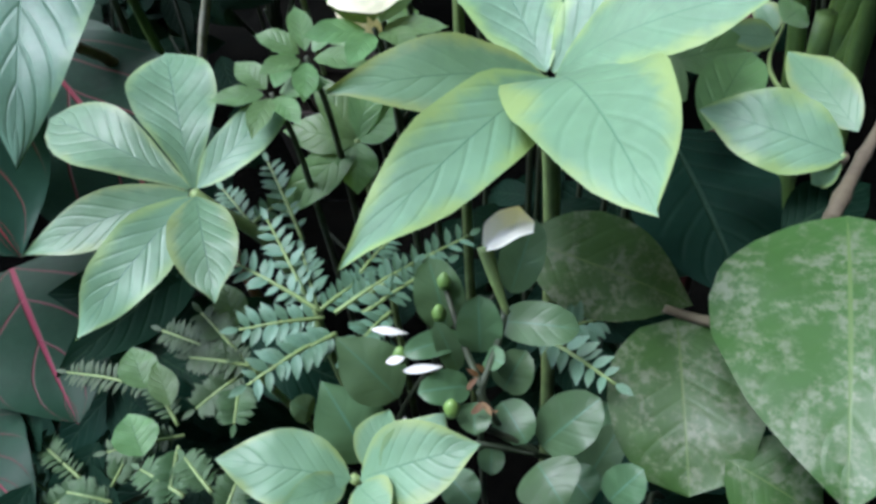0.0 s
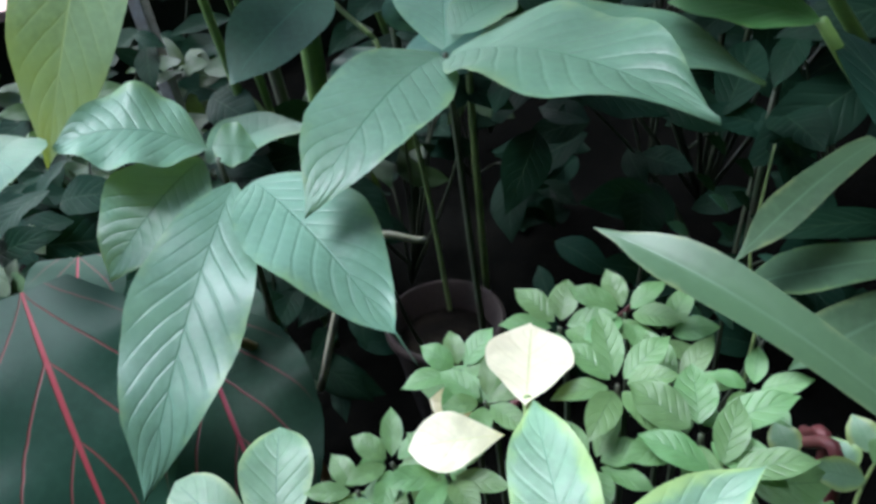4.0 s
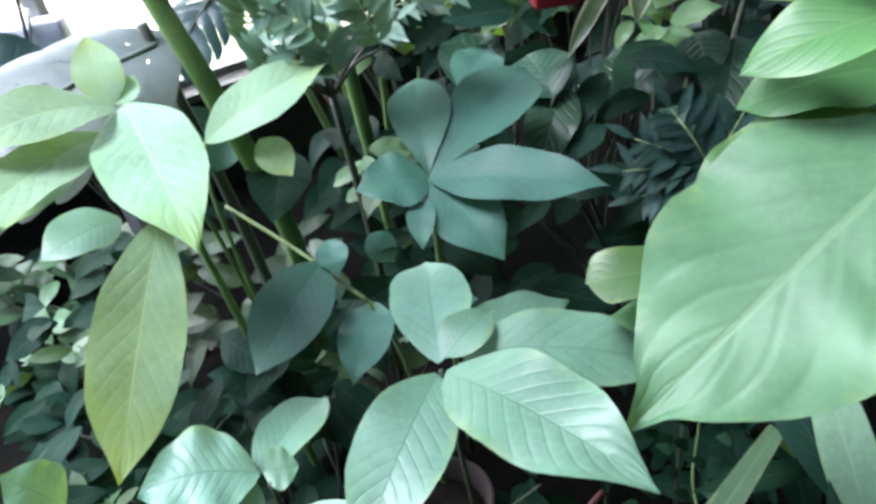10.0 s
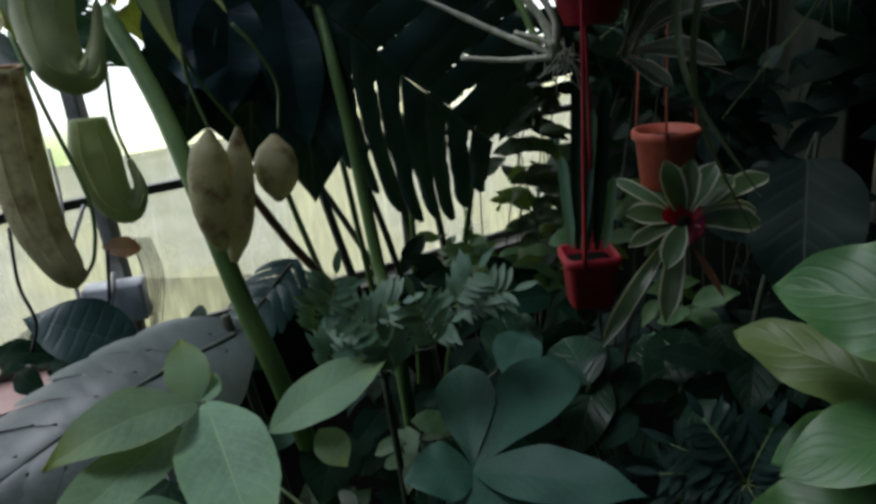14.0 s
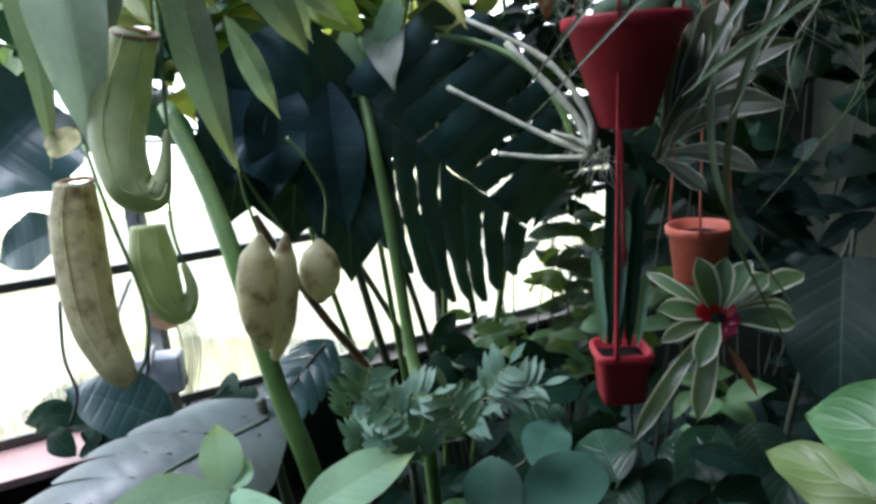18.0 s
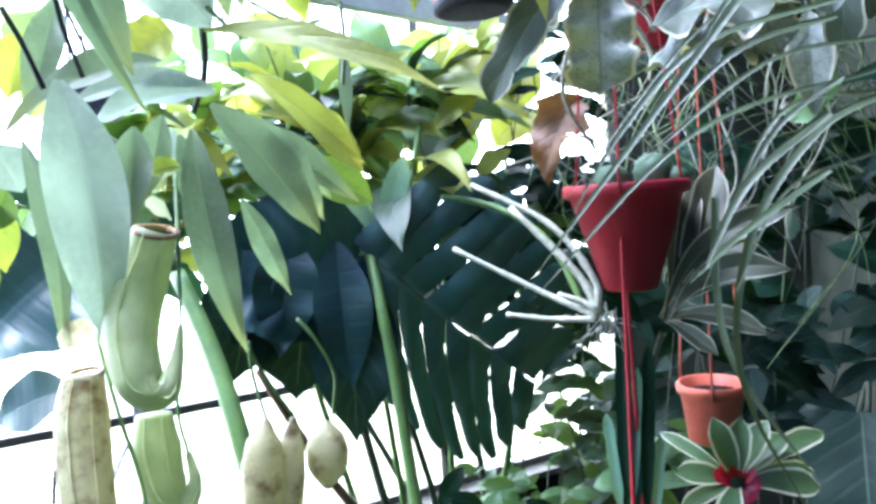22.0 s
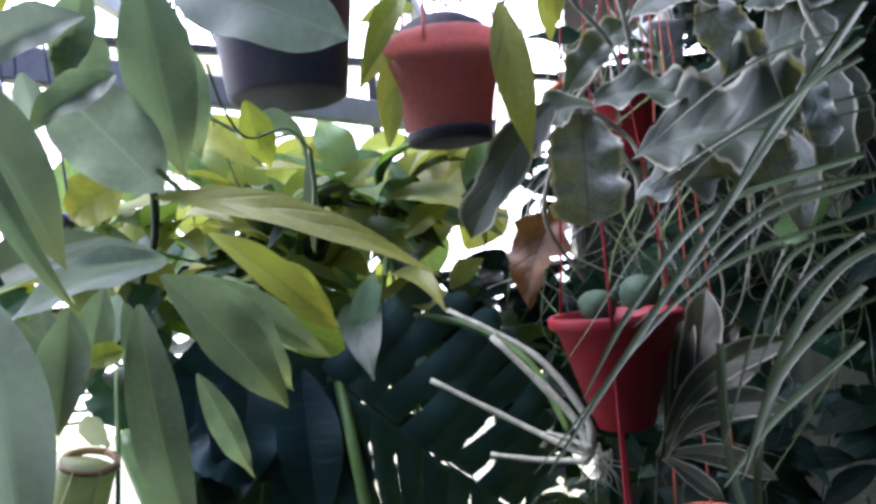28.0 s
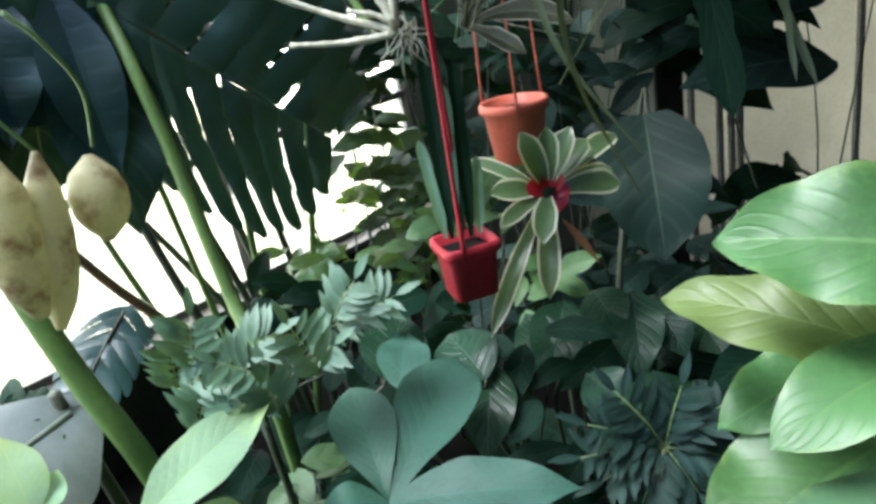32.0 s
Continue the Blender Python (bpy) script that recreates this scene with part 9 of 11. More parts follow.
stem(tangle, [(0.204, 1.664, 1.631), (0.225, 1.637, 1.485), (0.198, 1.591, 1.324), (0.054, 1.523, 1.222)], 0.0019, 0.0008, PETIOLE, "hanging_stem", sides=5)
stem(tangle, [(0.096, 1.637, 1.617), (-0.022, 1.547, 1.531), (0.177, 1.59, 1.416), (0.154, 1.626, 1.376)], 0.0022, 0.0008, CANE, "hanging_stem", sides=5)
stem(tangle, [(0.412, 1.703, 1.762), (0.438, 1.73, 1.669), (0.444, 1.667, 1.547), (0.333, 1.687, 1.428)], 0.0015, 0.0008, STEM_DARK, "hanging_stem", sides=5)
stem(tangle, [(0.412, 1.835, 1.68), (0.486, 1.785, 1.485), (0.518, 1.774, 1.273), (0.306, 1.657, 1.033)], 0.0021, 0.0008, PETIOLE, "hanging_stem", sides=5)
stem(tangle, [(0.342, 1.645, 1.863), (0.366, 1.655, 1.719), (0.412, 1.674, 1.546), (0.495, 1.693, 1.349)], 0.0023, 0.0008, PETIOLE, "hanging_stem", sides=5)
stem(tangle, [(0.47, 2, 1.839), (0.444, 1.986, 1.68), (0.371, 1.862, 1.489), (0.366, 1.814, 1.433)], 0.0014, 0.0008, CANE, "hanging_stem", sides=5)
stem(tangle, [(0.22, 1.494, 1.641), (0.13, 1.447, 1.525), (0.156, 1.425, 1.384), (0.27, 1.423, 1.293)], 0.0028, 0.0008, PETIOLE, "hanging_stem", sides=5)
stem(tangle, [(0.074, 1.788, 1.915), (0.186, 1.749, 1.724), (0.089, 1.705, 1.536), (0.129, 1.647, 1.32)], 0.0020, 0.0008, PETIOLE, "hanging_stem", sides=5)
stem(tangle, [(0.572, 1.871, 1.867), (0.515, 1.865, 1.709), (0.403, 1.75, 1.513), (0.38, 1.698, 1.413)], 0.0013, 0.0008, STEM_DARK, "hanging_stem", sides=5)
stem(tangle, [(0.486, 1.831, 1.949), (0.581, 1.872, 1.817), (0.481, 1.726, 1.645), (0.604, 1.877, 1.619)], 0.0019, 0.0008, CANE, "hanging_stem", sides=5)
stem(tangle, [(0.147, 1.664, 1.923), (0.228, 1.687, 1.769), (0.182, 1.578, 1.582), (0.051, 1.559, 1.509)], 0.0031, 0.0008, PETIOLE, "hanging_stem", sides=5)
stem(tangle, [(0.677, 2.068, 2.051), (0.661, 2.056, 1.86), (0.713, 1.963, 1.613), (0.716, 2.05, 1.336)], 0.0032, 0.0008, STEM_DARK, "hanging_stem", sides=5)
stem(tangle, [(0.043, 1.662, 1.716), (-0.047, 1.616, 1.552), (-0.078, 1.629, 1.356), (0.113, 1.575, 1.312)], 0.0015, 0.0008, PETIOLE, "hanging_stem", sides=5)
stem(tangle, [(0.316, 1.528, 1.689), (0.401, 1.51, 1.528), (0.307, 1.452, 1.362), (0.324, 1.448, 1.258)], 0.0028, 0.0008, CANE, "hanging_stem", sides=5)
stem(tangle, [(0.122, 1.831, 1.946), (0.002, 1.834, 1.863), (0.012, 1.749, 1.726), (0.021, 1.723, 1.67)], 0.0024, 0.0008, STEM_DARK, "hanging_stem", sides=5)
stem(tangle, [(0.054, 1.465, 1.745), (-0.014, 1.392, 1.671), (0.009, 1.385, 1.593), (0.163, 1.434, 1.517)], 0.0029, 0.0008, PETIOLE, "hanging_stem", sides=5)
stem(tangle, [(0.419, 1.829, 1.893), (0.425, 1.835, 1.74), (0.454, 1.856, 1.555), (0.302, 1.812, 1.394)], 0.0024, 0.0008, PETIOLE, "hanging_stem", sides=5)
stem(tangle, [(0.575, 1.927, 2.008), (0.626, 1.903, 1.89), (0.552, 1.837, 1.765), (0.445, 1.858, 1.648)], 0.0026, 0.0008, CANE, "hanging_stem", sides=5)
stem(tangle, [(0.083, 1.92, 1.983), (0.089, 1.923, 1.881), (0.075, 1.885, 1.754), (0.282, 1.853, 1.604)], 0.0021, 0.0008, PETIOLE, "hanging_stem", sides=5)
stem(tangle, [(0.254, 1.802, 1.735), (0.294, 1.777, 1.624), (0.101, 1.69, 1.517), (0.186, 1.762, 1.471)], 0.0034, 0.0008, PETIOLE, "hanging_stem", sides=5)
stem(tangle, [(0.602, 1.972, 1.756), (0.633, 2.005, 1.622), (0.444, 1.864, 1.467), (0.51, 1.871, 1.379)], 0.0013, 0.0008, STEM_DARK, "hanging_stem", sides=5)
stem(tangle, [(0.353, 1.605, 1.566), (0.317, 1.614, 1.488), (0.282, 1.596, 1.392), (0.214, 1.559, 1.317)], 0.0027, 0.0008, CANE, "hanging_stem", sides=5)
stem(tangle, [(0.043, 1.822, 1.628), (0.135, 1.829, 1.485), (-0.068, 1.731, 1.343), (0.163, 1.698, 1.23)], 0.0016, 0.0008, PETIOLE, "hanging_stem", sides=5)
stem(tangle, [(0.111, 1.758, 1.789), (0.083, 1.787, 1.675), (0.054, 1.728, 1.524), (-0.038, 1.598, 1.423)], 0.0014, 0.0008, STEM_DARK, "hanging_stem", sides=5)
stem(tangle, [(0.195, 1.673, 1.962), (0.204, 1.687, 1.832), (0.164, 1.547, 1.651), (0.274, 1.67, 1.566)], 0.0033, 0.0008, PETIOLE, "hanging_stem", sides=5)
stem(tangle, [(0.296, 1.679, 1.891), (0.235, 1.583, 1.757), (0.259, 1.652, 1.636), (0.419, 1.711, 1.486)], 0.0030, 0.0008, CANE, "hanging_stem", sides=5)
stem(tangle, [(0.201, 1.497, 1.69), (0.23, 1.443, 1.546), (0.172, 1.404, 1.397), (0.297, 1.503, 1.287)], 0.0032, 0.0008, STEM_DARK, "hanging_stem", sides=5)
stem(tangle, [(0.433, 1.699, 1.821), (0.5, 1.64, 1.639), (0.388, 1.682, 1.467), (0.501, 1.632, 1.366)], 0.0033, 0.0008, PETIOLE, "hanging_stem", sides=5)
stem(tangle, [(0.059, 1.77, 1.946), (0.165, 1.758, 1.756), (0.129, 1.808, 1.56), (-0.038, 1.627, 1.479)], 0.0029, 0.0008, PETIOLE, "hanging_stem", sides=5)
stem(tangle, [(0.091, 1.892, 1.844), (0.122, 1.877, 1.736), (0.221, 1.882, 1.608), (0.071, 1.869, 1.48)], 0.0015, 0.0008, CANE, "hanging_stem", sides=5)
stem(tangle, [(0.541, 2.022, 1.895), (0.521, 1.972, 1.69), (0.421, 1.896, 1.464), (0.376, 1.948, 1.391)], 0.0013, 0.0008, PETIOLE, "hanging_stem", sides=5)
stem(tangle, [(0.373, 1.862, 1.775), (0.466, 1.826, 1.619), (0.239, 1.796, 1.477), (0.25, 1.833, 1.263)], 0.0027, 0.0008, PETIOLE, "hanging_stem", sides=5)
stem(tangle, [(0.489, 1.786, 1.901), (0.436, 1.73, 1.784), (0.474, 1.765, 1.661), (0.252, 1.597, 1.565)], 0.0033, 0.0008, STEM_DARK, "hanging_stem", sides=5)
stem(tangle, [(0.3, 1.646, 1.736), (0.353, 1.685, 1.599), (0.293, 1.557, 1.432), (0.34, 1.639, 1.399)], 0.0019, 0.0008, CANE, "hanging_stem", sides=5)
stem(tangle, [(0.441, 1.833, 1.976), (0.308, 1.745, 1.879), (0.515, 1.792, 1.764), (0.453, 1.867, 1.679)], 0.0018, 0.0008, PETIOLE, "hanging_stem", sides=5)
stem(tangle, [(0.436, 1.896, 1.684), (0.429, 1.907, 1.57), (0.345, 1.828, 1.435), (0.455, 1.785, 1.28)], 0.0027, 0.0008, STEM_DARK, "hanging_stem", sides=5)
stem(tangle, [(0.131, 1.702, 1.965), (0.165, 1.743, 1.835), (0.027, 1.633, 1.666), (0.109, 1.709, 1.597)], 0.0015, 0.0008, PETIOLE, "hanging_stem", sides=5)
stem(tangle, [(0.168, 1.796, 2.048), (0.093, 1.807, 1.918), (0.182, 1.698, 1.71), (0.327, 1.719, 1.515)], 0.0031, 0.0008, CANE, "hanging_stem", sides=5)
stem(tangle, [(0.075, 1.653, 1.873), (0.018, 1.592, 1.699), (-0.019, 1.629, 1.511), (-0.082, 1.501, 1.296)], 0.0024, 0.0008, STEM_DARK, "hanging_stem", sides=5)
stem(tangle, [(0.521, 1.813, 1.895), (0.524, 1.772, 1.747), (0.528, 1.734, 1.581), (0.354, 1.732, 1.574)], 0.0025, 0.0008, PETIOLE, "hanging_stem", sides=5)
stem(tangle, [(0.5, 1.882, 1.973), (0.51, 1.903, 1.855), (0.482, 1.821, 1.695), (0.564, 1.907, 1.657)], 0.0023, 0.0008, PETIOLE, "hanging_stem", sides=5)
stem(tangle, [(0.029, 1.888, 1.885), (-0.002, 1.814, 1.677), (0.137, 1.816, 1.437), (-0.226, 1.742, 1.366)], 0.0027, 0.0008, CANE, "hanging_stem", sides=5)
stem(tangle, [(0.045, 1.794, 1.928), (-0.047, 1.775, 1.823), (0.015, 1.776, 1.683), (0.019, 1.723, 1.534)], 0.0033, 0.0008, PETIOLE, "hanging_stem", sides=5)
stem(tangle, [(0.468, 1.763, 1.683), (0.41, 1.663, 1.542), (0.569, 1.789, 1.38), (0.551, 1.717, 1.204)], 0.0034, 0.0008, PETIOLE, "hanging_stem", sides=5)
stem(tangle, [(0.228, 1.503, 1.556), (0.244, 1.525, 1.459), (0.228, 1.511, 1.344), (0.17, 1.484, 1.243)], 0.0025, 0.0008, STEM_DARK, "hanging_stem", sides=5)
stem(tangle, [(0.003, 1.424, 1.694), (-0.083, 1.416, 1.616), (-0.083, 1.402, 1.512), (-0.164, 1.369, 1.478)], 0.0032, 0.0008, CANE, "hanging_stem", sides=5)
stem(tangle, [(0.036, 1.622, 1.753), (-0.069, 1.504, 1.614), (-0.09, 1.61, 1.473), (0.01, 1.478, 1.337)], 0.0027, 0.0008, PETIOLE, "hanging_stem", sides=5)
stem(tangle, [(0.58, 1.951, 1.966), (0.701, 1.956, 1.778), (0.587, 1.87, 1.575), (0.684, 1.922, 1.47)], 0.0026, 0.0008, STEM_DARK, "hanging_stem", sides=5)
stem(tangle, [(0.498, 1.581, 1.616), (0.453, 1.533, 1.537), (0.517, 1.508, 1.442), (0.483, 1.488, 1.386)], 0.0026, 0.0008, PETIOLE, "hanging_stem", sides=5)
stem(tangle, [(0.212, 1.522, 1.56), (0.231, 1.492, 1.408), (0.096, 1.468, 1.243), (0.31, 1.514, 1.132)], 0.0024, 0.0008, CANE, "hanging_stem", sides=5)
stem(tangle, [(0.039, 1.573, 1.636), (0.098, 1.611, 1.519), (0.114, 1.524, 1.381), (0.163, 1.553, 1.335)], 0.0022, 0.0008, STEM_DARK, "hanging_stem", sides=5)
stem(tangle, [(0.526, 1.856, 1.695), (0.471, 1.805, 1.529), (0.384, 1.744, 1.344), (0.341, 1.663, 1.169)], 0.0032, 0.0008, PETIOLE, "hanging_stem", sides=5)
stem(tangle, [(0.308, 1.56, 1.771), (0.301, 1.484, 1.653), (0.397, 1.516, 1.531), (0.258, 1.467, 1.485)], 0.0018, 0.0008, PETIOLE, "hanging_stem", sides=5)
stem(tangle, [(0.486, 1.734, 1.958), (0.462, 1.676, 1.817), (0.437, 1.602, 1.659), (0.394, 1.696, 1.588)], 0.0021, 0.0008, CANE, "hanging_stem", sides=5)
stem(tangle, [(0.22, 1.606, 1.709), (0.144, 1.578, 1.593), (0.219, 1.586, 1.446), (0.366, 1.662, 1.282)], 0.0017, 0.0008, PETIOLE, "hanging_stem", sides=5)
stem(tangle, [(0.534, 1.731, 1.789), (0.649, 1.794, 1.676), (0.579, 1.664, 1.53), (0.364, 1.665, 1.502)], 0.0027, 0.0008, PETIOLE, "hanging_stem", sides=5)
stem(tangle, [(0.057, 1.941, 2.144), (-0.079, 1.877, 2.023), (-0.082, 1.916, 1.896), (0.055, 1.954, 1.766)], 0.0015, 0.0008, STEM_DARK, "hanging_stem", sides=5)
stem(tangle, [(0.122, 1.735, 1.688), (0.08, 1.714, 1.569), (0.243, 1.792, 1.416), (0.267, 1.628, 1.243)], 0.0013, 0.0008, CANE, "hanging_stem", sides=5)
stem(tangle, [(0.492, 1.804, 1.905), (0.596, 1.793, 1.769), (0.363, 1.678, 1.637), (0.604, 1.693, 1.471)], 0.0033, 0.0008, PETIOLE, "hanging_stem", sides=5)
stem(tangle, [(0.215, 1.739, 1.706), (0.193, 1.639, 1.531), (0.22, 1.743, 1.341), (0.145, 1.628, 1.141)], 0.0020, 0.0008, STEM_DARK, "hanging_stem", sides=5)
stem(tangle, [(0.214, 1.73, 1.93), (0.232, 1.738, 1.758), (0.106, 1.626, 1.552), (0.205, 1.558, 1.427)], 0.0031, 0.0008, PETIOLE, "hanging_stem", sides=5)
stem(tangle, [(0.083, 1.908, 1.791), (0.012, 1.842, 1.674), (0.088, 1.945, 1.544), (-0.108, 1.878, 1.498)], 0.0018, 0.0008, CANE, "hanging_stem", sides=5)
stem(tangle, [(0.322, 1.497, 1.646), (0.386, 1.547, 1.586), (0.353, 1.465, 1.508), (0.154, 1.336, 1.465)], 0.0019, 0.0008, STEM_DARK, "hanging_stem", sides=5)

# ---- meter box, cables and cream panel ----
meter_box = thing("meter_box", (-0.887, 1.259, 0.03), "white plastic junction box on a grey post", "junction box")
part("post", beam_into(bmesh.new(), (-0.887, 1.319, 0.0), (-0.917, 1.319, 1.25), 0.028, 0.03), GREY_METAL, meter_box, smooth=False)
part("box", box_into(bmesh.new(), (-0.887, 1.259, 0.818), (0.112, 0.05, 0.078), 0.35, 0.006), WHITE_PLASTIC, meter_box)
part("screw", lathe(bmesh.new(), [(0.003, 0.0), (0.004, 0.001), (0.002, 0.003)], 10, (-0.877, 1.247, 0.858)), GREY_METAL, meter_box)
loose_cable = thing("cable", (-0.887, 1.259, 1), "loose white and black cables looped beside the box", "cable")
stem(loose_cable, [(-0.927, 1.288, 1.008), (-0.941, 1.241, 0.931), (-0.926, 1.206, 0.841), (-0.896, 1.189, 0.797), (-0.871, 1.215, 0.827), (-0.879, 1.26, 0.878)], 0.0040, 0.0040, CABLE_WHITE, "strand")
stem(loose_cable, [(-0.934, 1.203, 0.836), (-0.95, 1.186, 0.791), (-0.922, 1.164, 0.732), (-0.917, 1.141, 0.65)], 0.0035, 0.0035, CABLE_WHITE, "strand")
stem(loose_cable, [(-0.916, 1.083, 1.028), (-0.907, 1.058, 0.937), (-0.884, 1.045, 0.877), (-0.893, 1.028, 0.828)], 0.0030, 0.0030, CABLE_BLACK, "strand")
stem(loose_cable, [(-0.877, 1.254, 0.927), (-0.873, 1.214, 0.827), (-0.886, 1.178, 0.75)], 0.0035, 0.0035, CABLE_BLACK, "strand")
stem(loose_cable, [(-0.986, 1.308, 1.117), (-0.97, 1.286, 1.032), (-0.951, 1.239, 0.932)], 0.0030, 0.0030, CABLE_WHITE, "strand")
stem(loose_cable, [(-0.876, 1.328, 0.925), (-0.854, 1.31, 0.847), (-0.87, 1.271, 0.728)], 0.0015, 0.0010, TWIG, "dry_root", sides=5)
stem(loose_cable, [(-0.871, 1.329, 0.925), (-0.849, 1.311, 0.847), (-0.843, 1.276, 0.726)], 0.0015, 0.0010, TWIG, "dry_root", sides=5)
stem(loose_cable, [(-0.865, 1.33, 0.924), (-0.843, 1.312, 0.846), (-0.839, 1.277, 0.726)], 0.0015, 0.0010, TWIG, "dry_root", sides=5)
stem(loose_cable, [(-0.86, 1.332, 0.924), (-0.837, 1.313, 0.846), (-0.842, 1.276, 0.726)], 0.0015, 0.0010, TWIG, "dry_root", sides=5)
stem(loose_cable, [(-0.854, 1.333, 0.924), (-0.832, 1.314, 0.846), (-0.839, 1.277, 0.726)], 0.0015, 0.0010, TWIG, "dry_root", sides=5)
stem(loose_cable, [(-0.848, 1.334, 0.923), (-0.826, 1.315, 0.845), (-0.84, 1.277, 0.726)], 0.0015, 0.0010, TWIG, "dry_root", sides=5)
stem(loose_cable, [(-0.843, 1.335, 0.923), (-0.821, 1.317, 0.845), (-0.836, 1.277, 0.726)], 0.0015, 0.0010, TWIG, "dry_root", sides=5)
stem(loose_cable, [(-0.837, 1.336, 0.922), (-0.815, 1.318, 0.845), (-0.827, 1.28, 0.725)], 0.0015, 0.0010, TWIG, "dry_root", sides=5)
leaf(loose_cable, (-0.848, 1.318, 0.905), (-0.913, 1.287, 0.921), 0.045, (0.46, -0.65, 0.6), "dry", "ovate", name='caught_leaf')
# Translucent sheet added so a cream wall with pipes reads bright.
frosted = thing("cream_wall_sheet", (1.42, 2.43, 0.03), "translucent cream sheet with grey upright bars, standing in for a daylit wall", "window", kind="structure")
part("pane", box_into(bmesh.new(), (1.45, 2.43, 0.58), (1.07, 0.008, 1.14), 0.0, 0.002), CREAM_SHEET, frosted)
for x in (0.93, 1.024, 1.064, 1.094, 1.5, 1.94):
    part("bar", box_into(bmesh.new(), (x, 2.41, 0.58), (0.018, 0.02, 1.14), 0.0, 0.003), GREY_METAL, frosted)
shield_plant = thing("shield_leaf_plant", (0.36, 1.62, 0.03), "plant with one broad dark shield-shaped leaf", "plant")
leaf(shield_plant, (0.474, 1.642, 0.943), (0.425, 1.445, 0.697), 0.221, (-0.286, -0.72, 0.632), "shield", "bluff", fold=0.1, sag=0.03, nu=30, nv=14)
stem(shield_plant, [(0.508, 1.705, 0.925), (0.528, 1.785, 0.945), (0.38, 1.6, 0.6), (0.36, 1.62, 0.03)], 0.0050, 0.0080, STEM_DARK, "petiole")
glossy_plant = thing("glossy_leaf_plant", (0.2, 1.35, 0.03), "low plant with glossy dark green pointed leaves", "plant")
leaf(glossy_plant, (0.206, 1.409, 0.672), (0.133, 1.275, 0.595), 0.107, (-0.06, -0.47, 0.88), "glossy", "ovate")
stem(glossy_plant, [(0.206, 1.409, 0.672), (0.206, 1.449, 0.552), (0.2, 1.35, 0.03)], 0.0030, 0.0050, STEM_DARK, "petiole", sides=6)
leaf(glossy_plant, (0.27, 1.436, 0.669), (0.288, 1.33, 0.621), 0.093, (-0.21, -0.44, 0.87), "glossy", "ovate")
stem(glossy_plant, [(0.27, 1.436, 0.669), (0.27, 1.476, 0.549), (0.2, 1.35, 0.03)], 0.0030, 0.0050, STEM_DARK, "petiole", sides=6)
leaf(glossy_plant, (0.338, 1.409, 0.666), (0.292, 1.256, 0.568), 0.102, (-0.18, -0.49, 0.85), "glossy", "ovate")
stem(glossy_plant, [(0.338, 1.409, 0.666), (0.338, 1.449, 0.546), (0.2, 1.35, 0.03)], 0.0030, 0.0050, STEM_DARK, "petiole", sides=6)
leaf(glossy_plant, (0.375, 1.397, 0.639), (0.388, 1.285, 0.575), 0.091, (-0.24, -0.5, 0.83), "glossy", "ovate")
stem(glossy_plant, [(0.375, 1.397, 0.639), (0.375, 1.437, 0.519), (0.2, 1.35, 0.03)], 0.0030, 0.0050, STEM_DARK, "petiole", sides=6)
leaf(glossy_plant, (0.187, 1.229, 0.621), (0.234, 1.156, 0.579), 0.091, (-0.14, -0.57, 0.81), "glossy", "ovate")
stem(glossy_plant, [(0.187, 1.229, 0.621), (0.187, 1.269, 0.501), (0.2, 1.35, 0.03)], 0.0030, 0.0050, STEM_DARK, "petiole", sides=6)
leaf(glossy_plant, (0.015, 1.203, 0.668), (-0.029, 1.324, 0.698), 0.114, (-0.17, -0.29, 0.94), "glossy", "ovate")
stem(glossy_plant, [(0.015, 1.203, 0.668), (0.015, 1.243, 0.548), (0.2, 1.35, 0.03)], 0.0030, 0.0050, STEM_DARK, "petiole", sides=6)
leaf(glossy_plant, (0.033, 1.254, 0.666), (-0.015, 1.115, 0.576), 0.090, (-0.04, -0.53, 0.85), "glossy", "ovate")
stem(glossy_plant, [(0.033, 1.254, 0.666), (0.033, 1.294, 0.546), (0.2, 1.35, 0.03)], 0.0030, 0.0050, STEM_DARK, "petiole", sides=6)
leaf(glossy_plant, (0.266, 1.439, 0.62), (0.179, 1.37, 0.625), 0.094, (0.3, -0.32, 0.9), "glossy", "ovate")
stem(glossy_plant, [(0.266, 1.439, 0.62), (0.266, 1.479, 0.5), (0.2, 1.35, 0.03)], 0.0030, 0.0050, STEM_DARK, "petiole", sides=6)
leaf(glossy_plant, (0.46, 1.415, 0.587), (0.465, 1.294, 0.551), 0.105, (-0.28, -0.28, 0.92), "glossy", "ovate")
stem(glossy_plant, [(0.46, 1.415, 0.587), (0.46, 1.455, 0.467), (0.2, 1.35, 0.03)], 0.0030, 0.0050, STEM_DARK, "petiole", sides=6)
leaf(glossy_plant, (0.148, 1.274, 0.593), (0.129, 1.41, 0.665), 0.101, (-0.13, -0.48, 0.87), "glossy", "ovate")
stem(glossy_plant, [(0.148, 1.274, 0.593), (0.148, 1.314, 0.473), (0.2, 1.35, 0.03)], 0.0030, 0.0050, STEM_DARK, "petiole", sides=6)
leaf(glossy_plant, (-0.148, 1.266, 0.67), (-0.1, 1.391, 0.721), 0.119, (0.11, -0.41, 0.9), "glossy", "ovate")
stem(glossy_plant, [(-0.148, 1.266, 0.67), (-0.148, 1.306, 0.55), (0.2, 1.35, 0.03)], 0.0030, 0.0050, STEM_DARK, "petiole", sides=6)
leaf(glossy_plant, (0.212, 1.116, 0.611), (0.349, 1.159, 0.602), 0.088, (0.19, -0.44, 0.88), "glossy", "ovate")
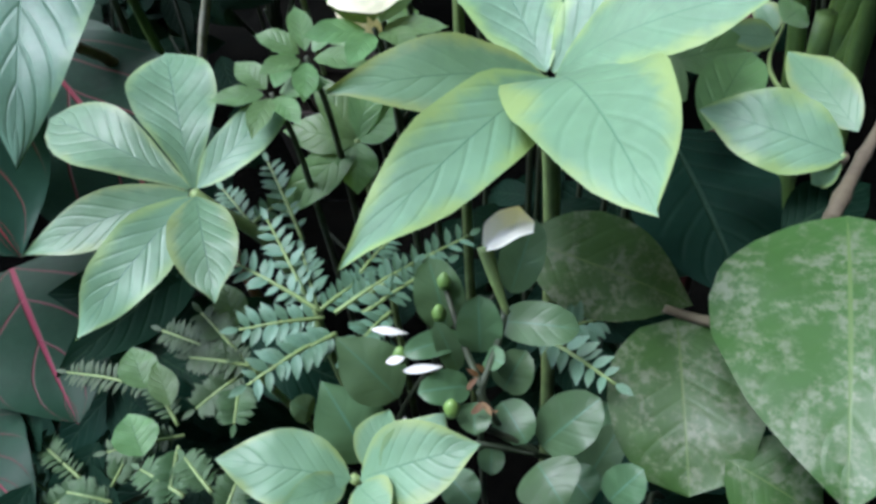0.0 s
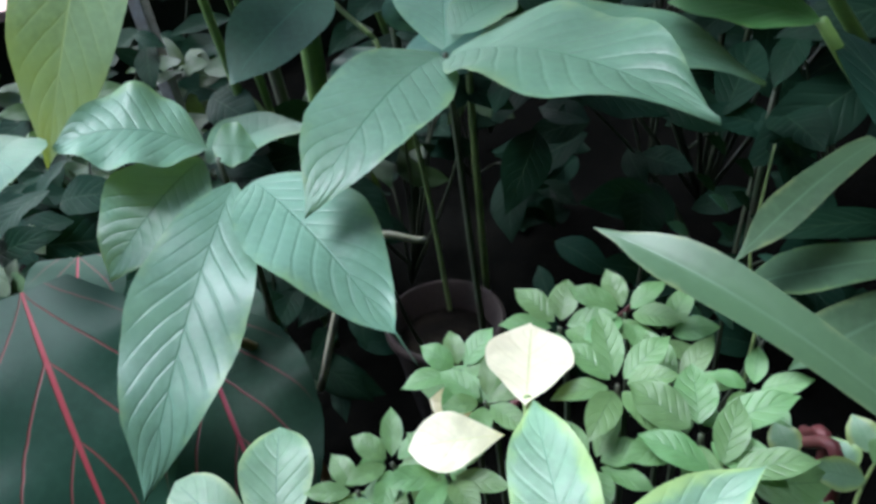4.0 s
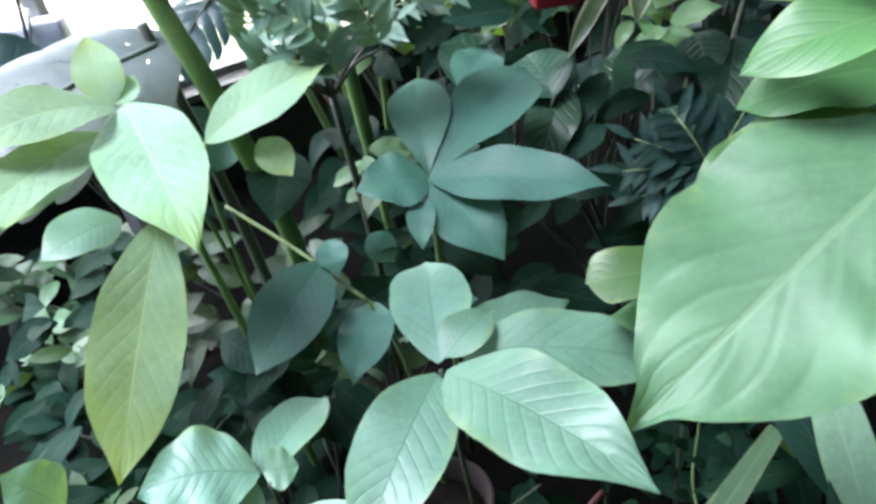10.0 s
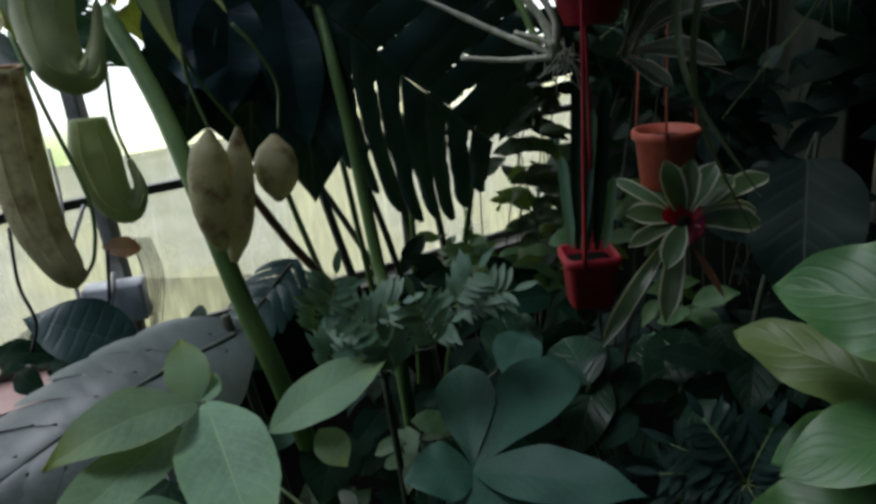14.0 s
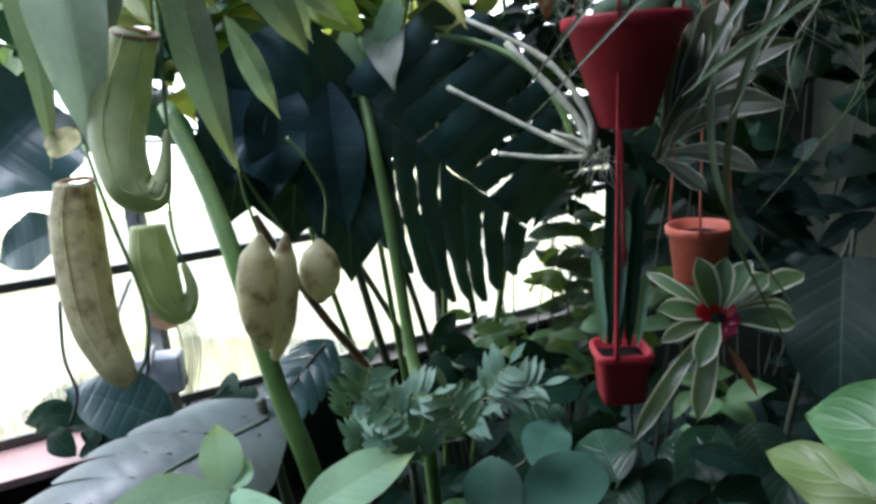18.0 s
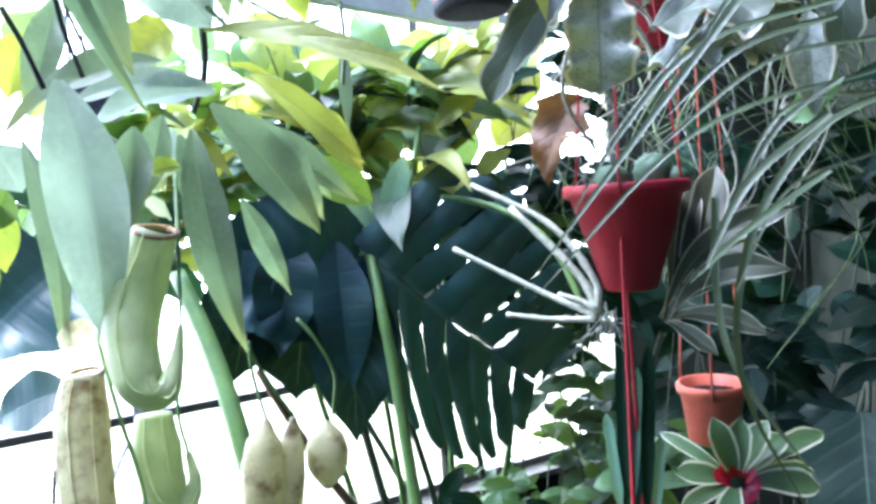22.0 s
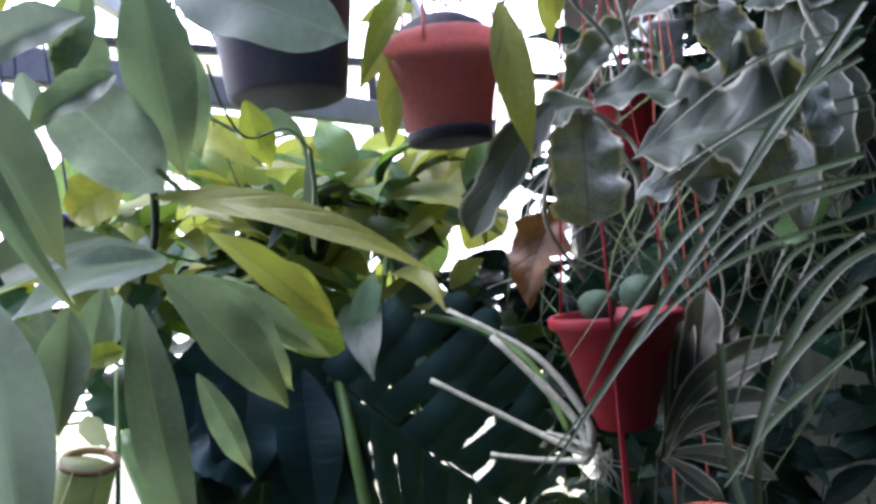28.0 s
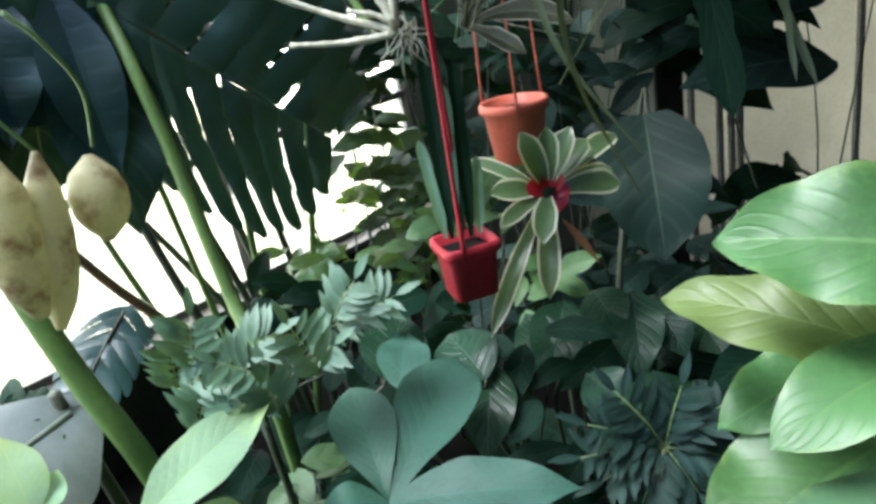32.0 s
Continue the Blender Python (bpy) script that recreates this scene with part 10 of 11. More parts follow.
stem(glossy_plant, [(0.212, 1.116, 0.611), (0.212, 1.156, 0.491), (0.2, 1.35, 0.03)], 0.0030, 0.0050, STEM_DARK, "petiole", sides=6)
dark_fern = thing("dark_fern", (0.225, 0.988, 0.03), "dark fern with drooping feathered fronds", "plant")
pinnate(dark_fern, (0.23, 1.011, 0.62), (0.124, 1.019, 0.68), 9, 0.05, 0.014, "shield", (0.35, -0.63, 0.69), 300)
pinnate(dark_fern, (0.23, 1.011, 0.62), (0.131, 0.989, 0.605), 9, 0.05, 0.014, "shield", (-0.03, -0.46, 0.89), 301)
pinnate(dark_fern, (0.23, 1.011, 0.62), (0.178, 0.972, 0.568), 9, 0.05, 0.014, "shield", (-0.31, -0.59, 0.75), 302)
pinnate(dark_fern, (0.23, 1.011, 0.62), (0.256, 0.968, 0.569), 9, 0.05, 0.014, "shield", (-0.05, -0.78, 0.63), 303)
pinnate(dark_fern, (0.23, 1.011, 0.62), (0.311, 0.979, 0.604), 9, 0.05, 0.014, "shield", (-0.05, -0.55, 0.83), 304)
pinnate(dark_fern, (0.23, 1.011, 0.62), (0.319, 1.006, 0.676), 9, 0.05, 0.014, "shield", (-0.48, -0.5, 0.72), 305)
pinnate(dark_fern, (0.23, 1.011, 0.62), (0.263, 1.022, 0.708), 9, 0.05, 0.014, "shield", (-0.57, -0.76, 0.31), 306)
pinnate(dark_fern, (0.23, 1.011, 0.62), (0.171, 1.03, 0.716), 9, 0.05, 0.014, "shield", (0.27, -0.9, 0.34), 307)
pinnate(dark_fern, (0.23, 1.011, 0.62), (0.107, 1.004, 0.639), 9, 0.05, 0.014, "shield", (0.16, -0.5, 0.85), 308)
stem(dark_fern, [(0.23, 1.011, 0.62), (0.23, 1.011, 0.31), (0.23, 1.011, 0.03)], 0.0040, 0.0060, STEM_DARK, "stem")
round_seedling = thing("seedling", (0.161, 0.631, 0.03), "thin seedling with small round dull green leaves", "plant")
stem(round_seedling, [(0.176, 0.639, 0.342), (0.162, 0.662, 0.408), (0.167, 0.683, 0.465), (0.173, 0.703, 0.504)], 0.0016, 0.0010, PETIOLE, "stem", sides=6)
stem(round_seedling, [(0.176, 0.639, 0.342), (0.176, 0.639, 0.171), (0.161, 0.631, 0.03)], 0.0020, 0.0025, PETIOLE, "stem", sides=6)
leaf(round_seedling, (0.133, 0.707, 0.491), (0.111, 0.694, 0.515), 0.016, (0.78, -0.32, 0.54), "dark", "ovate")
leaf(round_seedling, (0.16, 0.699, 0.471), (0.138, 0.686, 0.496), 0.017, (0.77, -0.32, 0.55), "dark", "ovate")
leaf(round_seedling, (0.158, 0.68, 0.448), (0.136, 0.668, 0.473), 0.016, (0.78, -0.31, 0.55), "dark", "ovate")
leaf(round_seedling, (0.103, 0.651, 0.431), (0.082, 0.639, 0.456), 0.016, (0.8, -0.29, 0.53), "teal", "ovate")
leaf(round_seedling, (0.118, 0.64, 0.412), (0.097, 0.629, 0.438), 0.015, (0.8, -0.28, 0.53), "dark", "ovate")
leaf(round_seedling, (0.144, 0.658, 0.426), (0.122, 0.647, 0.452), 0.016, (0.79, -0.29, 0.54), "dark", "ovate")
leaf(round_seedling, (0.177, 0.67, 0.429), (0.154, 0.658, 0.455), 0.015, (0.78, -0.3, 0.56), "dark", "ovate")
leaf(round_seedling, (0.208, 0.691, 0.445), (0.185, 0.678, 0.47), 0.016, (0.76, -0.31, 0.57), "teal", "ovate")
leaf(round_seedling, (0.201, 0.72, 0.483), (0.178, 0.707, 0.507), 0.016, (0.76, -0.33, 0.56), "dark", "ovate")
leaf(round_seedling, (0.098, 0.627, 0.403), (0.077, 0.616, 0.429), 0.014, (0.8, -0.27, 0.53), "teal", "ovate")
leaf(round_seedling, (0.134, 0.624, 0.387), (0.112, 0.613, 0.414), 0.015, (0.8, -0.27, 0.54), "teal", "ovate")
leaf(round_seedling, (0.157, 0.644, 0.403), (0.134, 0.632, 0.429), 0.014, (0.79, -0.28, 0.55), "dark", "ovate")
leaf(round_seedling, (0.186, 0.649, 0.4), (0.163, 0.638, 0.426), 0.015, (0.78, -0.29, 0.56), "teal", "ovate")
leaf(round_seedling, (0.12, 0.606, 0.37), (0.098, 0.596, 0.397), 0.013, (0.8, -0.26, 0.54), "teal", "ovate")
leaf(round_seedling, (0.149, 0.608, 0.362), (0.127, 0.598, 0.389), 0.013, (0.8, -0.26, 0.55), "teal", "ovate")
leaf(round_seedling, (0.138, 0.674, 0.448), (0.116, 0.662, 0.473), 0.013, (0.79, -0.3, 0.54), "teal", "ovate")
leaf(round_seedling, (0.125, 0.683, 0.463), (0.104, 0.671, 0.488), 0.012, (0.79, -0.31, 0.53), "dark", "ovate")

# ---- odd stems and hanging leaves ----
red_stalks = thing("red_stalk_plant", (0.2, 0.42, 0.03), "short plant with reddish stalks", "plant")
stem(red_stalks, [(0.158, 0.414, 0.444), (0.177, 0.387, 0.435), (0.2, 0.42, 0.03)], 0.0040, 0.0050, STEM_RED, "stalk")
stem(red_stalks, [(0.168, 0.433, 0.431), (0.172, 0.397, 0.432), (0.2, 0.42, 0.03)], 0.0040, 0.0050, STEM_RED, "stalk")
leaf(red_stalks, (0.154, 0.399, 0.443), (0.143, 0.418, 0.455), 0.021, (-0.05, -0.57, 0.82), "pale", "ovate")
leaf(red_stalks, (0.189, 0.401, 0.431), (0.179, 0.42, 0.443), 0.025, (-0.09, -0.58, 0.81), "pale", "ovate")
leaf(red_stalks, (0.202, 0.412, 0.441), (0.192, 0.432, 0.453), 0.021, (-0.11, -0.58, 0.8), "pale", "ovate")
leaf(red_stalks, (0.173, 0.386, 0.418), (0.162, 0.405, 0.43), 0.025, (-0.06, -0.57, 0.82), "pale", "ovate")
fallen_cane = thing("fallen_cane", (-0.01, 0.682, 0.03), "dark red bare cane leaning by the clay pot", "cane")
stem(fallen_cane, [(0.065, 0.754, 0.258), (-0.01, 0.682, 0.224), (-0.077, 0.618, 0.193)], 0.0040, 0.0050, STEM_RED, "cane")
bare_stick = thing("bare_stick", (-0.226, 0.64, 0.03), "pale bare stick among the leaves", "stick")
stem(bare_stick, [(-0.164, 0.686, 0.386), (-0.226, 0.64, 0.402), (-0.326, 0.66, 0.152)], 0.0035, 0.0050, CANE, "stick")
strap_cactus = thing("strap_cactus", (0.55, 1.5, 2.35), "hanging cactus with flat toothed green stems", "cactus")
leaf(strap_cactus, (0.625, 1.747, 1.431), (0.594, 1.497, 0.936), 0.066, (-0.41, -0.8, 0.43), "dark", "tongue", teeth=0.25, sag=0.03)
leaf(strap_cactus, (0.66, 1.7, 1.45), (0.734, 1.454, 0.976), 0.015, (-0.48, -0.81, 0.34), "grass", "tongue", teeth=0.25, sag=0.03)
leaf(strap_cactus, (0.758, 1.694, 1.436), (0.695, 1.459, 0.991), 0.013, (-0.47, -0.75, 0.46), "grass", "tongue", teeth=0.25, sag=0.03)
leaf(strap_cactus, (0.622, 1.795, 1.416), (0.64, 1.719, 1.162), 0.059, (-0.4, -0.89, 0.23), "dark", "tongue", teeth=0.25, sag=0.03)
leaf(strap_cactus, (1.04, 1.853, 0.93), (0.627, 1.812, 0.945), 0.198, (0.09, -0.56, 0.82), "shield", "ovate")
leaf(strap_cactus, (1.108, 2.007, 1.099), (0.84, 1.939, 1.032), 0.154, (-0.08, -0.52, 0.85), "shield", "ovate")
pale_cactus = thing("pale_cactus", (0.62, 1.1, 2.35), "hanging cactus with pale frosted pads", "cactus")
leaf(pale_cactus, (0.34, 1.212, 1.738), (0.325, 1.191, 1.589), 0.051, (-0.35, -0.92, 0.17), "frosted", "tongue", teeth=0.25)
leaf(pale_cactus, (0.35, 1.258, 1.829), (0.33, 1.213, 1.708), 0.046, (-0.31, -0.87, 0.38), "frosted", "tongue", teeth=0.25)
leaf(pale_cactus, (0.378, 1.386, 1.582), (0.305, 1.377, 1.508), 0.048, (-0.27, -0.89, 0.38), "small", "tongue", teeth=0.25)
leaf(pale_cactus, (0.37, 1.36, 1.889), (0.403, 1.32, 1.828), 0.068, (-0.43, -0.85, 0.31), "lime", "tongue", teeth=0.25)
leaf(pale_cactus, (0.358, 1.216, 1.744), (0.373, 1.228, 1.631), 0.045, (-0.33, -0.93, -0.14), "frosted", "tongue", teeth=0.25)
leaf(pale_cactus, (0.479, 1.288, 1.615), (0.458, 1.261, 1.317), 0.075, (-0.444, -0.889, 0.11), "small", "drape", fold=0.4, sag=0.06, teeth=0.03, nu=36, nv=12)
leaf(pale_cactus, (0.519, 1.428, 1.666), (0.647, 1.37, 1.607), 0.095, (-0.331, -0.924, 0.193), "silver", "bluff", fold=0.3, sag=0.1, nu=30, nv=12)
leaf(pale_cactus, (0.337, 1.388, 1.685), (0.336, 1.364, 1.509), 0.070, (-0.331, -0.935, 0.125), "silver", "drape", fold=0.4, sag=0.08, nu=30, nv=12)
leaf(pale_cactus, (0.601, 1.469, 1.482), (0.656, 1.378, 1.509), 0.110, (-0.862, -0.445, 0.244), "silver", "bluff", fold=0.3, sag=0.1, nu=30, nv=12)
stem(pale_cactus, [(0.34, 1.212, 1.738), (0.34, 1.232, 1.938), (0.62, 1.1, 2.35)], 0.0040, 0.0040, CANE, "stem")
plant_clip = thing("plant_clip", (-0.011, 1.493, 1.827), "bright orange plastic plant clip", "clip")
part("clip", tube_into(bmesh.new(), [(-0.039, 1.489, 1.808), (-0.016, 1.492, 1.827), (0.02, 1.498, 1.838)], [0.006, 0.007, 0.004], 8, 5), ORANGE_PLASTIC, plant_clip)

# ---- leaves in the light behind ----
light_shrub = thing("broad_leaf_shrub", (-0.519, 2.025, 0.03), "tall shrub with yellow-green leaves lit from behind", "plant")
leaf(light_shrub, (-0.709, 1.881, 1.618), (-0.514, 1.903, 1.826), 0.134, (-0.05, -0.99, 0.15), "yellow", "drape", fold=0.3, sag=0.16, wave=0.05)
leaf(light_shrub, (-0.803, 1.859, 1.665), (-0.879, 1.826, 1.875), 0.134, (0.58, -0.81, 0.08), "yellow", "drape", fold=0.3, sag=0.16, wave=0.05)
leaf(light_shrub, (-0.611, 1.852, 1.596), (-0.402, 1.878, 1.784), 0.158, (-0.09, -0.97, 0.23), "yellow", "drape", fold=0.3, sag=0.16, wave=0.05)
leaf(light_shrub, (-0.437, 1.943, 1.532), (-0.217, 1.965, 1.81), 0.184, (-0.14, -0.97, 0.19), "yellow", "drape", fold=0.3, sag=0.16, wave=0.05)
leaf(light_shrub, (-0.486, 2.033, 1.565), (-0.533, 2.009, 1.747), 0.127, (0.41, -0.91, -0.02), "yellow", "drape", fold=0.3, sag=0.16, wave=0.05)
leaf(light_shrub, (-0.298, 2.013, 1.641), (-0.104, 1.985, 1.839), 0.172, (-0.29, -0.94, 0.15), "yellow", "drape", fold=0.3, sag=0.16, wave=0.05)
leaf(light_shrub, (-0.611, 1.789, 1.735), (-0.373, 1.834, 1.771), 0.094, (0.1, -0.89, 0.45), "herring", "drape", fold=0.3, sag=0.16, wave=0.05)
leaf(light_shrub, (-0.798, 1.957, 1.732), (-0.533, 2, 1.854), 0.120, (-0.01, -0.94, 0.34), "yellow", "drape", fold=0.3, sag=0.16, wave=0.05)
leaf(light_shrub, (-0.542, 2, 1.829), (-0.343, 2.039, 1.838), 0.090, (0.15, -0.88, 0.45), "yellow", "drape", fold=0.3, sag=0.16, wave=0.05)
leaf(light_shrub, (-0.88, 1.934, 1.811), (-0.969, 1.908, 1.905), 0.105, (0.55, -0.78, 0.31), "yellow", "drape", fold=0.3, sag=0.16, wave=0.05)
leaf(light_shrub, (-0.51, 1.829, 1.495), (-0.616, 1.794, 1.661), 0.134, (0.55, -0.82, 0.18), "lime", "drape", fold=0.3, sag=0.16, wave=0.05)
leaf(light_shrub, (-0.356, 1.962, 1.499), (-0.415, 1.937, 1.658), 0.142, (0.42, -0.91, 0.02), "lime", "drape", fold=0.3, sag=0.16, wave=0.05)
leaf(light_shrub, (-0.197, 2.032, 1.664), (-0.179, 2.023, 1.816), 0.109, (0.01, -1, -0.06), "yellow", "drape", fold=0.3, sag=0.16, wave=0.05)
leaf(light_shrub, (-0.717, 1.889, 1.505), (-0.843, 1.807, 1.568), 0.126, (0.63, -0.64, 0.44), "lime", "drape", fold=0.3, sag=0.16, wave=0.05)
leaf(light_shrub, (-0.579, 1.819, 1.446), (-0.471, 1.837, 1.493), 0.094, (-0.06, -0.88, 0.46), "lime", "drape", fold=0.3, sag=0.16, wave=0.05)
leaf(light_shrub, (-0.8, 1.872, 1.51), (-0.659, 1.897, 1.544), 0.113, (0.03, -0.87, 0.5), "lime", "drape", fold=0.3, sag=0.16, wave=0.05)
leaf(light_shrub, (-0.268, 1.974, 1.565), (-0.154, 2.04, 1.662), 0.129, (0.07, -0.86, 0.51), "yellow", "drape", fold=0.3, sag=0.16, wave=0.05)
leaf(light_shrub, (-0.921, 1.939, 1.649), (-1.016, 1.911, 1.759), 0.134, (0.59, -0.74, 0.32), "yellow", "drape", fold=0.3, sag=0.16, wave=0.05)
leaf(light_shrub, (-0.477, 1.741, 1.395), (-0.546, 1.721, 1.474), 0.075, (0.56, -0.77, 0.29), "lime", "drape", fold=0.3, sag=0.16, wave=0.05)
leaf(light_shrub, (-0.615, 2.054, 1.619), (-0.754, 2.013, 1.78), 0.169, (0.53, -0.81, 0.26), "yellow", "drape", fold=0.3, sag=0.16, wave=0.05)
leaf(light_shrub, (-0.43, 2.085, 1.686), (-0.313, 2.096, 1.848), 0.169, (-0.11, -0.98, 0.14), "lime", "drape", fold=0.3, sag=0.16, wave=0.05)
leaf(light_shrub, (-0.959, 1.964, 1.868), (-0.802, 1.988, 1.967), 0.123, (0.01, -0.98, 0.21), "yellow", "drape", fold=0.3, sag=0.16, wave=0.05)
leaf(light_shrub, (-1.296, 1.553, 1.691), (-1.203, 1.564, 1.787), 0.113, (0.14, -0.99, -0.02), "yellow", "drape", fold=0.3, sag=0.16, wave=0.05)
leaf(light_shrub, (-1.01, 1.509, 1.679), (-0.914, 1.525, 1.721), 0.071, (0.02, -0.95, 0.32), "yellow", "drape", fold=0.3, sag=0.16, wave=0.05)
leaf(light_shrub, (-1.299, 1.541, 1.83), (-1.23, 1.546, 1.939), 0.113, (0.34, -0.93, -0.17), "lime", "drape", fold=0.3, sag=0.16, wave=0.05)
leaf(light_shrub, (-0.882, 1.934, 1.59), (-0.963, 1.909, 1.675), 0.061, (0.58, -0.74, 0.34), "yellow", "acute", sag=0.16, wave=0.06, fold=0.3)
leaf(light_shrub, (-0.808, 1.731, 1.508), (-0.949, 1.683, 1.591), 0.074, (0.52, -0.71, 0.47), "yellow", "acute", sag=0.16, wave=0.06, fold=0.3)
leaf(light_shrub, (-1.113, 1.64, 1.704), (-1.086, 1.623, 1.861), 0.096, (0.53, -0.83, -0.18), "lime", "acute", sag=0.16, wave=0.06, fold=0.3)
leaf(light_shrub, (-1.631, 1.879, 1.983), (-1.652, 1.91, 2.118), 0.058, (0.65, -0.71, 0.26), "yellow", "acute", sag=0.16, wave=0.06, fold=0.3)
leaf(light_shrub, (-0.859, 1.743, 1.774), (-0.832, 1.778, 1.886), 0.061, (0.36, -0.91, 0.2), "lime", "acute", sag=0.16, wave=0.06, fold=0.3)
leaf(light_shrub, (-0.806, 1.901, 1.811), (-0.726, 1.895, 1.942), 0.068, (0.06, -0.99, -0.08), "lime", "acute", sag=0.16, wave=0.06, fold=0.3)
leaf(light_shrub, (-0.558, 2.17, 1.442), (-0.49, 2.209, 1.581), 0.079, (0.04, -0.97, 0.26), "yellow", "acute", sag=0.16, wave=0.06, fold=0.3)
leaf(light_shrub, (-1.02, 1.725, 1.741), (-1.036, 1.678, 1.878), 0.075, (0.7, -0.7, -0.16), "lime", "acute", sag=0.16, wave=0.06, fold=0.3)
leaf(light_shrub, (-0.254, 1.719, 1.755), (-0.208, 1.749, 1.843), 0.043, (0.04, -0.95, 0.3), "yellow", "acute", sag=0.16, wave=0.06, fold=0.3)
leaf(light_shrub, (-0.763, 1.958, 1.777), (-0.896, 1.935, 1.864), 0.077, (0.42, -0.81, 0.42), "yellow", "acute", sag=0.16, wave=0.06, fold=0.3)
leaf(light_shrub, (-0.749, 1.786, 1.685), (-0.741, 1.748, 1.837), 0.097, (0.44, -0.87, -0.24), "yellow", "acute", sag=0.16, wave=0.06, fold=0.3)
leaf(light_shrub, (-0.784, 1.704, 1.617), (-0.684, 1.667, 1.699), 0.054, (-0.37, -0.93, 0.03), "lime", "acute", sag=0.16, wave=0.06, fold=0.3)
leaf(light_shrub, (-0.392, 1.809, 1.67), (-0.479, 1.747, 1.722), 0.050, (0.66, -0.69, 0.31), "lime", "acute", sag=0.16, wave=0.06, fold=0.3)
leaf(light_shrub, (-0.812, 2.064, 1.804), (-0.644, 2.103, 1.921), 0.089, (0.03, -0.96, 0.27), "yellow", "acute", sag=0.16, wave=0.06, fold=0.3)
leaf(light_shrub, (-0.791, 1.927, 1.656), (-0.873, 1.862, 1.828), 0.096, (0.67, -0.74, 0.04), "lime", "acute", sag=0.16, wave=0.06, fold=0.3)
leaf(light_shrub, (-0.3, 2.182, 1.724), (-0.279, 2.201, 1.914), 0.108, (0.07, -0.99, 0.09), "lime", "acute", sag=0.16, wave=0.06, fold=0.3)
leaf(light_shrub, (-0.664, 1.624, 1.777), (-0.788, 1.584, 1.857), 0.065, (0.49, -0.79, 0.37), "yellow", "acute", sag=0.16, wave=0.06, fold=0.3)
leaf(light_shrub, (-0.923, 1.881, 1.466), (-0.858, 1.907, 1.645), 0.099, (0.23, -0.97, 0.05), "yellow", "acute", sag=0.16, wave=0.06, fold=0.3)
leaf(light_shrub, (-0.742, 2.033, 1.484), (-0.704, 2.044, 1.624), 0.075, (0.18, -0.98, 0.03), "yellow", "acute", sag=0.16, wave=0.06, fold=0.3)
leaf(light_shrub, (-1.164, 1.61, 1.666), (-1.287, 1.622, 1.731), 0.052, (0.29, -0.68, 0.67), "yellow", "acute", sag=0.16, wave=0.06, fold=0.3)
leaf(light_shrub, (-0.354, 1.744, 1.649), (-0.391, 1.747, 1.764), 0.062, (0.32, -0.94, 0.12), "lime", "acute", sag=0.16, wave=0.06, fold=0.3)
leaf(light_shrub, (-0.657, 1.932, 1.752), (-0.569, 1.928, 1.891), 0.080, (-0.01, -1, -0.01), "yellow", "acute", sag=0.16, wave=0.06, fold=0.3)
leaf(light_shrub, (-0.478, 1.709, 1.736), (-0.539, 1.701, 1.878), 0.090, (0.42, -0.9, 0.13), "lime", "acute", sag=0.16, wave=0.06, fold=0.3)
leaf(light_shrub, (-0.979, 1.804, 1.832), (-0.99, 1.801, 1.952), 0.063, (0.53, -0.84, 0.03), "lime", "acute", sag=0.16, wave=0.06, fold=0.3)
leaf(light_shrub, (-0.236, 1.825, 1.747), (-0.104, 1.865, 1.811), 0.063, (0.06, -0.89, 0.45), "yellow", "acute", sag=0.16, wave=0.06, fold=0.3)
leaf(light_shrub, (-0.854, 2.043, 1.808), (-0.913, 2.029, 1.969), 0.098, (0.52, -0.84, 0.12), "yellow", "acute", sag=0.16, wave=0.06, fold=0.3)
leaf(light_shrub, (-1.26, 1.938, 1.79), (-1.156, 1.972, 1.888), 0.080, (0.17, -0.97, 0.15), "lime", "acute", sag=0.16, wave=0.06, fold=0.3)
leaf(light_shrub, (-0.682, 1.655, 1.645), (-0.787, 1.611, 1.742), 0.077, (0.6, -0.74, 0.31), "yellow", "acute", sag=0.16, wave=0.06, fold=0.3)
leaf(light_shrub, (-1.017, 1.746, 1.652), (-1.078, 1.755, 1.76), 0.052, (0.54, -0.75, 0.37), "yellow", "acute", sag=0.16, wave=0.06, fold=0.3)
leaf(light_shrub, (-0.782, 1.794, 1.665), (-0.799, 1.767, 1.815), 0.092, (0.53, -0.85, -0.09), "yellow", "acute", sag=0.16, wave=0.06, fold=0.3)
leaf(light_shrub, (-0.219, 1.785, 1.662), (-0.15, 1.816, 1.816), 0.083, (-0.04, -0.97, 0.22), "lime", "acute", sag=0.16, wave=0.06, fold=0.3)
leaf(light_shrub, (-0.878, 1.768, 1.586), (-0.789, 1.809, 1.7), 0.068, (0.16, -0.96, 0.22), "yellow", "acute", sag=0.16, wave=0.06, fold=0.3)
leaf(light_shrub, (-0.367, 1.76, 1.495), (-0.455, 1.768, 1.647), 0.098, (0.37, -0.89, 0.26), "lime", "acute", sag=0.16, wave=0.06, fold=0.3)
leaf(light_shrub, (-0.958, 1.736, 1.562), (-1.106, 1.721, 1.698), 0.103, (0.51, -0.72, 0.47), "yellow", "acute", sag=0.16, wave=0.06, fold=0.3)
leaf(light_shrub, (-0.772, 2.009, 1.841), (-0.875, 2.023, 1.961), 0.082, (0.37, -0.83, 0.41), "yellow", "acute", sag=0.16, wave=0.06, fold=0.3)
leaf(light_shrub, (-0.37, 1.707, 1.591), (-0.255, 1.728, 1.659), 0.062, (-0.06, -0.92, 0.39), "yellow", "acute", sag=0.16, wave=0.06, fold=0.3)
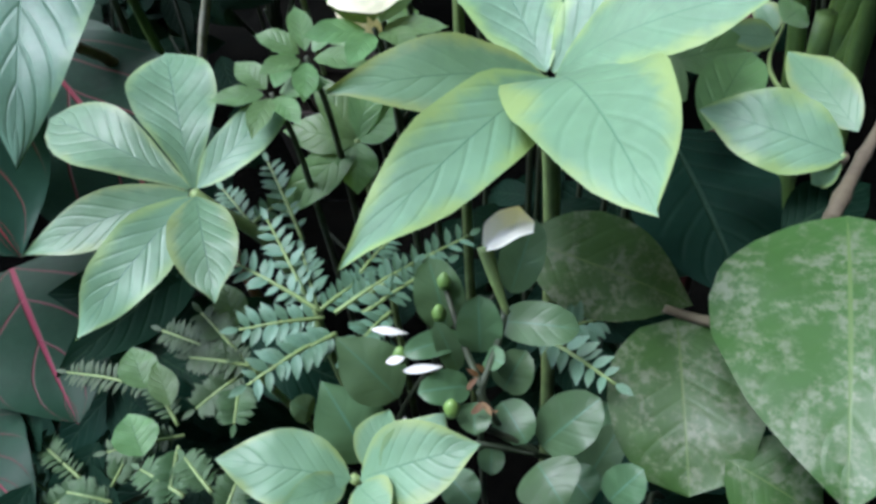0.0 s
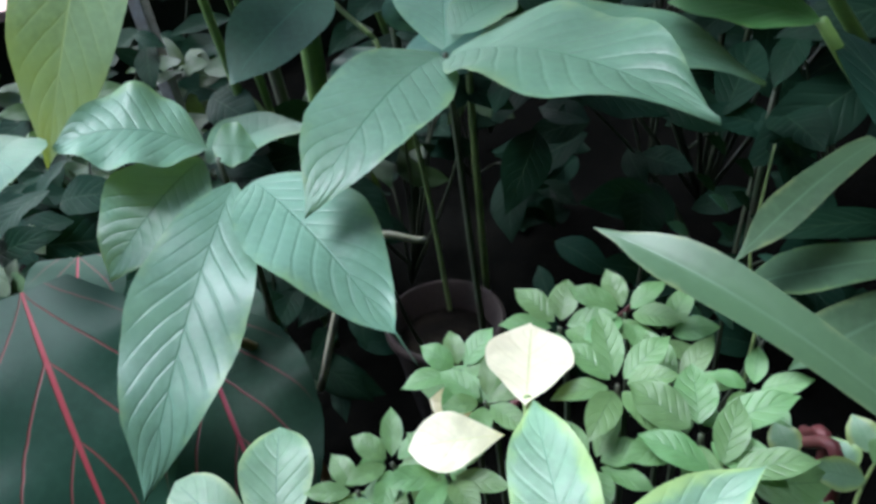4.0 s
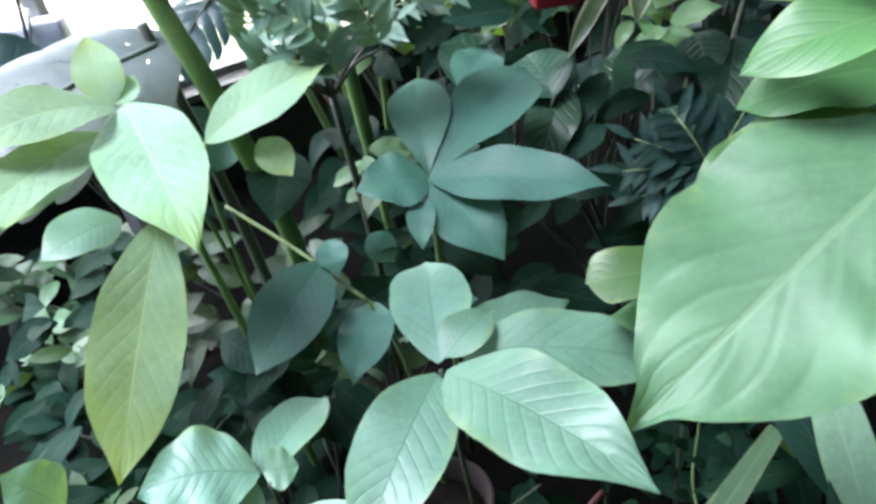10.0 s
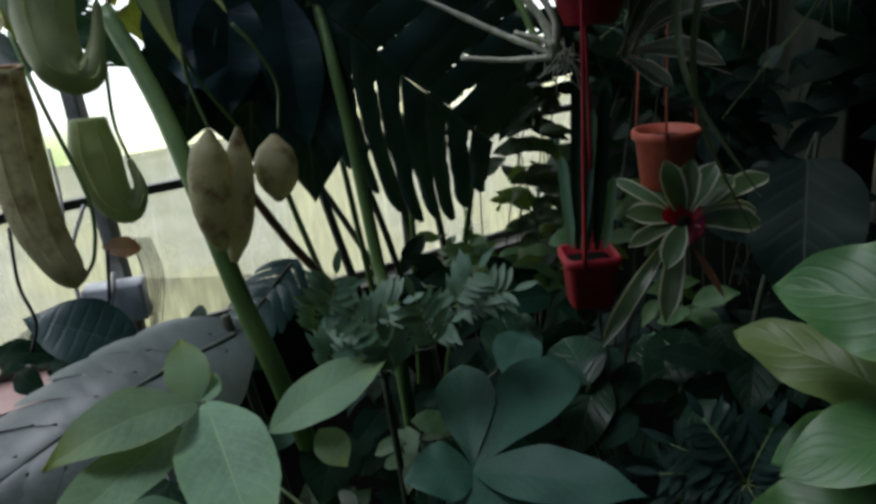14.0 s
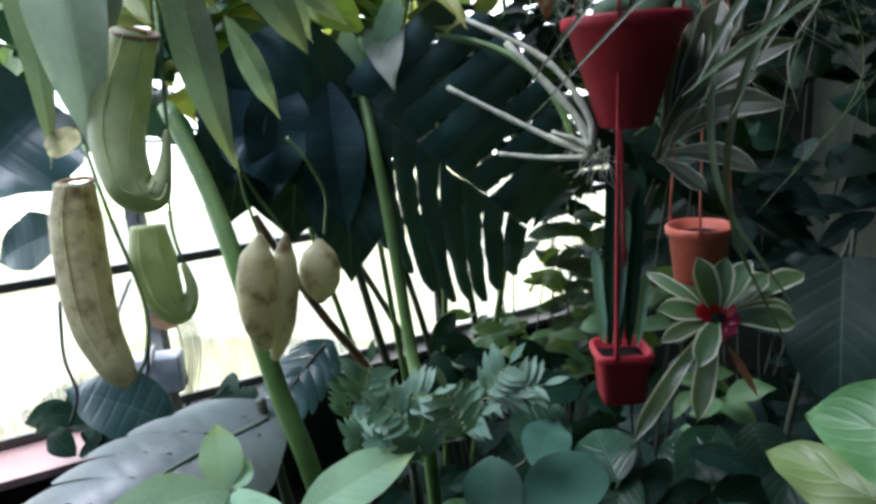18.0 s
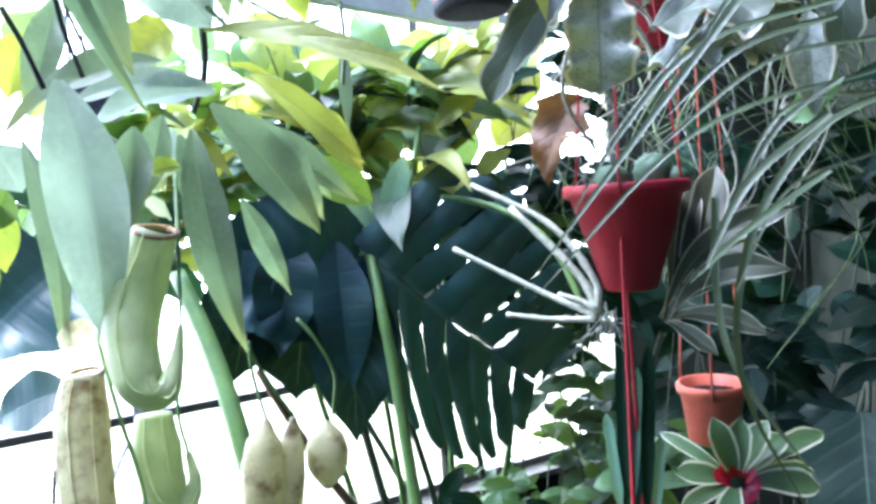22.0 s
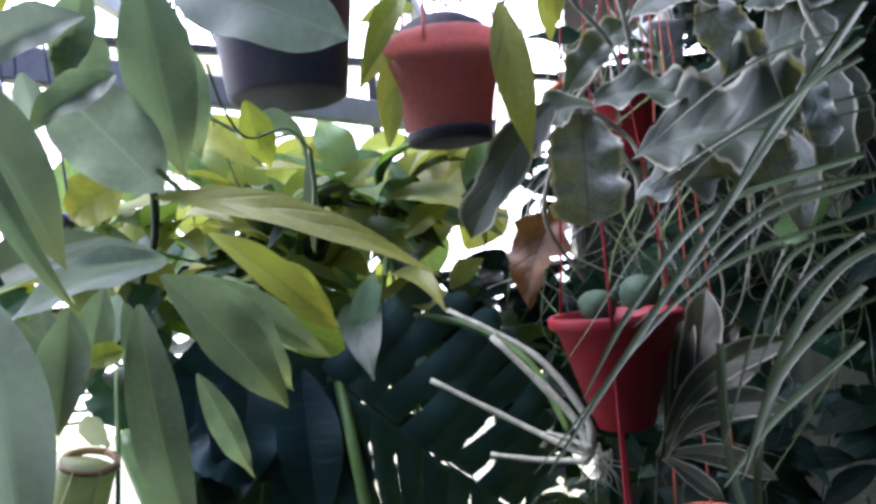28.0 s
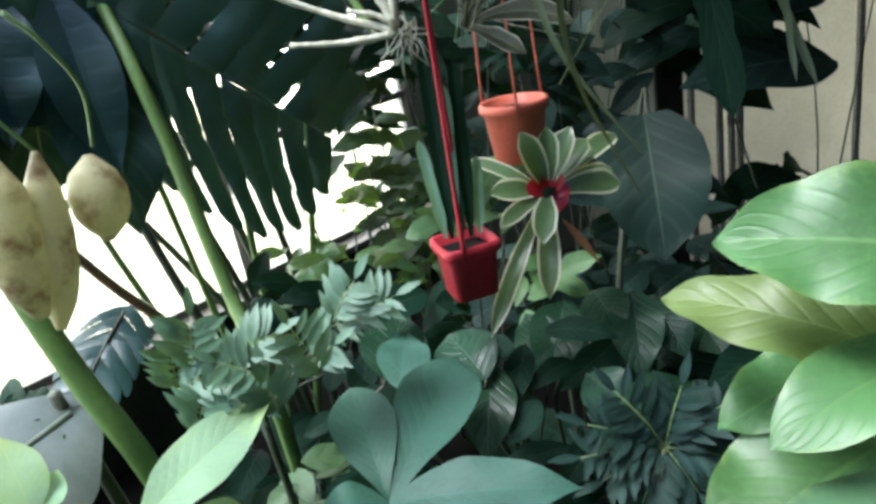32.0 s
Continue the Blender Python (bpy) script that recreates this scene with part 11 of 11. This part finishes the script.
leaf(light_shrub, (-0.831, 2.013, 1.592), (-0.806, 1.989, 1.761), 0.103, (0.33, -0.93, -0.18), "yellow", "acute", sag=0.16, wave=0.06, fold=0.3)
leaf(light_shrub, (-0.281, 1.738, 1.472), (-0.202, 1.748, 1.533), 0.054, (-0.17, -0.91, 0.37), "yellow", "acute", sag=0.16, wave=0.06, fold=0.3)
leaf(light_shrub, (-0.574, 2.015, 1.454), (-0.584, 1.989, 1.598), 0.067, (0.38, -0.92, -0.14), "lime", "acute", sag=0.16, wave=0.06, fold=0.3)
leaf(light_shrub, (-0.2, 1.843, 1.657), (-0.221, 1.869, 1.826), 0.075, (0.13, -0.98, 0.17), "yellow", "acute", sag=0.16, wave=0.06, fold=0.3)
leaf(light_shrub, (-0.602, 2.119, 1.617), (-0.489, 2.139, 1.77), 0.100, (-0.05, -0.99, 0.16), "yellow", "acute", sag=0.16, wave=0.06, fold=0.3)
leaf(light_shrub, (-0.376, 1.932, 1.571), (-0.434, 1.938, 1.728), 0.083, (0.33, -0.93, 0.16), "yellow", "acute", sag=0.16, wave=0.06, fold=0.3)
leaf(light_shrub, (-0.515, 1.69, 1.67), (-0.393, 1.67, 1.772), 0.067, (-0.26, -0.96, 0.12), "yellow", "acute", sag=0.16, wave=0.06, fold=0.3)
leaf(light_shrub, (-0.768, 1.744, 1.766), (-0.848, 1.744, 1.861), 0.063, (0.45, -0.81, 0.38), "yellow", "acute", sag=0.16, wave=0.06, fold=0.3)
leaf(light_shrub, (-0.424, 1.873, 1.679), (-0.254, 1.881, 1.798), 0.112, (-0.15, -0.95, 0.28), "yellow", "acute", sag=0.16, wave=0.06, fold=0.3)
leaf(light_shrub, (-0.547, 1.694, 1.577), (-0.569, 1.643, 1.68), 0.060, (0.64, -0.74, -0.23), "lime", "acute", sag=0.16, wave=0.06, fold=0.3)
leaf(light_shrub, (-0.824, 1.473, 1.296), (-0.845, 1.477, 1.388), 0.050, (0.57, -0.8, 0.16), "yellow", "acute", sag=0.16, wave=0.06, fold=0.3)
leaf(light_shrub, (-1.099, 1.512, 1.344), (-1.137, 1.513, 1.454), 0.076, (0.67, -0.7, 0.24), "teal", "acute", sag=0.16, wave=0.06, fold=0.3)
leaf(light_shrub, (-0.901, 1.557, 1.24), (-1.043, 1.53, 1.317), 0.093, (0.45, -0.67, 0.59), "teal", "acute", sag=0.16, wave=0.06, fold=0.3)
leaf(light_shrub, (-1.112, 1.595, 1.332), (-1.224, 1.576, 1.417), 0.062, (0.53, -0.65, 0.55), "yellow", "acute", sag=0.16, wave=0.06, fold=0.3)
leaf(light_shrub, (-1.278, 1.551, 1.366), (-1.264, 1.569, 1.525), 0.105, (0.59, -0.81, 0.04), "teal", "acute", sag=0.16, wave=0.06, fold=0.3)
leaf(light_shrub, (-0.791, 1.458, 1.313), (-0.808, 1.463, 1.416), 0.055, (0.54, -0.83, 0.14), "teal", "acute", sag=0.16, wave=0.06, fold=0.3)
leaf(light_shrub, (-1.163, 1.395, 1.47), (-1.275, 1.378, 1.573), 0.079, (0.58, -0.63, 0.52), "teal", "acute", sag=0.16, wave=0.06, fold=0.3)
leaf(light_shrub, (-0.861, 1.538, 1.38), (-0.916, 1.537, 1.515), 0.076, (0.6, -0.76, 0.24), "teal", "acute", sag=0.16, wave=0.06, fold=0.3)
leaf(light_shrub, (-1.097, 1.486, 1.313), (-1.034, 1.513, 1.433), 0.076, (0.28, -0.96, 0.06), "teal", "acute", sag=0.16, wave=0.06, fold=0.3)
leaf(light_shrub, (-1.296, 1.577, 1.504), (-1.197, 1.609, 1.596), 0.085, (0.17, -0.97, 0.16), "teal", "acute", sag=0.16, wave=0.06, fold=0.3)
leaf(light_shrub, (-1.285, 1.415, 1.301), (-1.34, 1.411, 1.4), 0.070, (0.71, -0.59, 0.37), "yellow", "acute", sag=0.16, wave=0.06, fold=0.3)
leaf(light_shrub, (-1.312, 1.451, 1.396), (-1.385, 1.442, 1.486), 0.063, (0.65, -0.59, 0.47), "yellow", "acute", sag=0.16, wave=0.06, fold=0.3)
leaf(light_shrub, (-1.141, 1.395, 1.475), (-1.043, 1.425, 1.546), 0.075, (0.12, -0.96, 0.24), "teal", "acute", sag=0.16, wave=0.06, fold=0.3)
leaf(light_shrub, (-1.029, 1.414, 1.402), (-0.89, 1.454, 1.471), 0.088, (0.08, -0.92, 0.38), "lime", "acute", sag=0.16, wave=0.06, fold=0.3)
leaf(light_shrub, (-1.334, 1.56, 1.369), (-1.474, 1.535, 1.461), 0.098, (0.5, -0.62, 0.6), "teal", "acute", sag=0.16, wave=0.06, fold=0.3)
leaf(light_shrub, (-0.988, 1.373, 1.291), (-1.068, 1.366, 1.425), 0.083, (0.66, -0.65, 0.37), "yellow", "acute", sag=0.16, wave=0.06, fold=0.3)
leaf(light_shrub, (-1.248, 1.596, 1.486), (-1.238, 1.611, 1.625), 0.085, (0.58, -0.82, 0.05), "yellow", "acute", sag=0.16, wave=0.06, fold=0.3)
leaf(light_shrub, (-0.984, 1.644, 1.388), (-1.157, 1.609, 1.461), 0.108, (0.39, -0.71, 0.59), "teal", "acute", sag=0.16, wave=0.06, fold=0.3)
leaf(light_shrub, (-1.331, 1.531, 1.405), (-1.239, 1.563, 1.512), 0.089, (0.21, -0.97, 0.11), "lime", "acute", sag=0.16, wave=0.06, fold=0.3)
leaf(light_shrub, (-0.984, 1.455, 1.399), (-1.081, 1.437, 1.454), 0.050, (0.46, -0.68, 0.57), "lime", "acute", sag=0.16, wave=0.06, fold=0.3)
leaf(light_shrub, (-0.874, 1.445, 1.463), (-0.782, 1.475, 1.549), 0.063, (0.11, -0.97, 0.22), "teal", "acute", sag=0.16, wave=0.06, fold=0.3)
leaf(light_shrub, (-1.015, 1.648, 1.256), (-1.111, 1.635, 1.362), 0.072, (0.59, -0.67, 0.45), "teal", "acute", sag=0.16, wave=0.06, fold=0.3)
leaf(light_shrub, (-1.122, 1.558, 1.313), (-0.993, 1.598, 1.414), 0.087, (0.07, -0.95, 0.29), "teal", "acute", sag=0.16, wave=0.06, fold=0.3)
leaf(light_shrub, (-1.04, 1.652, 1.436), (-0.908, 1.689, 1.494), 0.065, (0.08, -0.91, 0.41), "teal", "acute", sag=0.16, wave=0.06, fold=0.3)
leaf(light_shrub, (-1.077, 1.444, 1.392), (-1.052, 1.461, 1.513), 0.069, (0.48, -0.88, 0.02), "lime", "acute", sag=0.16, wave=0.06, fold=0.3)
leaf(light_shrub, (-0.974, 1.659, 1.402), (-1.103, 1.634, 1.468), 0.081, (0.42, -0.71, 0.56), "teal", "acute", sag=0.16, wave=0.06, fold=0.3)
stem(light_shrub, [(-0.824, 1.862, 1.567), (-0.824, 1.912, 1.067), (-0.611, 2.025, 0.03)], 0.0060, 0.0110, STEM, "stalk")
stem(light_shrub, [(-0.63, 1.902, 1.557), (-0.63, 1.952, 1.057), (-0.553, 2.025, 0.03)], 0.0060, 0.0110, STEM, "stalk")
stem(light_shrub, [(-0.436, 1.942, 1.546), (-0.436, 1.992, 1.046), (-0.495, 2.025, 0.03)], 0.0060, 0.0110, STEM, "stalk")
stem(light_shrub, [(-0.243, 1.982, 1.535), (-0.243, 2.032, 1.035), (-0.436, 2.025, 0.03)], 0.0060, 0.0110, STEM, "stalk")
stem(light_shrub, [(-0.638, 1.367, 1.831), (-0.551, 1.388, 1.78), (-0.486, 1.401, 1.782), (-0.469, 1.409, 1.725), (-0.475, 1.42, 1.572)], 0.0040, 0.0030, PETIOLE, "hooked_stalk")
leaf(light_shrub, (-0.465, 1.399, 1.733), (-0.472, 1.411, 1.566), 0.026, (0.32, -0.94, -0.08), "pitcher", "lance")
pot_orchid = thing("trailing_plant", (-0.166, 1.09, 1.79), "trailing plant with long yellowing leaves in the terracotta pot", "plant")
leaf(pot_orchid, (-0.085, 1.009, 1.82), (-0.064, 1.021, 1.634), 0.045, (0.025, -0.998, -0.06), "yellow", "drape", fold=0.2, sag=0.05, teeth=0.0, nu=36, nv=12)
leaf(pot_orchid, (-0.185, 0.985, 1.851), (-0.252, 0.99, 1.742), 0.031, (0.096, -0.99, -0.104), "yellow", "drape", fold=0.5, sag=0.15, teeth=0.0)
leaf(pot_orchid, (-0.21, 0.982, 1.73), (-0.225, 0.986, 1.66), 0.023, (0.215, -0.971, -0.103), "yellow", "drape", fold=0.3, sag=0.05, teeth=0.0)
leaf(pot_orchid, (-0.018, 1.193, 1.9), (-0.012, 1.212, 1.85), 0.029, (-0.014, -0.937, -0.35), "yellow", "drape", fold=0.3, sag=0.05, teeth=0.0)
stem(pot_orchid, [(-0.028, 1.132, 1.916), (0.01, 1.155, 1.857), (0.053, 1.19, 1.808), (0.071, 1.214, 1.753)], 0.0040, 0.0030, CANE, "cane", sides=6)
stem(pot_orchid, [(0.051, 1.16, 1.917), (0.071, 1.181, 1.859), (0.081, 1.198, 1.807), (0.082, 1.212, 1.755)], 0.0040, 0.0030, CANE, "cane", sides=6)
stem(pot_orchid, [(-0.13, 1.023, 1.831), (-0.116, 1.026, 1.852), (-0.08, 1.035, 1.887)], 0.0020, 0.0020, PETIOLE, "petiole", sides=6)
stem(pot_orchid, [(-0.176, 0.978, 1.868), (-0.163, 1.013, 1.846), (-0.146, 1.032, 1.83)], 0.0020, 0.0020, PETIOLE, "petiole", sides=6)
leaf(pot_orchid, (-0.218, 1.073, 1.829), (-0.268, 1.038, 1.747), 0.036, (0.23, -0.94, 0.25), "yellow", "lance")
leaf(pot_orchid, (-0.231, 1.072, 1.8), (-0.241, 1.05, 1.675), 0.030, (0.2, -0.97, 0.16), "yellow", "lance")
leaf(pot_orchid, (-0.195, 1.075, 1.857), (-0.261, 1.033, 1.828), 0.029, (0.42, -0.86, 0.29), "yellow", "lance")
leaf(pot_orchid, (-0.166, 1.081, 1.855), (-0.221, 1.082, 1.955), 0.030, (0.18, -0.98, 0.11), "yellow", "lance")
leaf(pot_orchid, (-0.138, 1.087, 1.853), (-0.118, 1.102, 1.964), 0.027, (0.09, -0.99, 0.12), "yellow", "lance")
leaf(pot_orchid, (-0.152, 1.084, 1.854), (-0.176, 1.09, 1.975), 0.027, (0.14, -0.99, 0.08), "yellow", "lance")
leaf(pot_orchid, (-0.021, 1.277, 1.945), (-0.022, 1.284, 1.846), 0.035, (-0.02, -1, -0.08), "yellow", "lance")
leaf(pot_orchid, (-0.146, 1.104, 1.869), (-0.04, 1.121, 1.93), 0.030, (0.06, -0.99, 0.16), "yellow", "lance")
part("compost_mound", lathe(bmesh.new(), [(0.058, -0.012), (0.068, 0.004), (0.066, 0.018), (0.056, 0.036), (0.036, 0.048), (0.01, 0.052)], 36, (-0.166, 1.09, 1.788)), NETTING, pot_orchid, "dark mesh-covered mound of compost")
pad_cactus = thing("pad_cactus", (0.03, 1.262, 1.415), "squat green cactus with rounded pads", "cactus")
part("pad", lathe(bmesh.new(), [(0.018, -0.035), (0.027, -0.018), (0.030, 0.000), (0.025, 0.011), (0.015, 0.017), (0.002, 0.019)], 18, (0.009, 1.323, 1.443)), CACTUS, pad_cactus)
part("pad", lathe(bmesh.new(), [(0.020, -0.050), (0.030, -0.025), (0.033, 0.000), (0.028, 0.015), (0.017, 0.024), (0.002, 0.028)], 18, (0.08, 1.368, 1.451)), CACTUS, pad_cactus)
part("pad", lathe(bmesh.new(), [(0.013, -0.030), (0.020, -0.015), (0.022, 0.000), (0.019, 0.009), (0.011, 0.014), (0.002, 0.017)], 18, (0.116, 1.366, 1.436)), CACTUS, pad_cactus)

# ---- filler undergrowth, mostly near-black leaves with shade in their colour ----
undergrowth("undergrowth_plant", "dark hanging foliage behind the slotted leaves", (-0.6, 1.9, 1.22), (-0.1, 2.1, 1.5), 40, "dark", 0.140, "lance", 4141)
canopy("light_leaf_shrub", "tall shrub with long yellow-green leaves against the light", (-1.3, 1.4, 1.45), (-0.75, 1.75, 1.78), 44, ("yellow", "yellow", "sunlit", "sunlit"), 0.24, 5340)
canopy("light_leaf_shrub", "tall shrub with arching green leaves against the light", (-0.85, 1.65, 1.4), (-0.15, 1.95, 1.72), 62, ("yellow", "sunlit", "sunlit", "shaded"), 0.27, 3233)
undergrowth("undergrowth_plant", "hanging foliage along the glass", (-1.1, 1.5, 1.25), (-0.6, 1.9, 1.6), 30, "herring", 0.140, "lance", 3941)
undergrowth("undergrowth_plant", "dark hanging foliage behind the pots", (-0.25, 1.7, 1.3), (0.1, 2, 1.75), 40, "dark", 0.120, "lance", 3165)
undergrowth("undergrowth_plant", "low plant, its leaves coloured dark for shade", (-0.9, 0.6, 0.05), (-0.45, 1.1, 0.35), 40, "dark", 0.100, "lance", 1886)
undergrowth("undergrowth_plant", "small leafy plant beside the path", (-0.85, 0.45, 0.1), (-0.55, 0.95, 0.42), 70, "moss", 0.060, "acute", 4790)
undergrowth("undergrowth_plant", "low plant, its leaves coloured dark for shade", (-0.3, 0.1, 0.15), (0.1, 0.5, 0.4), 30, "dark", 0.070, "ovate", 7803)
undergrowth("undergrowth_plant", "low plant, its leaves coloured dark for shade", (0.05, 0.05, 0.15), (0.35, 0.4, 0.42), 30, "dark", 0.090, "ovate", 9141)
undergrowth("undergrowth_plant", "low plant, its leaves coloured dark for shade", (-0.6, 0.5, 0.05), (-0.2, 1, 0.42), 40, "dark", 0.100, "lance", 3897)
undergrowth("undergrowth_plant", "low plant, its leaves coloured dark for shade", (-0.1, 0.9, 0.1), (0.5, 1.3, 0.5), 20, "dark", 0.110, "lance", 2384)
undergrowth("undergrowth_plant", "broad-leaved plant, its leaves coloured dark for shade", (0.6, 0.6, 0.1), (1.3, 1.3, 1), 30, "dark", 0.160, "ovate", 9108)
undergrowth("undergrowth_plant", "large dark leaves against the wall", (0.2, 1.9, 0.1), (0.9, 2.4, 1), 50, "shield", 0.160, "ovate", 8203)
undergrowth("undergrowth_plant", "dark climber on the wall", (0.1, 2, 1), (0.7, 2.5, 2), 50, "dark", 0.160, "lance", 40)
undergrowth("undergrowth_plant", "low plant, its leaves coloured dark for shade", (-0.35, 0.62, 0.05), (0.05, 0.95, 0.38), 26, "dark", 0.100, "lance", 4587)
undergrowth("undergrowth_plant", "low plant, its leaves coloured dark for shade", (0, 0.6, 0.1), (0.35, 0.95, 0.5), 14, "dark", 0.100, "lance", 465)
undergrowth("undergrowth_plant", "broad-leaved plant, its leaves coloured dark for shade", (0.3, 0.7, 0.2), (0.8, 1.2, 0.7), 14, "dark", 0.130, "ovate", 8146)
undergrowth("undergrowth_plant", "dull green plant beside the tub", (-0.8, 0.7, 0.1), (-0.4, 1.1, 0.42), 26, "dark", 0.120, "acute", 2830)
undergrowth("undergrowth_plant", "low plant, its leaves coloured dark for shade", (-0.75, 0.35, 0.15), (-0.45, 0.65, 0.5), 20, "dark", 0.110, "ovate", 3134)
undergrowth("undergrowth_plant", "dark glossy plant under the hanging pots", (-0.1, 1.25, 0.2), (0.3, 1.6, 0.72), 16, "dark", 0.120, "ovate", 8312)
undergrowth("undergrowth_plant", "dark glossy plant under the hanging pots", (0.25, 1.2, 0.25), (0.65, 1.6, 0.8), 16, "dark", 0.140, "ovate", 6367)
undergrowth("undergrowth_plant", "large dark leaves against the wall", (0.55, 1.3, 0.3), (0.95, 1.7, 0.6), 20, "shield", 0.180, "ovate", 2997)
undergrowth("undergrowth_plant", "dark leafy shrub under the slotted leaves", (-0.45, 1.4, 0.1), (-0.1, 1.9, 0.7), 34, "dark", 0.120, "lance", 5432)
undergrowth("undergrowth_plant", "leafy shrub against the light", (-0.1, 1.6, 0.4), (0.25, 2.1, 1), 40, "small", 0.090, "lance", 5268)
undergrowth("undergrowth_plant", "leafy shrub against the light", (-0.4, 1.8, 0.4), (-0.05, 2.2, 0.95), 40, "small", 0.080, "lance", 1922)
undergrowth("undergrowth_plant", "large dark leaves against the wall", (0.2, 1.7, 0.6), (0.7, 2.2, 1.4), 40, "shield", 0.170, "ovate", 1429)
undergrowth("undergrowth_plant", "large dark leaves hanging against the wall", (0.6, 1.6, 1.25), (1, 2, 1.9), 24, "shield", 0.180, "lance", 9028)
undergrowth("undergrowth_plant", "dark hanging foliage under the added boards", (0.15, 1.6, 1.4), (0.6, 2.1, 2.1), 40, "dark", 0.150, "lance", 4266)
undergrowth("undergrowth_plant", "dark hanging foliage under the added boards", (0.45, 1, 1.2), (1, 1.5, 1.9), 34, "dark", 0.150, "lance", 8749)
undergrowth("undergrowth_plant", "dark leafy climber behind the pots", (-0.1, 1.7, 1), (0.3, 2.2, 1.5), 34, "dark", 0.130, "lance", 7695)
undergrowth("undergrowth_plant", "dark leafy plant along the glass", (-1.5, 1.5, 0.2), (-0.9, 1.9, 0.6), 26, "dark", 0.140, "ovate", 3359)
undergrowth("undergrowth_plant", "low plant, its leaves coloured dark for shade", (-0.2, 0.35, 0.05), (0.15, 0.6, 0.3), 22, "dark", 0.080, "lance", 3697)
undergrowth("undergrowth_plant", "low plant, its leaves coloured dark for shade", (0.2, 0.2, 0.1), (0.5, 0.5, 0.34), 22, "dark", 0.100, "ovate", 3141)
undergrowth("undergrowth_plant", "low plant, its leaves coloured dark for shade", (-0.5, 0.2, 0.05), (-0.15, 0.55, 0.3), 24, "dark", 0.090, "lance", 1178)
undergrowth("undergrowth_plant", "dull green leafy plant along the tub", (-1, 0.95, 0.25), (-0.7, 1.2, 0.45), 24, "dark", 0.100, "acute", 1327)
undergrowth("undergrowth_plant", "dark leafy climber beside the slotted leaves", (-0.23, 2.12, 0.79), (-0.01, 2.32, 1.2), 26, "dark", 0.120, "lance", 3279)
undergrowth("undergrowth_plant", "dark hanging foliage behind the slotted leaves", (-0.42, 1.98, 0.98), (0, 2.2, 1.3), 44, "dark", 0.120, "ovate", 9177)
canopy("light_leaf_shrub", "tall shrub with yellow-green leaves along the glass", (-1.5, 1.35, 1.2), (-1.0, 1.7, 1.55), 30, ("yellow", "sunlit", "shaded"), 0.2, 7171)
undergrowth("undergrowth_plant", "leafy clutter of small dull green leaves", (-0.44, 1, 0.2), (-0.2, 1.17, 0.6), 30, "moss", 0.070, "acute", 9754)
undergrowth("undergrowth_plant", "low plant, its leaves coloured dark for shade", (-0.47, 0.95, 0.15), (-0.17, 1.15, 0.55), 30, "dark", 0.080, "ovate", 8827)
undergrowth("undergrowth_plant", "low plant, its leaves coloured dark for shade", (-0.12, 0.02, 0.05), (0.3, 0.3, 0.34), 26, "dark", 0.080, "ovate", 1251)
undergrowth("undergrowth_plant", "large dark leaves in front of the cream sheet", (0.75, 1.9, 0.95), (1.5, 2.25, 1.45), 34, "dark", 0.220, "acute", 611)
undergrowth("undergrowth_plant", "dark low plant below the cream sheet", (0.6, 1.7, 0.1), (1.4, 2.2, 0.5), 30, "dark", 0.180, "acute", 612)
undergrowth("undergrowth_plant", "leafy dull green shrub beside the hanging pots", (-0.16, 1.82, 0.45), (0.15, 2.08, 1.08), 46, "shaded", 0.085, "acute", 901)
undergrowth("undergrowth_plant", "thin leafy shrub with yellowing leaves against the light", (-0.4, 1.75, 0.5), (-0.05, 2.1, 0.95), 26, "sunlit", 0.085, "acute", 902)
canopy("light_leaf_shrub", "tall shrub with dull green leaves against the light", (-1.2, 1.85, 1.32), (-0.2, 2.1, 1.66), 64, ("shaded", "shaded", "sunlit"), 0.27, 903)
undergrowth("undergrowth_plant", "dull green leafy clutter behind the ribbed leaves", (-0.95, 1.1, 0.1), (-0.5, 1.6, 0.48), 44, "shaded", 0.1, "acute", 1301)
undergrowth("undergrowth_plant", "grey-green low plant along the glass", (-1.5, 1.05, 0.06), (-0.95, 1.6, 0.36), 40, "box", 0.11, "acute", 1302)
undergrowth("undergrowth_plant", "dark leafy clutter behind the finger leaves", (-0.5, 1.2, 0.08), (-0.05, 1.65, 0.4), 40, "dark", 0.13, "lance", 1303)
